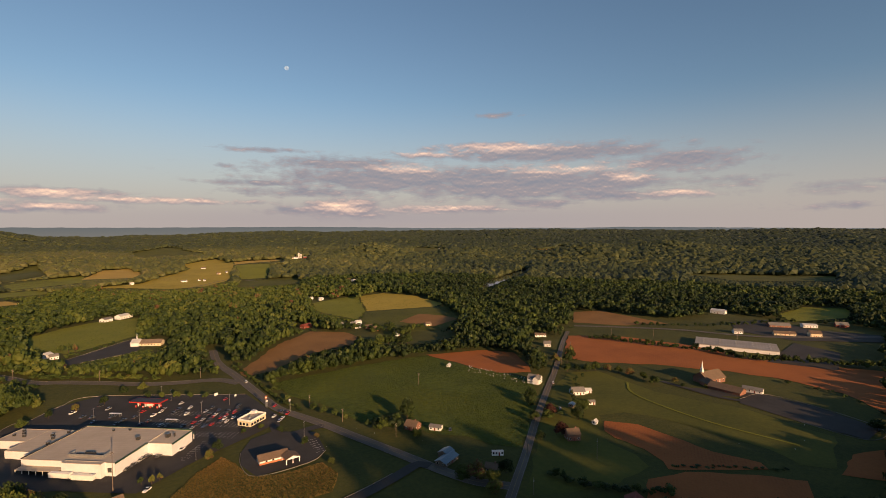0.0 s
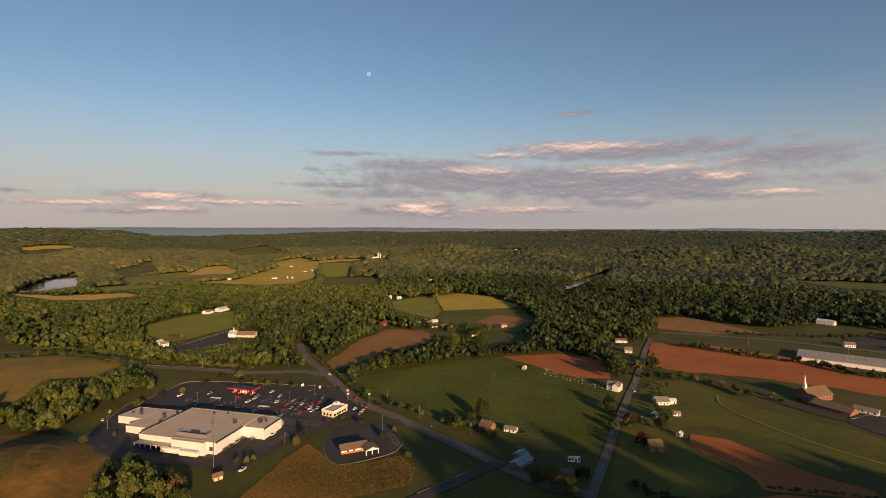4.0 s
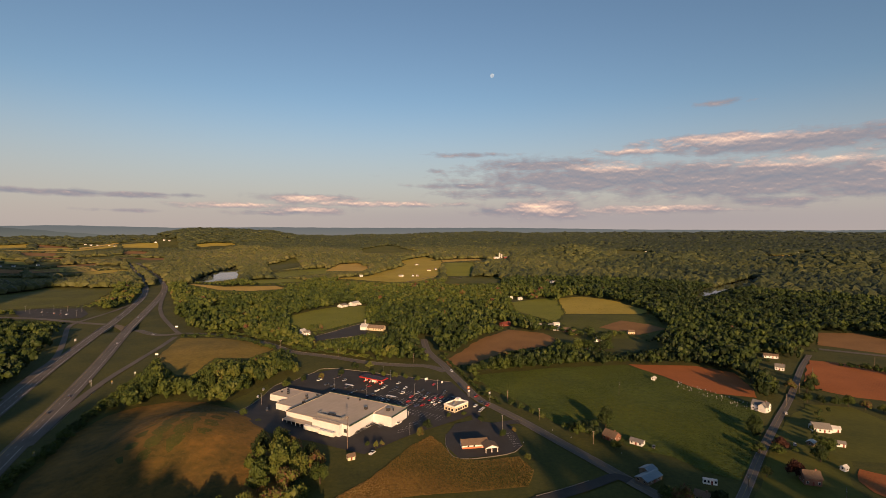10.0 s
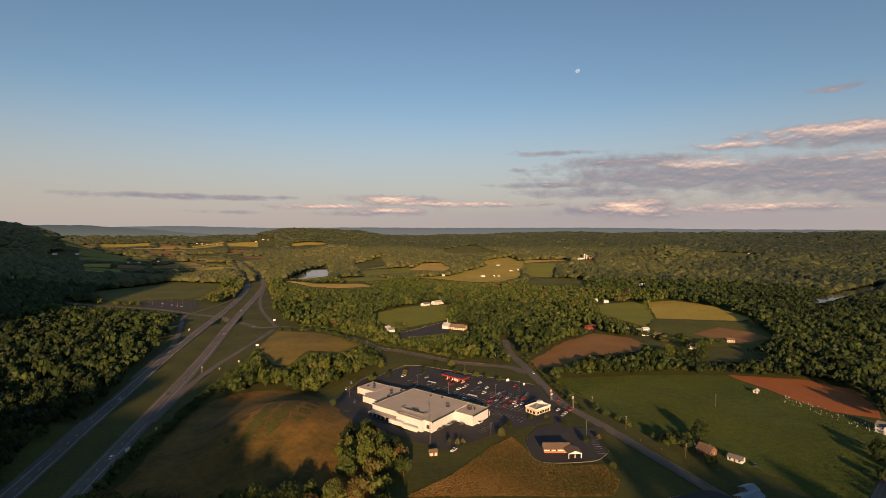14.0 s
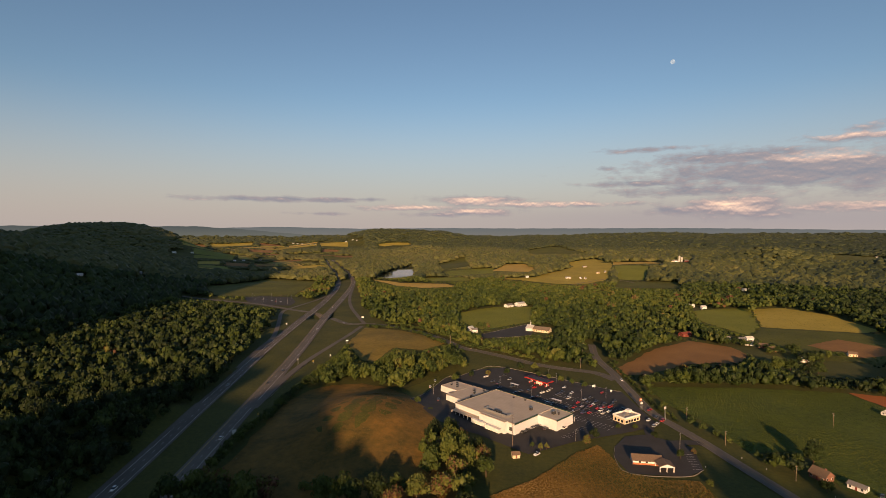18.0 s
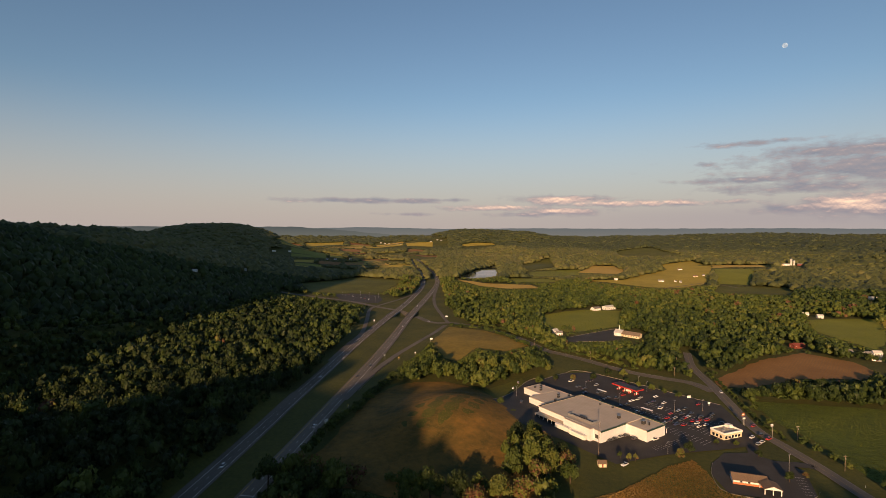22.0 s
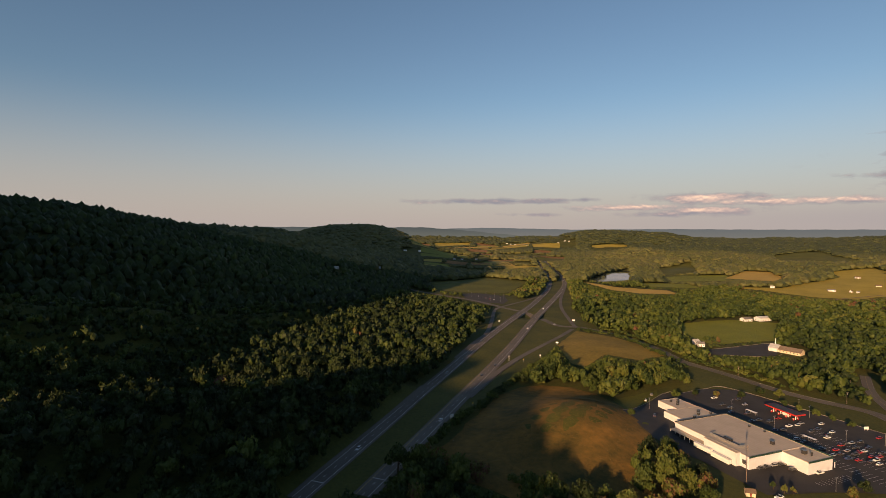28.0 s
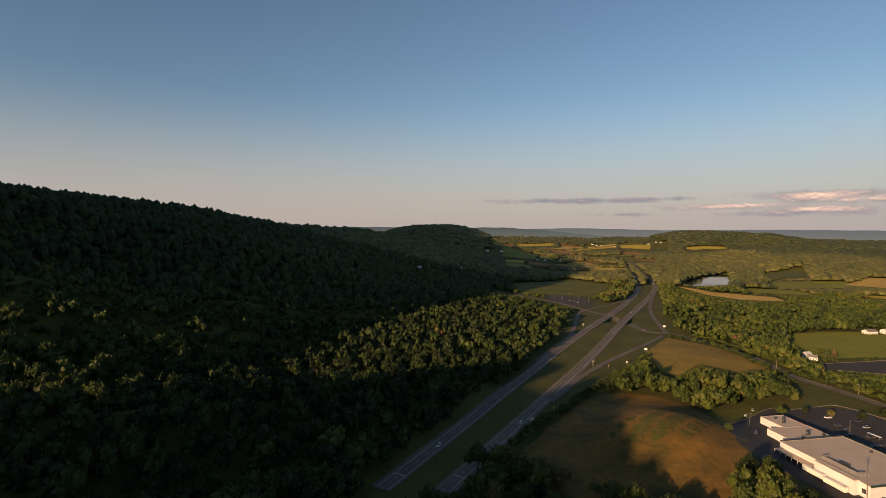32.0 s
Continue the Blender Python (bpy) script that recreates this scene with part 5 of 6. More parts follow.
    l.new(haze.outputs[0], a.inputs[2])
    l.new(mr.outputs[0], b.inputs[0])
    l.new(a.outputs[0], under.inputs[1])
    l.new(bank.outputs[0], under.inputs[2])
    l.new(under.outputs[0], b.inputs[1])
    l.new(em.outputs[0], b.inputs[2])
    l.new(b.outputs[0], n["Material Output"].inputs[0])
    return m


# bearing, height, half width, half height (degrees), amount of cover
CLOUDS = (
    (40.4, 8.3, 13.4, 1.07, 1.05), (34.7, 9.0, 6.1, 0.65, 0.9), (54.3, 6.9, 7.2, 1.32, 0.85), (58.9, 4.7, 5.0, 0.77, 0.55), (35.4, 12.5, 3.2, 0.35, 0.75),
    (8.9, 8.3, 5.3, 0.34, 0.7), (5.5, 6.5, 1.4, 0.29, 0.6), (17.5, 7.1, 8.3, 0.79, 0.95), (27.3, 8.2, 5.0, 0.44, 0.85), (23.8, 5.5, 14.6, 1.62, 1.1),
    (36.6, 5.0, 15.2, 1.9, 1.15), (46.5, 5.0, 7.4, 1.56, 1.0), (8.5, 4.8, 5.3, 0.42, 0.85), (15.0, 3.9, 9.0, 0.72, 0.8), (39.8, 2.8, 4.4, 0.66, 0.9),
    (48.2, 3.6, 11.0, 0.71, 0.85), (54.9, 3.6, 4.9, 0.46, 0.75), (17.8, 2.2, 4.7, 1.1, 1.3), (12.5, 1.9, 3.6, 0.5, 0.8), (28.3, 2.1, 10.1, 0.46, 0.95),
    (-8.7, 3.2, 5.2, 0.53, 1.1), (-8.8, 1.9, 4.6, 0.42, 1.1), (-1.0, 2.7, 12.7, 0.39, 0.8), (-11.3, 1.6, 5.8, 0.35, 0.7), (68.1, 3.7, 5.3, 0.7, 0.6),
    (67.4, 2.0, 7.1, 0.47, 0.5), (-30, 3.1, 10.8, 0.33, 0.85), (-23, 3.2, 4.8, 0.23, 0.7), (-16, 2.3, 7.2, 0.35, 0.85), (-26, 1.6, 3.6, 0.23, 0.6),)
SUNLIT = (
    (17.8, 2.4, 3.5, 0.88), (28.3, 2.3, 7.7, 0.39), (-8.7, 3.2, 3.8, 0.41), (-8.7, 2.0, 3.4, 0.31), (36.0, 9.0, 6.9, 0.49), (49.4, 5.5, 2.2, 0.48),
    (42.9, 6.5, 7.1, 0.49), (25.0, 6.7, 3.9, 0.5), (54.6, 3.7, 3.1, 0.3), (-1.5, 2.8, 9.4, 0.3), (27.3, 8.4, 3.9, 0.31), (-16, 2.4, 6, 0.3),)
sky_backdrop()
# blue ridges beyond the forest, one behind the other, glowing with painted haze
def far_ridge(name, reach, tone, foot, bearings, tops, wobble):
    """A ridge on the horizon, its haze painted as glow, paler towards its foot like valley mist."""
    m, n, l = nodes_of(name)
    b = n["Principled BSDF"]
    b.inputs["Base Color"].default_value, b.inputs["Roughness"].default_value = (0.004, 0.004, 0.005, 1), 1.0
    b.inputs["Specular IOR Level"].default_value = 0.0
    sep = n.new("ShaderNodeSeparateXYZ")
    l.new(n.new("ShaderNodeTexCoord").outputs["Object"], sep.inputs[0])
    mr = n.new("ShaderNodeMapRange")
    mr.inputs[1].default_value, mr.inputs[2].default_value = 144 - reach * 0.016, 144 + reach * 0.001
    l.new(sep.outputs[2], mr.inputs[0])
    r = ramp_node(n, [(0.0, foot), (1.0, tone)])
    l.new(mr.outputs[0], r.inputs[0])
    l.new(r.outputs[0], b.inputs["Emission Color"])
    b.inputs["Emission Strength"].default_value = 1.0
    az = np.arange(bearings[0], bearings[-1], 0.4)
    top = np.interp(az, bearings, tops) + wobble * (np.sin(az * 2.1) + 0.6 * np.sin(az * 5.3 + 1))
    ra = np.radians(az)
    V = np.concatenate([np.column_stack([reach * np.sin(ra), reach * np.cos(ra), 144 + reach * np.tan(np.radians(e))]) for e in (np.full(len(az), -3.0), top)])
    k = np.arange(len(az) - 1)
    T = np.concatenate([np.column_stack([k, k + 1, k + 1 + len(az)]), np.column_stack([k, k + 1 + len(az), k + len(az)])])
    tagged(new("distant_ridge", mesh_np("distant_ridge", V, T, m)), "glowing backdrop of blue-grey ridges with painted haze on the far horizon", "hills", kind="structure")


far_ridge("far_ridge_haze", 4945, (0.086, 0.096, 0.102), (0.118, 0.117, 0.110), [-60, -42, -37, -31, -27, -22, -12, -4, 4, 13, 20, 26, 45, 49, 56, 75], [-0.5, -0.3, -0.05, 0.1, 0.02, -0.08, 0.02, 0.0, 0.04, 0.1, 0.06, -0.02, 0.0, 0.1, 0.05, -0.1], 0.012)
far_ridge("near_ridge_haze", 4925, (0.052, 0.062, 0.064), (0.088, 0.092, 0.082), [-60, -45, -42, -39, -37, -34, -31, -28, -24], [0.1, 0.12, 0.1, 0.14, 0.0, -0.2, -0.5, -0.75, -1.2], 0.02)
mm, mn, ml = nodes_of("moonlit_disc")
mn.remove(mn["Principled BSDF"])
me_ = mn.new("ShaderNodeEmission")
mr_ = ramp_node(mn, [(0.4, (0.26, 0.31, 0.37)), (0.62, (0.46, 0.49, 0.52))])
ml.new(noise_node(mn, ml, 0.05, 2, 0.5, mn.new("ShaderNodeTexCoord").outputs["Object"]).outputs["Fac"], mr_.inputs[0])
ml.new(mr_.outputs[0], me_.inputs[0])
ml.new(me_.outputs[0], mn["Material Output"].inputs[0])
bm = bmesh.new()
bmesh.ops.create_icosphere(bm, subdivisions=3, radius=19)
moon = link_mesh("moon", bm, mm)
moon.location = (4890 * math.sin(radians(12.0)) * math.cos(radians(16.78)), 4890 * math.cos(radians(12.0)) * math.cos(radians(16.75)), 144 + 4890 * math.sin(radians(16.75)))
tagged(moon, "pale nearly full moon in the evening sky", "moon", kind="structure")


# ---- single trees: trunk, limbs and crown ----
def trunk_mesh(g):
    bm = bmesh.new()

    def limb(p, q, r0, r1):
        a, b = Vector(p), Vector(q)
        rot = (b - a).to_track_quat("Z", "Y").to_matrix()
        rings = [[bm.verts.new(c + rot @ Vector((math.cos(k * 1.0472) * r, math.sin(k * 1.0472) * r, 0))) for k in range(6)] for c, r in ((a, r0), (b, r1))]
        for k in range(6):
            bm.faces.new((rings[0][k], rings[0][(k + 1) % 6], rings[1][(k + 1) % 6], rings[1][k]))

    limb((0, 0, -0.06), (0.01, 0.01, 0.34), 0.032, 0.022)
    limb((0.01, 0.01, 0.34), (0.02, -0.01, 0.72), 0.022, 0.009)
    for k in range(5):
        a = k * 1.3 + g.uniform(0, 0.6)
        limb((0.01, 0.01, 0.26 + 0.07 * k), (0.24 * math.cos(a), 0.24 * math.sin(a), 0.46 + 0.08 * k), 0.013, 0.004)
    me = bpy.data.meshes.new("trunk")
    bm.to_mesh(me)
    bm.free()
    me.materials.append(M["bark"])
    return me


gt = random.Random(5)
TRUNKS = [trunk_mesh(gt) for _ in range(3)]
rng = np.random.default_rng(21)
CROWNS = []
for _ in range(7):
    v, t = crown_shape(rng, 11, 780, 0.078, 0.72)
    v = v.copy()
    v[:, 2] = 0.04 + 0.96 * v[:, 2] / 1.5
    me = mesh_np("crown", v, t, M["leaf_tree"])
    CROWNS.append(me)
RED_GREENS = [(0.0, (0.034, 0.014, 0.011)), (1.0, (0.055, 0.022, 0.016))]
M["leaf_red"] = foliage("purple_leaves", True, RED_GREENS)
CROWN_RED = CROWNS[0].copy()
CROWN_RED.materials.clear()
CROWN_RED.materials.append(M["leaf_red"])
rng = np.random.default_rng(5)
v, t = crown_shape(rng, 5, 260, 0.12, 0.8)
v[:, 2] = 0.12 + 0.88 * v[:, 2] / 1.5
v[:, :2] *= np.clip(1.25 - v[:, 2:3], 0.15, 1)
CROWN_CONE = mesh_np("crown", v, t, M["leaf_tree"])


def tree(x, y, high, rad, k, label="broadleaf tree with a full green crown", crown=None, name="tree", group=""):
    e = new(name)
    e.matrix_world = Matrix.LocRotScale((x, y, float(ground_z(x, y)) + 0.05), Euler((0, 0, k * 2.4)), (rad, rad, high))
    tagged(e, label, "tree", group)
    tr_ = new("trunk", TRUNKS[k % 3])
    tr_.parent = e
    tr_.scale = (high / rad, high / rad, 1)
    c = new("crown", crown or CROWNS[k % 7])
    c.parent = e
    return e


for k, i in enumerate(SOLO):
    edge = "beside the highway" if tx[i] < -150 else "in the woods behind the store" if tx[i] < 0 else "at the edge of the lawn"
    size = "tall" if high[i] > 15 else "low" if high[i] < 10 else "full-crowned"
    tree(float(tx[i]), float(ty[i]), float(high[i]), float(rad[i]) * 1.0, k, f"{size} broadleaf tree {edge}")
# lone trees: x, y, height, crown radius
LONE = ((-192, 214, 19, 8), (-181, 220, 20, 8.5), (-172, 228, 17, 7.5), (-165, 212, 21, 9), (-160, 232, 15, 7), (-151, 218, 22, 9), (-146, 232, 14, 7), (-112, 228, 20, 8), (-103, 236, 18, 8), (-88, 240, 17, 8), (-78, 236, 15, 7), (-80, 250, 12, 6.5), (-130, 242, 6, 4), (-122, 246, 7, 4.5), (-69, 250, 14, 7.5), (-57, 256, 13, 7), (159, 343, 15, 6.5), (149, 306, 8, 4), (154, 240, 12, 6), (146, 243, 10, 5), (160, 232, 9, 5), (154, 222, 9, 5), (173, 238, 9, 5), (348, 374, 9, 4.4), (358, 371, 8, 4), (367, 366, 9, 4.6), (375, 363, 10, 4.8), (382, 355, 9, 4.2), (388, 346, 8, 4), (390, 334, 9, 4.4), (392, 320, 8, 4.2),
        (389, 306, 9, 4.8), (249, 289, 8, 4.5), (220, 263, 7, 3.2), (238, 291, 9, 4), (263, 326, 12, 5.5), (255, 317, 9, 4.5), (268, 277, 11, 5), (142, 327, 7, 3), (30, 352, 8, 3.4), (24, 340, 7, 3.2),
        (-11, 325, 6, 2.4), (-6, 323, 7, 2.4), (-2, 325, 6, 2.2), (80, 331, 7, 3), (88, 299, 4, 2.6), (-88, 456, 8, 3.6), (-42, 486, 8, 3.5), (-12, 486, 7, 3), (-2, 481, 6, 2.6), (9, 475, 7, 3), (19, 470, 6, 2.8), (30, 464, 6, 2.8),
        (-30, 508, 8, 4), (435, 160, 9, 6), (496, 247, 4, 3), (-16, 511, 8, 4), (208, 548, 15, 7.5), (222, 556, 17, 8), (236, 560, 17, 8.5), (250, 556, 15, 7.5), (262, 562, 13, 7), (281, 286, 13, 6), (150, 532, 13, 6.5), (128, 528, 11, 6), (-75, 470, 7, 3.4), (-60, 478, 7, 3), (60, 375, 4, 2), (48, 372, 4, 2), (70, 360, 6, 2.6), (90, 340, 4, 2),
        (-66, 326, 15, 5.8), (-56, 317, 13, 5.4), (-46, 312, 12, 4.8), (-52, 300, 17, 6.4), (-62, 305, 19, 7), (-40, 298, 13, 5.4), (-74, 312, 17, 6.4), (-48, 286, 17, 6.6), (-60, 288, 20, 7.4), (-36, 282, 14, 5.6), (-72, 292, 19, 7), (-68, 276, 18, 7), (-52, 272, 17, 6.8), (-100, 366, 7, 3), (410, 300, 5, 3), (404, 288, 4, 2.6), (420, 276, 4, 2.4), (395, 420, 12, 5), (385, 408, 11, 5),
        (370, 398, 12, 5.5), (360, 405, 11, 5), (-95, 705, 12, 3.6), (-88, 700, 13, 3.6), (-103, 712, 10, 4))
for k, (x, y, h, r) in enumerate(LONE):
    size = "small round" if h < 7 else "leafy" if h < 11 else "large spreading"
    tree(x, y, h, r, k, f"{size} tree standing alone on open grass", CROWN_CONE if (x, y) in ((-95, 705), (-88, 700), (-11, 325), (-6, 323), (-2, 325)) else None, "lone_tree", "lone trees")
tree(238, 262, 10, 5.5, 1, "purple-leaved ornamental tree beside the brick house", CROWN_RED, "purple_tree")
tree(257, 296, 9, 5, 2, "purple-leaved ornamental tree on the lawn", CROWN_RED, "purple_tree")


# ---- crops, weeds and hedges ----
def tufts(name, label, poly, gap, size, high, tone, seed, material, quads=3, spread=0.15, swing=0.18):
    g = np.random.default_rng(seed)
    P = np.array(poly, float)
    lo, hi = P.min(0), P.max(0)
    X, Y = np.meshgrid(np.arange(lo[0], hi[0], gap), np.arange(lo[1], hi[1], gap))
    x, y = X.ravel() + g.uniform(-1.1, 1.1, X.size) * gap, Y.ravel() + g.uniform(-1.1, 1.1, X.size) * gap
    m = inside(x, y, poly) & (np.sin(x / 17 + 1) * np.sin(y / 23) + g.uniform(-1, 1, len(x)) > -0.75)
    x, y = x[m], y[m]
    n = len(x)
    z = ground_z(x, y) + 0.1
    V, T, C = [], [], []
    for q in range(quads):
        a, s, h = g.uniform(0, np.pi, n), size * g.uniform(0.6, 1.3, n), high * g.uniform(0.6, 1.4, n)
        dx, dy = np.cos(a) * s, np.sin(a) * s
        lx, ly = g.uniform(-0.5, 0.5, n) * s, g.uniform(-0.5, 0.5, n) * s
        V.append(np.stack([np.column_stack([x - dx, y - dy, z]), np.column_stack([x + dx, y + dy, z + h * 0.15]), np.column_stack([x + dx * 0.7 + lx, y + dy * 0.7 + ly, z + h]), np.column_stack([x - dx * 0.7 + lx, y - dy * 0.7 + ly, z + h * 0.8])], 1).reshape(-1, 3))
        b = (np.arange(n) * 4)[:, None] + q * 4 * n
        T += [b + [0, 1, 2], b + [0, 2, 3]]
        C.append(np.repeat(np.clip(tone + swing * np.sin(x / 31 + 2 * np.sin(y / 47)) * np.sin(y / 26) + g.normal(0, spread, n), 0, 1), 4))
    return tagged(new(name, mesh_np(name, np.concatenate(V), np.concatenate(T), material, np.concatenate(C))), label, "plants", kind="stuff")


M["weeds"] = foliage("dry_weeds", False, [(0.0, (0.040, 0.050, 0.012)), (0.4, (0.14, 0.090, 0.024)), (0.75, (0.22, 0.125, 0.036)), (1.0, (0.28, 0.185, 0.062))])
M["crop_leaf"] = foliage("crop_leaves", False, [(0.0, (0.020, 0.034, 0.004)), (0.45, (0.054, 0.074, 0.007)), (1.0, (0.118, 0.126, 0.019))])
tufts("crop_plants", "leafy green crop plants in loose rows", FIELDS["crop_field"][1], 1.2, 0.42, 0.45, 0.42, 1, M["crop_leaf"], 2, 0.13, 0.3)
tufts("dry_weeds", "dry golden weeds and grass tufts", FIELDS["scrub_field"][1], 0.95, 0.36, 0.55, 0.42, 2, M["weeds"], 3, 0.2, 0.5)
tufts("dry_weeds", "tawny grass tufts on the mound", FIELDS["mound_field"][1], 1.3, 0.3, 0.25, 0.36, 3, M["weeds"], 2, 0.07, 0.06)
tufts("dry_weeds", "tawny grass tufts on the pasture", FIELDS["rough_field"][1], 1.8, 0.4, 0.3, 0.52, 4, M["weeds"], 2, 0.06, 0.06)

# standing grass and grain on the farther fields
BLADES = {
    "meadow": ("meadow_grass", "standing grass of a bright meadow", [(0.0, (0.06, 0.085, 0.008)), (1.0, (0.15, 0.165, 0.018))]),
    "meadow2": ("pasture_grass", "standing grass of a green pasture", [(0.0, (0.035, 0.054, 0.007)), (1.0, (0.088, 0.105, 0.013))]),
    "gold": ("grain_stalks", "standing stalks of ripe grain", [(0.0, (0.17, 0.12, 0.025)), (1.0, (0.34, 0.23, 0.05))]),
    "gold2": ("hay_stubble", "yellow-green stubble of a cut hay field", [(0.0, (0.11, 0.095, 0.013)), (1.0, (0.23, 0.19, 0.03))])}
for kind_, (name_, label_, stops_) in BLADES.items():
    M["blades_" + kind_] = foliage(name_, False, stops_)
for seed_, (key, (mat, poly)) in enumerate(FIELDS.items()):
    if mat in BLADES and key not in ("grass_verge", "church_lawn") and math.hypot(*poly[0]) < 1500:
        area = abs(sum(p[0] * q[1] - q[0] * p[1] for p, q in zip(poly, poly[1:] + poly[:1]))) / 2
        gap = min(max((area / 2300) ** 0.5, 1.6), 14.0)
        tufts(BLADES[mat][0], BLADES[mat][1], poly, gap, 0.4 * gap, 0.32 + 0.045 * gap, 0.5, 40 + seed_, M["blades_" + mat], 2, 0.08)


def hedge(label, pts, step, rad, high, seed, tone=0.45):
    g = np.random.default_rng(seed)
    line = curve_points(pts, step)
    n = len(line)
    x, y = line[:, 0] + g.uniform(-1.5, 1.5, n), line[:, 1] + g.uniform(-1.5, 1.5, n)
    ob = plant("hedge", label, NEAR, x, y, rad * g.uniform(0.6, 1.3, n), high * g.uniform(0.6, 1.4, n), np.clip(tone + g.normal(0, 0.15, n), 0, 0.9), seed)
    ob["category"] = "hedge"
    return ob


s_ = side_of(LINES["R2"])
hedge("scrubby hedge between the road and the crop field", [tuple(p) for p in (LINES["R2"] - s_ * 9)[14:44:5]], 3.2, 2.2, 2.8, 11)
hedge("bushes along the far side of the red field", [(478, 470), (520, 390), (545, 350), (548, 310), (590, 270), (630, 225)], 4.0, 3.8, 7.5, 12, 0.3)
hedge("overgrown bank beside the lower lane", [(193, 222), (205, 200), (222, 186), (236, 176)], 3.0, 3.2, 4.5, 13, 0.3)
hedge("weeds along the edge of the ploughed field", [(264, 196), (290, 180), (308, 168), (318, 160)], 3.0, 1.6, 1.2, 14, 0.4)
hedge("bushes beside the highway ramp", [(-206, 292), (-208, 330), (-216, 380), (-222, 430), (-226, 480), (-232, 540)], 3.6, 3.8, 6.2, 15, 0.45)
hedge("garden trees between the houses of the hamlet", [(212, 688), (228, 690), (232, 672), (246, 690), (262, 682), (262, 660), (246, 646), (268, 634), (282, 622), (300, 640), (322, 640)], 6, 4.0, 6.5, 16, 0.45)
hedge("yard trees around the shops and the long warehouse", [(600, 500), (640, 470), (690, 440), (720, 430), (750, 420), (790, 415), (820, 400)], 9, 4.0, 7.0, 17, 0.25)
hedge("trees in front of the road to the interchange", [(-262, 684), (-236, 676), (-206, 660), (-180, 636), (-150, 606), (-124, 580), (-100, 556)], 7, 4.2, 6.0, 18, 0.4)
hedge("trees screening the commuter car park", [(-590, 770), (-560, 770), (-530, 765), (-505, 760), (-480, 752)], 8, 4.5, 7.5, 19, 0.4)
hedge("overgrown hedgerow along the back of the crop field", [(x * 1.025, y * 1.025) for x, y in FIELDS["crop_field"][1][:3]], 4.5, 4.2, 6.0, 20, 0.5)
hedge("tall shade trees around the houses of the hamlet", [(206, 676), (222, 676), (244, 668), (262, 650), (276, 650), (284, 606), (262, 600), (300, 624)], 8, 5.0, 9.5, 21, 0.4)
hedge("ornamental trees in the yards along the lane", [(262, 290), (280, 286), (290, 305), (300, 318), (318, 330), (330, 345), (346, 352)], 9, 2.6, 4.5, 22, 0.3)
s_ = side_of(LINES["R1"])
hedge("roadside trees along the north of the main road", [tuple(p) for p in (LINES["R1"] - s_ * 12)[-58:-9:5]], 5, 4.6, 5.5, 23, 0.5)


# ---- vehicles ----
def paint(name, c, metal=0.0):
    m, n, l = nodes_of(name)
    b = n["Principled BSDF"]
    b.inputs["Base Color"].default_value, b.inputs["Roughness"].default_value, b.inputs["Metallic"].default_value = (*c, 1), 0.3, metal
    b.inputs["Coat Weight"].default_value = 0.5
    return m


CAR_PAINT = {"white": paint("white_car_paint", (0.75, 0.75, 0.73)), "silver": paint("silver_car_paint", (0.45, 0.46, 0.47), 0.4), "red": paint("red_car_paint", (0.45, 0.02, 0.02)),
             "dark": paint("dark_grey_car_paint", (0.05, 0.055, 0.065)), "blue": paint("dark_blue_car_paint", (0.03, 0.05, 0.11))}
M["tail"] = paint("tail_lamp_red", (0.35, 0.01, 0.01))
M["lamp_lens"] = paint("headlamp_lens", (0.6, 0.6, 0.58))


def car_body(length, wide, low, mid, top, hood, boot):
    """A car's lower body with a sloped bonnet and boot."""
    bm = bmesh.new()
    prof = [(-length / 2, low), (-length / 2, mid * 0.8), (-length / 2 + boot * 0.2, mid), (length / 2 - hood * 0.25, mid * 0.96), (length / 2, mid * 0.72), (length / 2, low)]
    rows = [[bm.verts.new((x, s * wide / 2, z)) for x, z in prof] for s in (-1, 1)]
    n = len(prof)
    for k in range(n):
        bm.faces.new((rows[0][k], rows[1][k], rows[1][(k + 1) % n], rows[0][(k + 1) % n]))
    bm.faces.new(rows[0])
    bm.faces.new(rows[1][::-1])
    bmesh.ops.recalc_face_normals(bm, faces=bm.faces[:])
    bmesh.ops.bevel(bm, geom=bm.edges[:], offset=0.07, segments=2, affect="EDGES")
    return bm


def tapered(x0, x1, y, z0, z1, front, back, side):
    bm = bmesh.new()
    lo = [bm.verts.new(p) for p in ((x0, -y, z0), (x1, -y, z0), (x1, y, z0), (x0, y, z0))]
    up = [bm.verts.new(p) for p in ((x0 + back, -y + side, z1), (x1 - front, -y + side, z1), (x1 - front, y - side, z1), (x0 + back, y - side, z1))]
    bm.faces.new(up)
    for k in range(4):
        bm.faces.new((lo[k], lo[(k + 1) % 4], up[(k + 1) % 4], up[k]))
    return bm


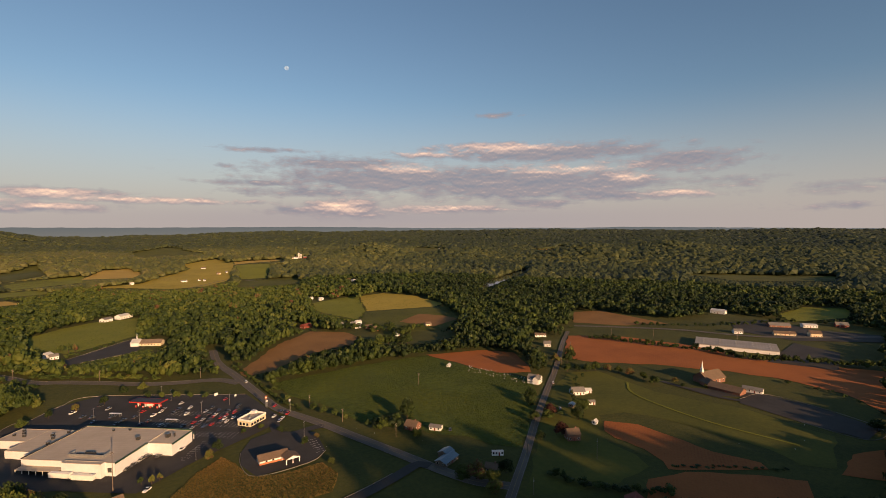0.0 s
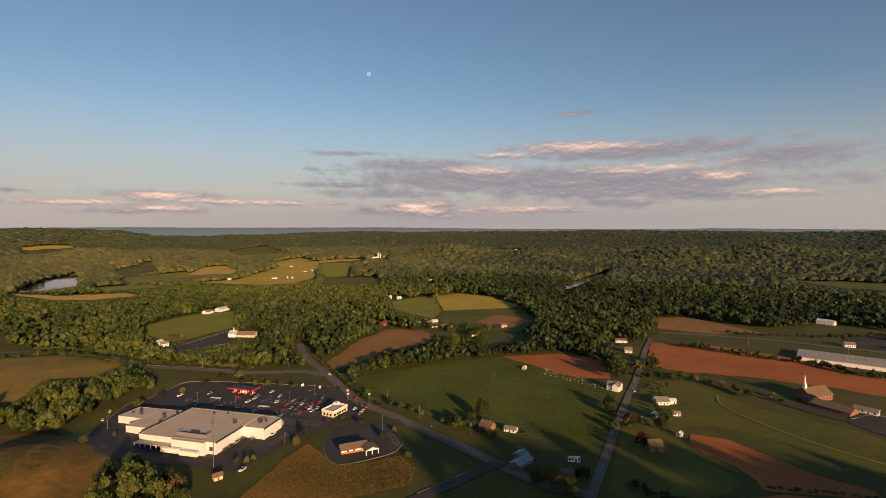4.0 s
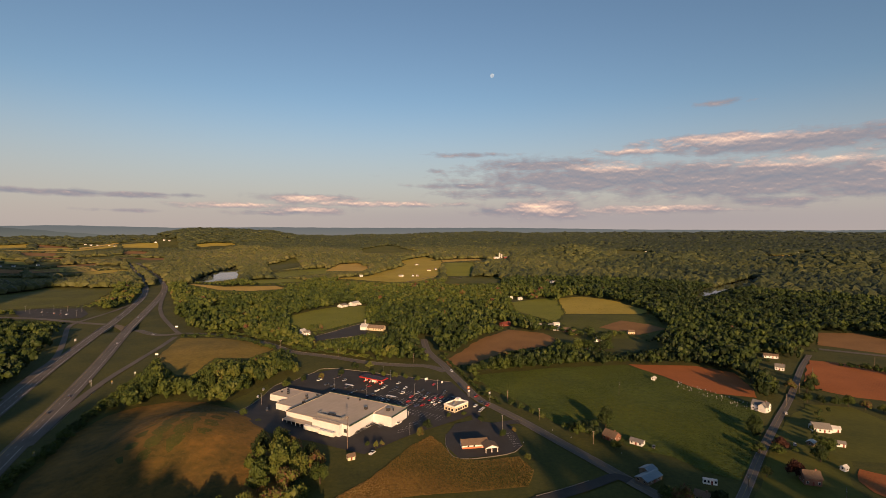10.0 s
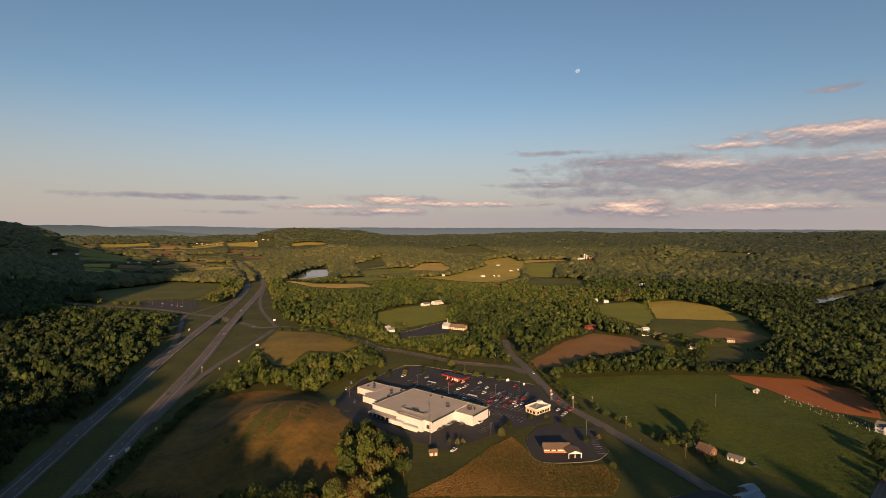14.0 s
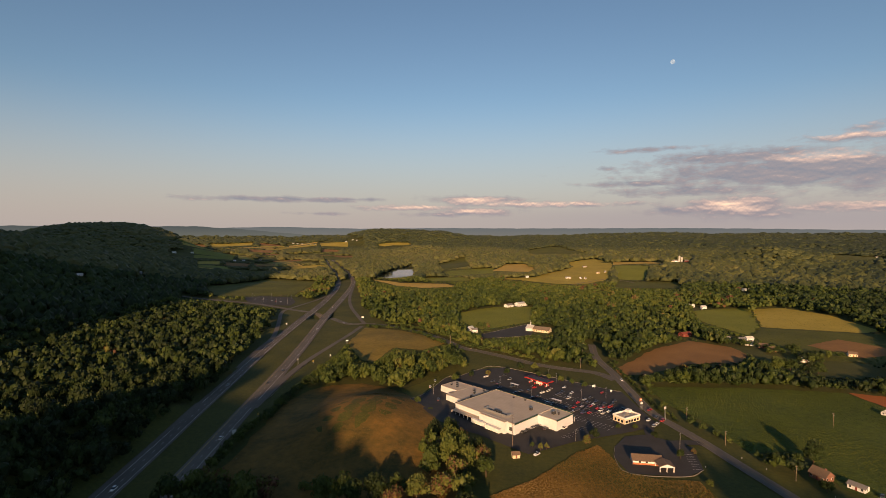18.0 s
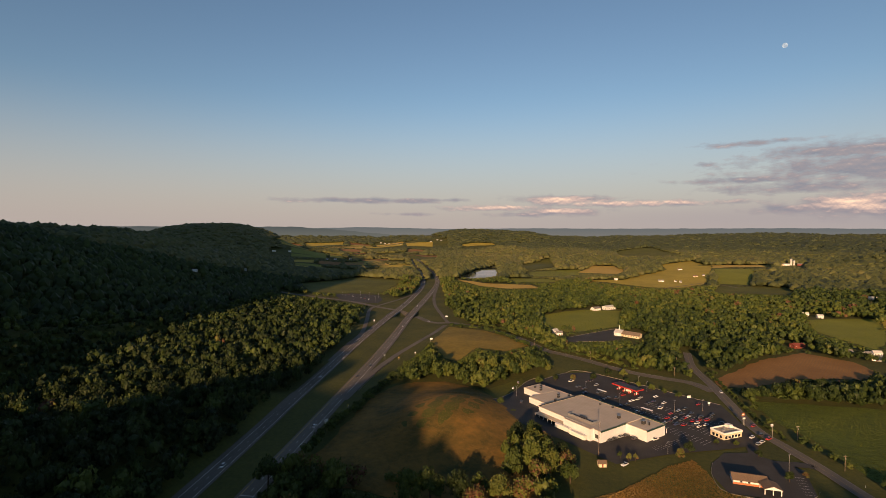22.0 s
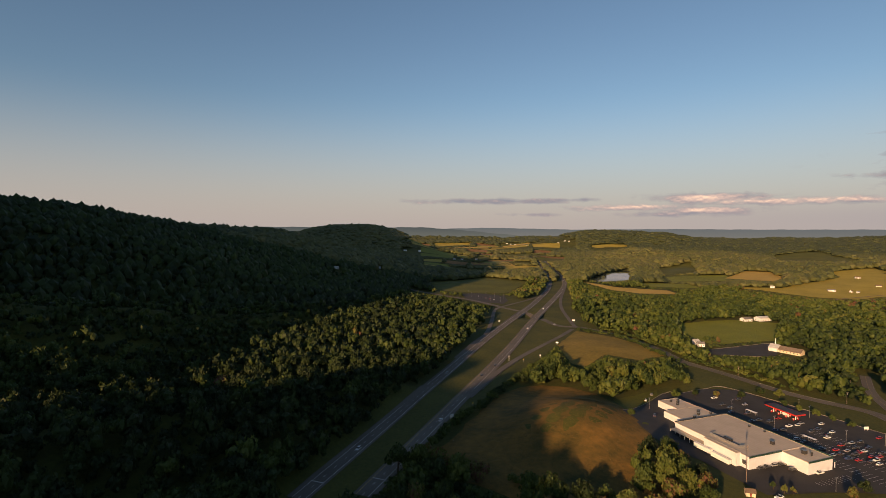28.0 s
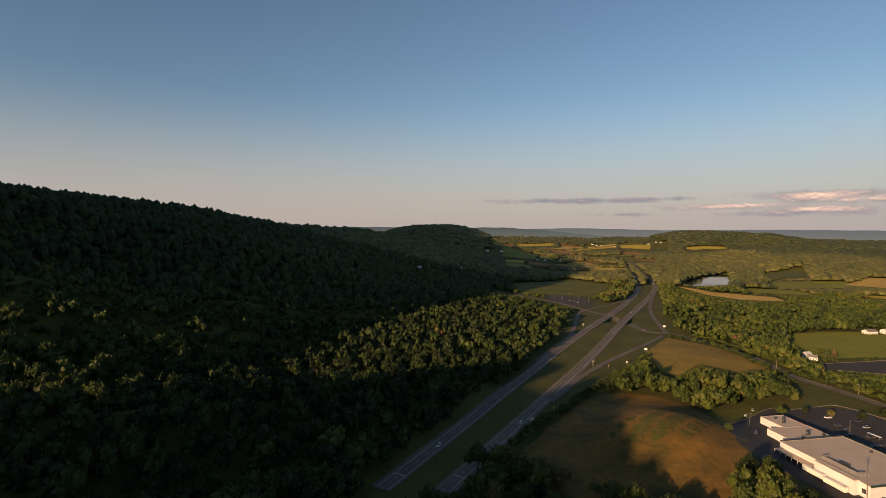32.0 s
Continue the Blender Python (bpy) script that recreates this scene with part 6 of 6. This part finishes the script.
def make_car(kind, colour):
    p = CAR_PAINT[colour]
    words = {"sedan": "saloon car", "suv": "estate car", "pickup": "pickup truck"}[kind]
    e = tagged(new({"sedan": "car", "suv": "estate_car", "pickup": "pickup_truck"}[kind]), f"{colour} {words} standing on asphalt", "car", "cars")
    L, W, hi = {"sedan": (4.7, 1.8, 0.85), "suv": (4.8, 1.9, 1.0), "pickup": (5.6, 1.95, 1.0)}[kind]
    part("body", car_body(L, W, 0.28, hi, 1.4, 1.2, 0.8), p, e)
    if kind == "sedan":
        x0, x1, top = -1.75, 1.15, 1.43
    elif kind == "suv":
        x0, x1, top = -2.25, 1.15, 1.72
    else:
        x0, x1, top = -0.55, 1.45, 1.78
    cab = part("glazing", tapered(x0, x1, W / 2 - 0.06, hi - 0.03, top - 0.05, 0.7, 0.35 if kind != "sedan" else 0.6, 0.16), M["glass"], e, "dark tinted windows")
    boxes("roof", [(x0 + 0.5, -W / 2 + 0.2, top - 0.08, x1 - 0.68, W / 2 - 0.2, top)], p, cab, "", 0.03)
    for x in (-L / 2 + 0.85, L / 2 - 0.9):
        for s in (-1, 1):
            w = rod("wheel", (x, s * (W / 2 - 0.2), 0.32), (x, s * (W / 2 + 0.02), 0.32), 0.32, 0.32, M["dark"], e, "black tyre", 12)
            rod("rim", (x, s * (W / 2 + 0.02), 0.32), (x, s * (W / 2 + 0.03), 0.32), 0.18, 0.18, M["steel"], w, "", 8)
    for s in (-1, 1):
        boxes("headlamp", [(L / 2 - 0.12, s * 0.6 - 0.18, 0.55, L / 2 + 0.015, s * 0.6 + 0.18, 0.68)], M["lamp_lens"], e)
        boxes("tail_lamp", [(-L / 2 - 0.015, s * 0.65 - 0.15, 0.6, -L / 2 + 0.1, s * 0.65 + 0.15, 0.75)], M["tail"], e, "red tail lamp")
    return e


CAR_KINDS = {}
gcar = random.Random(9)


def put_car(x, y, turn, colour, kind):
    m = pose(x, y, float(lift(x, y, 0.33)), 0, 0, turn)
    if (kind, colour) not in CAR_KINDS:
        e = CAR_KINDS[(kind, colour)] = make_car(kind, colour)
        e.matrix_world = m
        return e
    return copy_thing(CAR_KINDS[(kind, colour)], m)


# in the store's lot: x, y, colour
LOT = ((-61, 473, "white"), (-44, 481, "dark"), (-53, 459, "dark"), (-45, 444, "blue"), (-7, 438, "white"), (0, 450, "silver"), (-2, 444, "white"), (12, 457, "white"), (18, 443, "white"), (15, 429, "white"),
       (-2, 413, "silver"), (2, 411, "dark"), (12, 404, "dark"), (22, 419, "red"), (19, 408, "red"), (30, 398, "red"), (34, 417, "white"), (37, 409, "red"), (41, 412, "red"), (45, 404, "white"))
LOT += ((40, 399, "white"), (50, 422, "dark"), (33, 434, "dark"), (25, 411, "silver"), (25, 397, "blue"), (44, 450, "red"), (77, 415, "red"), (82, 393, "red"), (77, 386, "white"), (74, 381, "silver"), (-14, 451, "red"),
        (-19, 440, "dark"), (-10, 427, "dark"), (-15, 423, "blue"), (29, 408, "dark"), (30, 421, "dark"), (37, 426, "blue"), (43, 420, "dark"), (47, 415, "red"), (52, 429, "dark"))
LOT += ((17, 397, "silver"), (12, 396, "dark"), (-19, 349, "dark"), (-16, 353, "dark"), (-12.5, 358, "silver"), (-9, 362, "dark"), (-3, 358.5, "dark"), (-8, 316, "white"), (-90, 393, "dark"), (-106, 430, "white"), (-106, 449, "silver"), (10, 363, "white"),
        (175, 306, "dark"), (271, 300, "silver"), (310, 352, "white"), (-26, 438, "dark"), (-34, 449, "dark"), (-30, 432, "dark"), (6, 436, "dark"), (28, 428, "silver"), (36, 400, "dark"), (56, 412, "dark"), (-566, 895, "white"), (-552, 886, "dark"), (-538, 880, "silver"), (-524, 872, "red"), (-512, 868, "white"), (-590, 918, "dark"),
        (39, 405, "white"), (21, 402, "dark"), (31, 412, "red"), (16, 436, "dark"), (10, 444, "blue"), (-38, 470, "silver"), (-47, 455, "dark"), (72, 392, "white"), (79, 399, "dark"), (-14, 361, "dark"), (-6, 366, "silver"))
for x, y, colour in LOT:
    kind = gcar.choice(("sedan", "sedan", "suv", "pickup"))
    put_car(x, y, gcar.choice((56, 236)) + gcar.uniform(-3, 3) if x > -80 else 100, colour, kind)
# on the highway and roads: line, how far along, side, colour
for key, u, off, colour, kind in (("HL", 0.03, 1.8, "white", "suv"), ("HL", 0.12, 1.8, "silver", "sedan"), ("HR", 0.115, -1.8, "dark", "sedan"), ("HR", 0.135, 1.8, "dark", "suv"), ("HR", 0.24, 1.8, "white", "sedan"), ("HR", 0.33, -1.8, "white", "suv"),
                                  ("HL", 0.34, -1.8, "dark", "sedan"), ("HL", 0.47, 1.8, "white", "sedan"), ("HR", 0.47, 1.8, "silver", "sedan"), ("HR", 0.58, -1.8, "white", "pickup"), ("HL", 0.62, 1.8, "dark", "suv"), ("HR", 0.66, 1.8, "dark", "suv"),
                                  ("HR", 0.75, -1.8, "white", "suv"), ("R1", 0.55, 1.8, "silver", "sedan"), ("R2", 0.36, -1.6, "white", "sedan"), ("HR", 0.055, 1.8, "white", "suv"), ("HR", 0.82, 1.8, "dark", "suv"), ("HL", 0.8, -1.8, "white", "sedan")):
    line = LINES[key]
    i = int(u * (len(line) - 2))
    p, d, s = line[i], line[i + 1] - line[i], side_of(line)[i]
    q = p + s * off
    back = 180 if key == "HL" else 0
    put_car(float(q[0]), float(q[1]), math.degrees(math.atan2(d[1], d[0])) + back, colour, kind)


# ---- painted lines ----
def dashes(line, off, wide, long, gap, base, name, label, parent, level):
    """Broken line painted on a road."""
    seg = np.linalg.norm(np.diff(line, axis=0), axis=1)
    at = np.concatenate([[0], np.cumsum(seg)])
    s = side_of(line)
    V, T, n = [], [], 0
    d = 0.0
    while d + long < at[-1]:
        q = []
        for e in (d, d + long):
            p = np.array([np.interp(e, at, line[:, 0]), np.interp(e, at, line[:, 1])])
            w = np.array([np.interp(e, at, s[:, 0]), np.interp(e, at, s[:, 1])])
            q += [p + w * (off - wide / 2), p + w * (off + wide / 2)]
        q = np.array(q)
        V.append(np.column_stack([q, lift(q[:, 0], q[:, 1], base, level)]))
        T += [[n, n + 1, n + 3], [n, n + 3, n + 2]]
        n += 4
        d += long + gap
    ob = new(name, mesh_np(name, np.concatenate(V), np.array(T), M["line_white"], None))
    ob.parent = parent
    ob["label"] = label
    return ob


M["line_white"] = surface("worn_white_road_paint", (0.50, 0.49, 0.46), (0.72, 0.70, 0.66), 1.5, 0.2, 0.7)
M["line_yellow"] = surface("worn_yellow_road_paint", (0.42, 0.30, 0.08), (0.58, 0.42, 0.13), 1.5, 0.2, 0.7)
M["line_faint"] = surface("faded_road_paint", (0.16, 0.155, 0.145), (0.30, 0.29, 0.27), 1.5, 0.2, 0.7)
M["line_dull"] = surface("faded_yellow_paint", (0.20, 0.15, 0.06), (0.32, 0.25, 0.10), 1.5, 0.2, 0.7)
M["shoulder"] = surface("darker_shoulder_asphalt", (0.075, 0.068, 0.060), (0.115, 0.105, 0.092), 0.9, 0.05, 0.9)
for key in ("HR", "HL"):
    line, road = LINES[key], ROAD_OBS[key]
    base = 0.24 + 0.03 * (list(LINES).index(key) % 5)
    o = -1 if key == "HR" else 1
    dashes(line, 0.4 * o, 0.22, 3.0, 9.2, base + 0.05, "lane_dash", "broken white lane line", road, True)["kind"] = "stuff"
    ribbon("edge_line", line, 0.4 * o + 3.75, 0.4 * o + 3.97, M["line_white"], base + 0.05, road, "solid white edge line", True)
    ribbon("edge_line", line, 0.4 * o - 3.97, 0.4 * o - 3.75, M["line_yellow"] if key == "HR" else M["line_white"], base + 0.05, road, "solid edge line", True)
    ribbon("shoulder", line, 5.25 if key == "HR" else -6.9, 6.9 if key == "HR" else -5.25, M["shoulder"], base - 0.02, road, "dark paved shoulder", True)
    # bars across the lanes near the bend
    i = 3
    p, s = line[i], side_of(line)[i]
    d = np.array([-s[1], s[0]])
    bar = np.array([p + s * -4 - d * 0.25, p + s * 4 - d * 0.25, p + s * 4 + d * 0.25, p + s * -4 + d * 0.25])
    ob = new("road_bar", mesh_np("road_bar", np.column_stack([bar, lift(bar[:, 0], bar[:, 1], base + 0.05)]), np.array([[0, 1, 2], [0, 2, 3]]), M["line_white"]))
    ob.parent = road
for key in ("R1", "R2", "R3", "R5"):
    line, road = LINES[key], ROAD_OBS[key]
    base, w = 0.24 + 0.03 * (list(LINES).index(key) % 5), WIDTHS[key] / 2
    ribbon("centre_line", line, -0.1, 0.1, M["line_dull"], base + 0.05, road, "yellow centre line")
    for s in (-1, 1):
        ribbon("edge_line", line, s * (w - 0.4) - 0.06, s * (w - 0.4) + 0.06, M["line_faint"], base + 0.05, road, "white edge line")
# parking bays
ux, uy = np.array([0.559, 0.829]), np.array([-0.829, 0.559])


def bay_rows():
    V, T, n = [], [], 0
    org = np.array([-24.2, 343.1])
    for a in (60, 78, 96):
        for k in range(24):
            for lo in (-5.2, 0.2):
                b = -40 + k * 3.0
                q = np.array([org + ux * (a + lo) + uy * b, org + ux * (a + lo + 5.0) + uy * b, org + ux * (a + lo + 5.0) + uy * (b + 0.14), org + ux * (a + lo) + uy * (b + 0.14)])
                if not inside(q[:, 0], q[:, 1], FIELDS["store_lot"][1]).all():
                    continue
                V.append(np.column_stack([q, lift(q[:, 0], q[:, 1], 0.22)]))
                T += [[n, n + 1, n + 2], [n, n + 2, n + 3]]
                n += 4
    for k in range(10):
        q = np.array([org + ux * (22 + k * 2.9) + uy * -29, org + ux * (22 + k * 2.9) + uy * -23.5, org + ux * (22.14 + k * 2.9) + uy * -23.5, org + ux * (22.14 + k * 2.9) + uy * -29])
        V.append(np.column_stack([q, lift(q[:, 0], q[:, 1], 0.30)]))
        T += [[n, n + 1, n + 2], [n, n + 2, n + 3]]
        n += 4
    for k in range(8):
        a, b = np.array([84.0, 314 + k * 3.4]), np.array([89.0, 314.5 + k * 3.4])
        q = np.array([a, b, b + [0, 0.16], a + [0, 0.16]])
        if not inside(q[:, 0], q[:, 1], FIELDS["bank_lot"][1]).all():
            continue
        V.append(np.column_stack([q, lift(q[:, 0], q[:, 1], 0.26)]))
        T += [[n, n + 1, n + 2], [n, n + 2, n + 3]]
        n += 4
    ob = new("bay_lines", mesh_np("bay_lines", np.concatenate(V), np.array(T), M["line_white"]))
    return tagged(ob, "worn white parking bay lines", "road marking", kind="stuff")


bay_rows()


# ---- poles, lamps and signs ----
def utility_pole(x, y, h, turn=0.0, arms=1):
    e = thing("utility_pole", "weathered wooden utility pole with a crossarm", "pole", x, y, turn, "utility poles")
    rod("post", (0, 0, -0.5), (0, 0, h), 0.19, 0.13, M["wood"], e)
    for k in range(arms):
        a = boxes("crossarm", [(-1.2, -0.07, h - 0.7 - k, 1.2, 0.07, h - 0.52 - k)], M["wood"], e)
        for q in (-1.05, -0.5, 0.5, 1.05):
            rod("insulator", (q, 0, h - 0.52 - k), (q, 0, h - 0.32 - k), 0.06, 0.05, M["stone"], a, "", 6)
    rod("transformer", (0.32, 0, h - 2.4), (0.32, 0, h - 1.5), 0.22, 0.22, M["steel"], e, "grey transformer can")


for x, y, h, t, arms in ((201, 408.5, 11, 20, 1), (100.7, 401.3, 9.5, 30, 1), (114.4, 359.2, 9.5, 30, 1), (84.6, 482.4, 10, 30, 1), (138, 316, 9, 30, 1), (198, 249.6, 9, 45, 1), (232, 224.7, 13, 45, 2), (324.7, 369, 10, 45, 1), (357, 392, 11, 45, 1),
                         (407, 432, 12, 45, 1), (172, 212, 9, 45, 2), (513, 468, 10, 50, 1), (560, 440, 10, 50, 1), (636, 375, 11, 60, 1), (700, 345, 10, 60, 1), (-24, 324.5, 22, 56, 2), (36, 600, 10, 0, 1), (-52, 560, 10, 0, 1), (-120, 590, 10, 0, 1), (30, 528, 10, 0, 1)):
    utility_pole(x, y, h, t, arms)


def lot_lamp(x, y, h, turn):
    e = thing("lot_lamp", "tall twin-headed parking lot lamp", "lamp post", x, y, turn, "lot lamps")
    rod("foot", (0, 0, -0.3), (0, 0, 0.7), 0.3, 0.3, M["concrete"], e, "pale concrete foot", 10)
    rod("post", (0, 0, 0.7), (0, 0, h), 0.11, 0.08, M["steel"], e)
    for s in (-1, 1):
        boxes("lamp_head", [(s * 0.9 - 0.45, -0.2, h, s * 0.9 + 0.45, 0.2, h + 0.16)], M["steel"], e, "", 0.03)
    boxes("arm", [(-0.6, -0.05, h - 0.1, 0.6, 0.05, h)], M["steel"], e)


for x, y, h in ((-45, 448, 9.5), (-15.6, 424, 10.5), (-2, 484, 9), (46, 437, 9), (84.7, 396, 9.5), (25, 425, 9.5), (5, 470, 9), (83, 345, 10.5), (-98, 409, 9), (17, 343, 8), (-598, 905, 10), (-575, 880, 10), (-560, 915, 10), (-545, 862, 10), (-530, 900, 10), (-510, 850, 10), (-502, 890, 10), (-487, 850, 10)):
    lot_lamp(x, y, h, 56)


def tall_sign(x, y, h, w, hh, mat, label, turn=35):
    e = thing("roadside_sign", label, "sign", x, y, turn, "roadside signs")
    for s in (-w * 0.3, w * 0.3):
        rod("post", (s, 0, -0.4), (s, 0, h), 0.12, 0.1, M["steel"], e)
    boxes("panel", [(-w / 2, -0.16, h - hh, w / 2, 0.16, h)], mat, e, "", 0.04)
    boxes("face_bar", [(-w * 0.35, -0.19, h - hh * 0.65, w * 0.35, -0.165, h - hh * 0.4)], M["white_paint"], e, "pale lettering bar")


tall_sign(70.5, 417, 9, 2.4, 2.4, M["orange"], "tall restaurant sign with a rust-red panel")
tall_sign(70.9, 415.5, 6, 2.2, 1.2, M["white_paint"], "white sign board on twin posts")
tall_sign(85, 399, 9.5, 2.0, 1.8, M["white_paint"], "white lit sign on a tall post")
tall_sign(38, 462, 3.5, 3.2, 2.0, M["white_paint"], "low white sign beside the parking lot")
tall_sign(52, 452, 3.0, 2.0, 1.4, M["white_paint"], "small white sign beside the parking lot")
tall_sign(-211.9, 297.3, 5.0, 3.4, 3.4, M["white_paint"], "square pale highway sign seen from behind", 75)
tall_sign(-261, 475, 6.5, 2.6, 2.2, M["steel"], "grey-backed highway sign in the gore", 75)
tall_sign(-291, 735, 4.5, 3.6, 2.0, M["white_paint"], "broad highway sign beside the slip road", 20)
tall_sign(-245, 567, 4.0, 3.2, 1.6, M["white_paint"], "broad highway sign on two posts", 20)
tall_sign(-380, 660, 4.5, 2.6, 2.4, M["white_paint"], "pale highway sign by the carriageway", 75)
tall_sign(-217, 334, 3.0, 1.4, 1.4, M["yellow"], "yellow warning sign beside the ramp", 75)
tall_sign(-247, 482, 3.0, 1.2, 1.2, M["yellow"], "yellow warning sign beside the ramp", 75)
tall_sign(-238, 505, 3.5, 1.6, 1.8, M["white_paint"], "white sign beside the slip road", 60)


def marker_post(x, y):
    e = thing("marker_post", "short white marker post on the grass", "post", x, y, 0, "marker posts")
    rod("post", (0, 0, -0.3), (0, 0, 0.85), 0.07, 0.06, M["white_paint"], e)
    rod("cap", (0, 0, 0.85), (0, 0, 1.0), 0.09, 0.06, M["white_paint"], e, "white cap")


for x, y in ((118, 340), (127, 327), (150, 300), (92, 322), (372, 176), (402, 190), (352, 172), (330, 195), (-178, 236), (-190, 268)):
    marker_post(x, y)


# guard rail along the ramp
def guard_rail(line, off, label):
    s = side_of(line)
    p = line + s * off
    e = thing("guard_rail", label, "guard rail", float(p[0][0]), float(p[0][1]))
    ox, oy, oz = e.matrix_world.translation
    for i in range(0, len(p)):
        z = float(ground_z(*p[i])) - oz
        boxes("post", [(p[i][0] - ox - 0.08, p[i][1] - oy - 0.08, z - 0.3, p[i][0] - ox + 0.08, p[i][1] - oy + 0.08, z + 0.75)], M["wood"], e)
    V = []
    for q, w in zip(p, s):
        z = float(ground_z(*q)) - oz
        for d, h in ((0.1, 0.5), (0.16, 0.65), (0.1, 0.82)):
            V.append((q[0] - ox + w[0] * d, q[1] - oy + w[1] * d, z + h))
    n = len(p)
    T = []
    for i in range(n - 1):
        for k in (0, 1):
            a = i * 3 + k
            T += [[a, a + 1, a + 4], [a, a + 4, a + 3]]
    ob = new("rail", mesh_np("rail", np.array(V), np.array(T), M["steel"]))
    ob.parent = e


guard_rail(LINES["RAMP"][4:22], 4.2, "steel guard rail along the ramp")
guard_rail(LINES["HR"][0:14], 8.0, "steel guard rail along the highway verge")


# bridge parapets over the underpass
for key in ("HR", "HL"):
    line, s = LINES[key], side_of(LINES[key])
    i = int(np.argmin(np.hypot(line[:, 0] + 367, line[:, 1] - 746)))
    for o in (-6.2, 6.2):
        q = line[i - 4:i + 5] + s[i - 4:i + 5] * o
        V, T = [], []
        for k, p in enumerate(q):
            z = float(lift(p[0], p[1], 0.0, True))
            w = s[i - 4 + k] * 0.2
            V += [(p[0] - w[0], p[1] - w[1], z - 1.4), (p[0] - w[0], p[1] - w[1], z + 1.1), (p[0] + w[0], p[1] + w[1], z + 1.1), (p[0] + w[0], p[1] + w[1], z - 1.4)]
        for k in range(len(q) - 1):
            for c in range(4):
                a, b = k * 4 + c, k * 4 + (c + 1) % 4
                T += [[a, b, b + 4], [a, b + 4, a + 4]]
        ob = new("bridge_parapet", mesh_np("bridge_parapet", np.array(V), np.array(T), M["concrete"]))
        tagged(ob, "pale concrete bridge parapet over the underpass", "parapet", kind="structure")


# headstones beside the crop field
def headstone():
    e = tagged(new("headstone"), "small pale headstone on the grass", "headstone", "headstones")
    bm = bmesh.new()
    box(bm, -0.36, -0.1, 0.15, 0.36, 0.1, 0.95)
    bmesh.ops.bevel(bm, geom=[k for k in bm.edges if abs(k.verts[0].co.z - k.verts[1].co.z) < 0.01 and k.verts[0].co.z > 0.9], offset=0.08, segments=2, affect="EDGES")
    part("slab", bm, M["stone"], e)
    boxes("plinth", [(-0.48, -0.2, -0.2, 0.48, 0.2, 0.15)], M["stone"], e)
    return e


gh = random.Random(4)
first = None
for k in range(72):
    u, v = gh.uniform(0, 1), gh.uniform(-1, 1)
    x, y = 268 + 24 * u + v * 7, 432 - 62 * u + v * 7
    m = pose(x, y, float(ground_z(x, y)) + 0.15, 0, 0, 40 + gh.uniform(-6, 6))
    if first is None:
        first = headstone()
        first.matrix_world = m
    else:
        copy_thing(first, m)
house("garden_shed", "small white shed at the cemetery edge", "shed", 254, 446, 40, 4.4, 3.2, 2.3, 1.2, "white_wall", "metal_white", 1, 1, False)


# cart shelters in the lot
def cart_shelter(x, y):
    e = thing("cart_shelter", "long trolley shelter with a white curved roof", "shelter", x, y, 146, "trolley shelters")
    boxes("roof", [(-4.5, -1.1, 2.2, 4.5, 1.1, 2.4)], M["white_paint"], e, "white roof", 0.06)
    for a in (-4.2, 0, 4.2):
        for b in (-0.9, 0.9):
            boxes("post", [(a - 0.06, b - 0.06, -0.2, a + 0.06, b + 0.06, 2.2)], M["steel"], e)


cart_shelter(-32, 452)
cart_shelter(5, 418)


# ---- kerbs round the lots and at the junction ----
def kerb(points, label):
    """A low concrete edge with real height along a line."""
    line = curve_points(points, 4.0)
    s = side_of(line)
    V, T = [], []
    for p, w in zip(line, s * 0.11):
        z = float(lift(p[0], p[1], 0.0))
        V += [(p[0] - w[0], p[1] - w[1], z), (p[0] - w[0], p[1] - w[1], z + 0.36), (p[0] + w[0], p[1] + w[1], z + 0.36), (p[0] + w[0], p[1] + w[1], z)]
    for k in range(len(line) - 1):
        for c in range(3):
            a, b = k * 4 + c, k * 4 + c + 1
            T += [[a, b, b + 4], [a, b + 4, a + 4]]
    tagged(new("kerb", mesh_np("kerb", np.array(V), np.array(T), M["concrete"])), label, "kerb", kind="structure")


for key in ("bank_lot", "store_lot", "church_lot", "chapel_lot"):
    poly = FIELDS[key][1]
    kerb(poly[:6] if key == "store_lot" else poly[3:] if key == "bank_lot" else poly[:-1], "pale concrete kerb along the edge of the parking lot")
k_ = LINES["R4"] - side_of(LINES["R4"]) * 4.4
kerb([tuple(p) for p in k_[2:-4:3]], "pale concrete kerb along the side road")
k_ = LINES["R1"] - side_of(LINES["R1"]) * 5.0
kerb([tuple(p) for p in k_[-40:-4:4]], "pale concrete kerb along the main road")
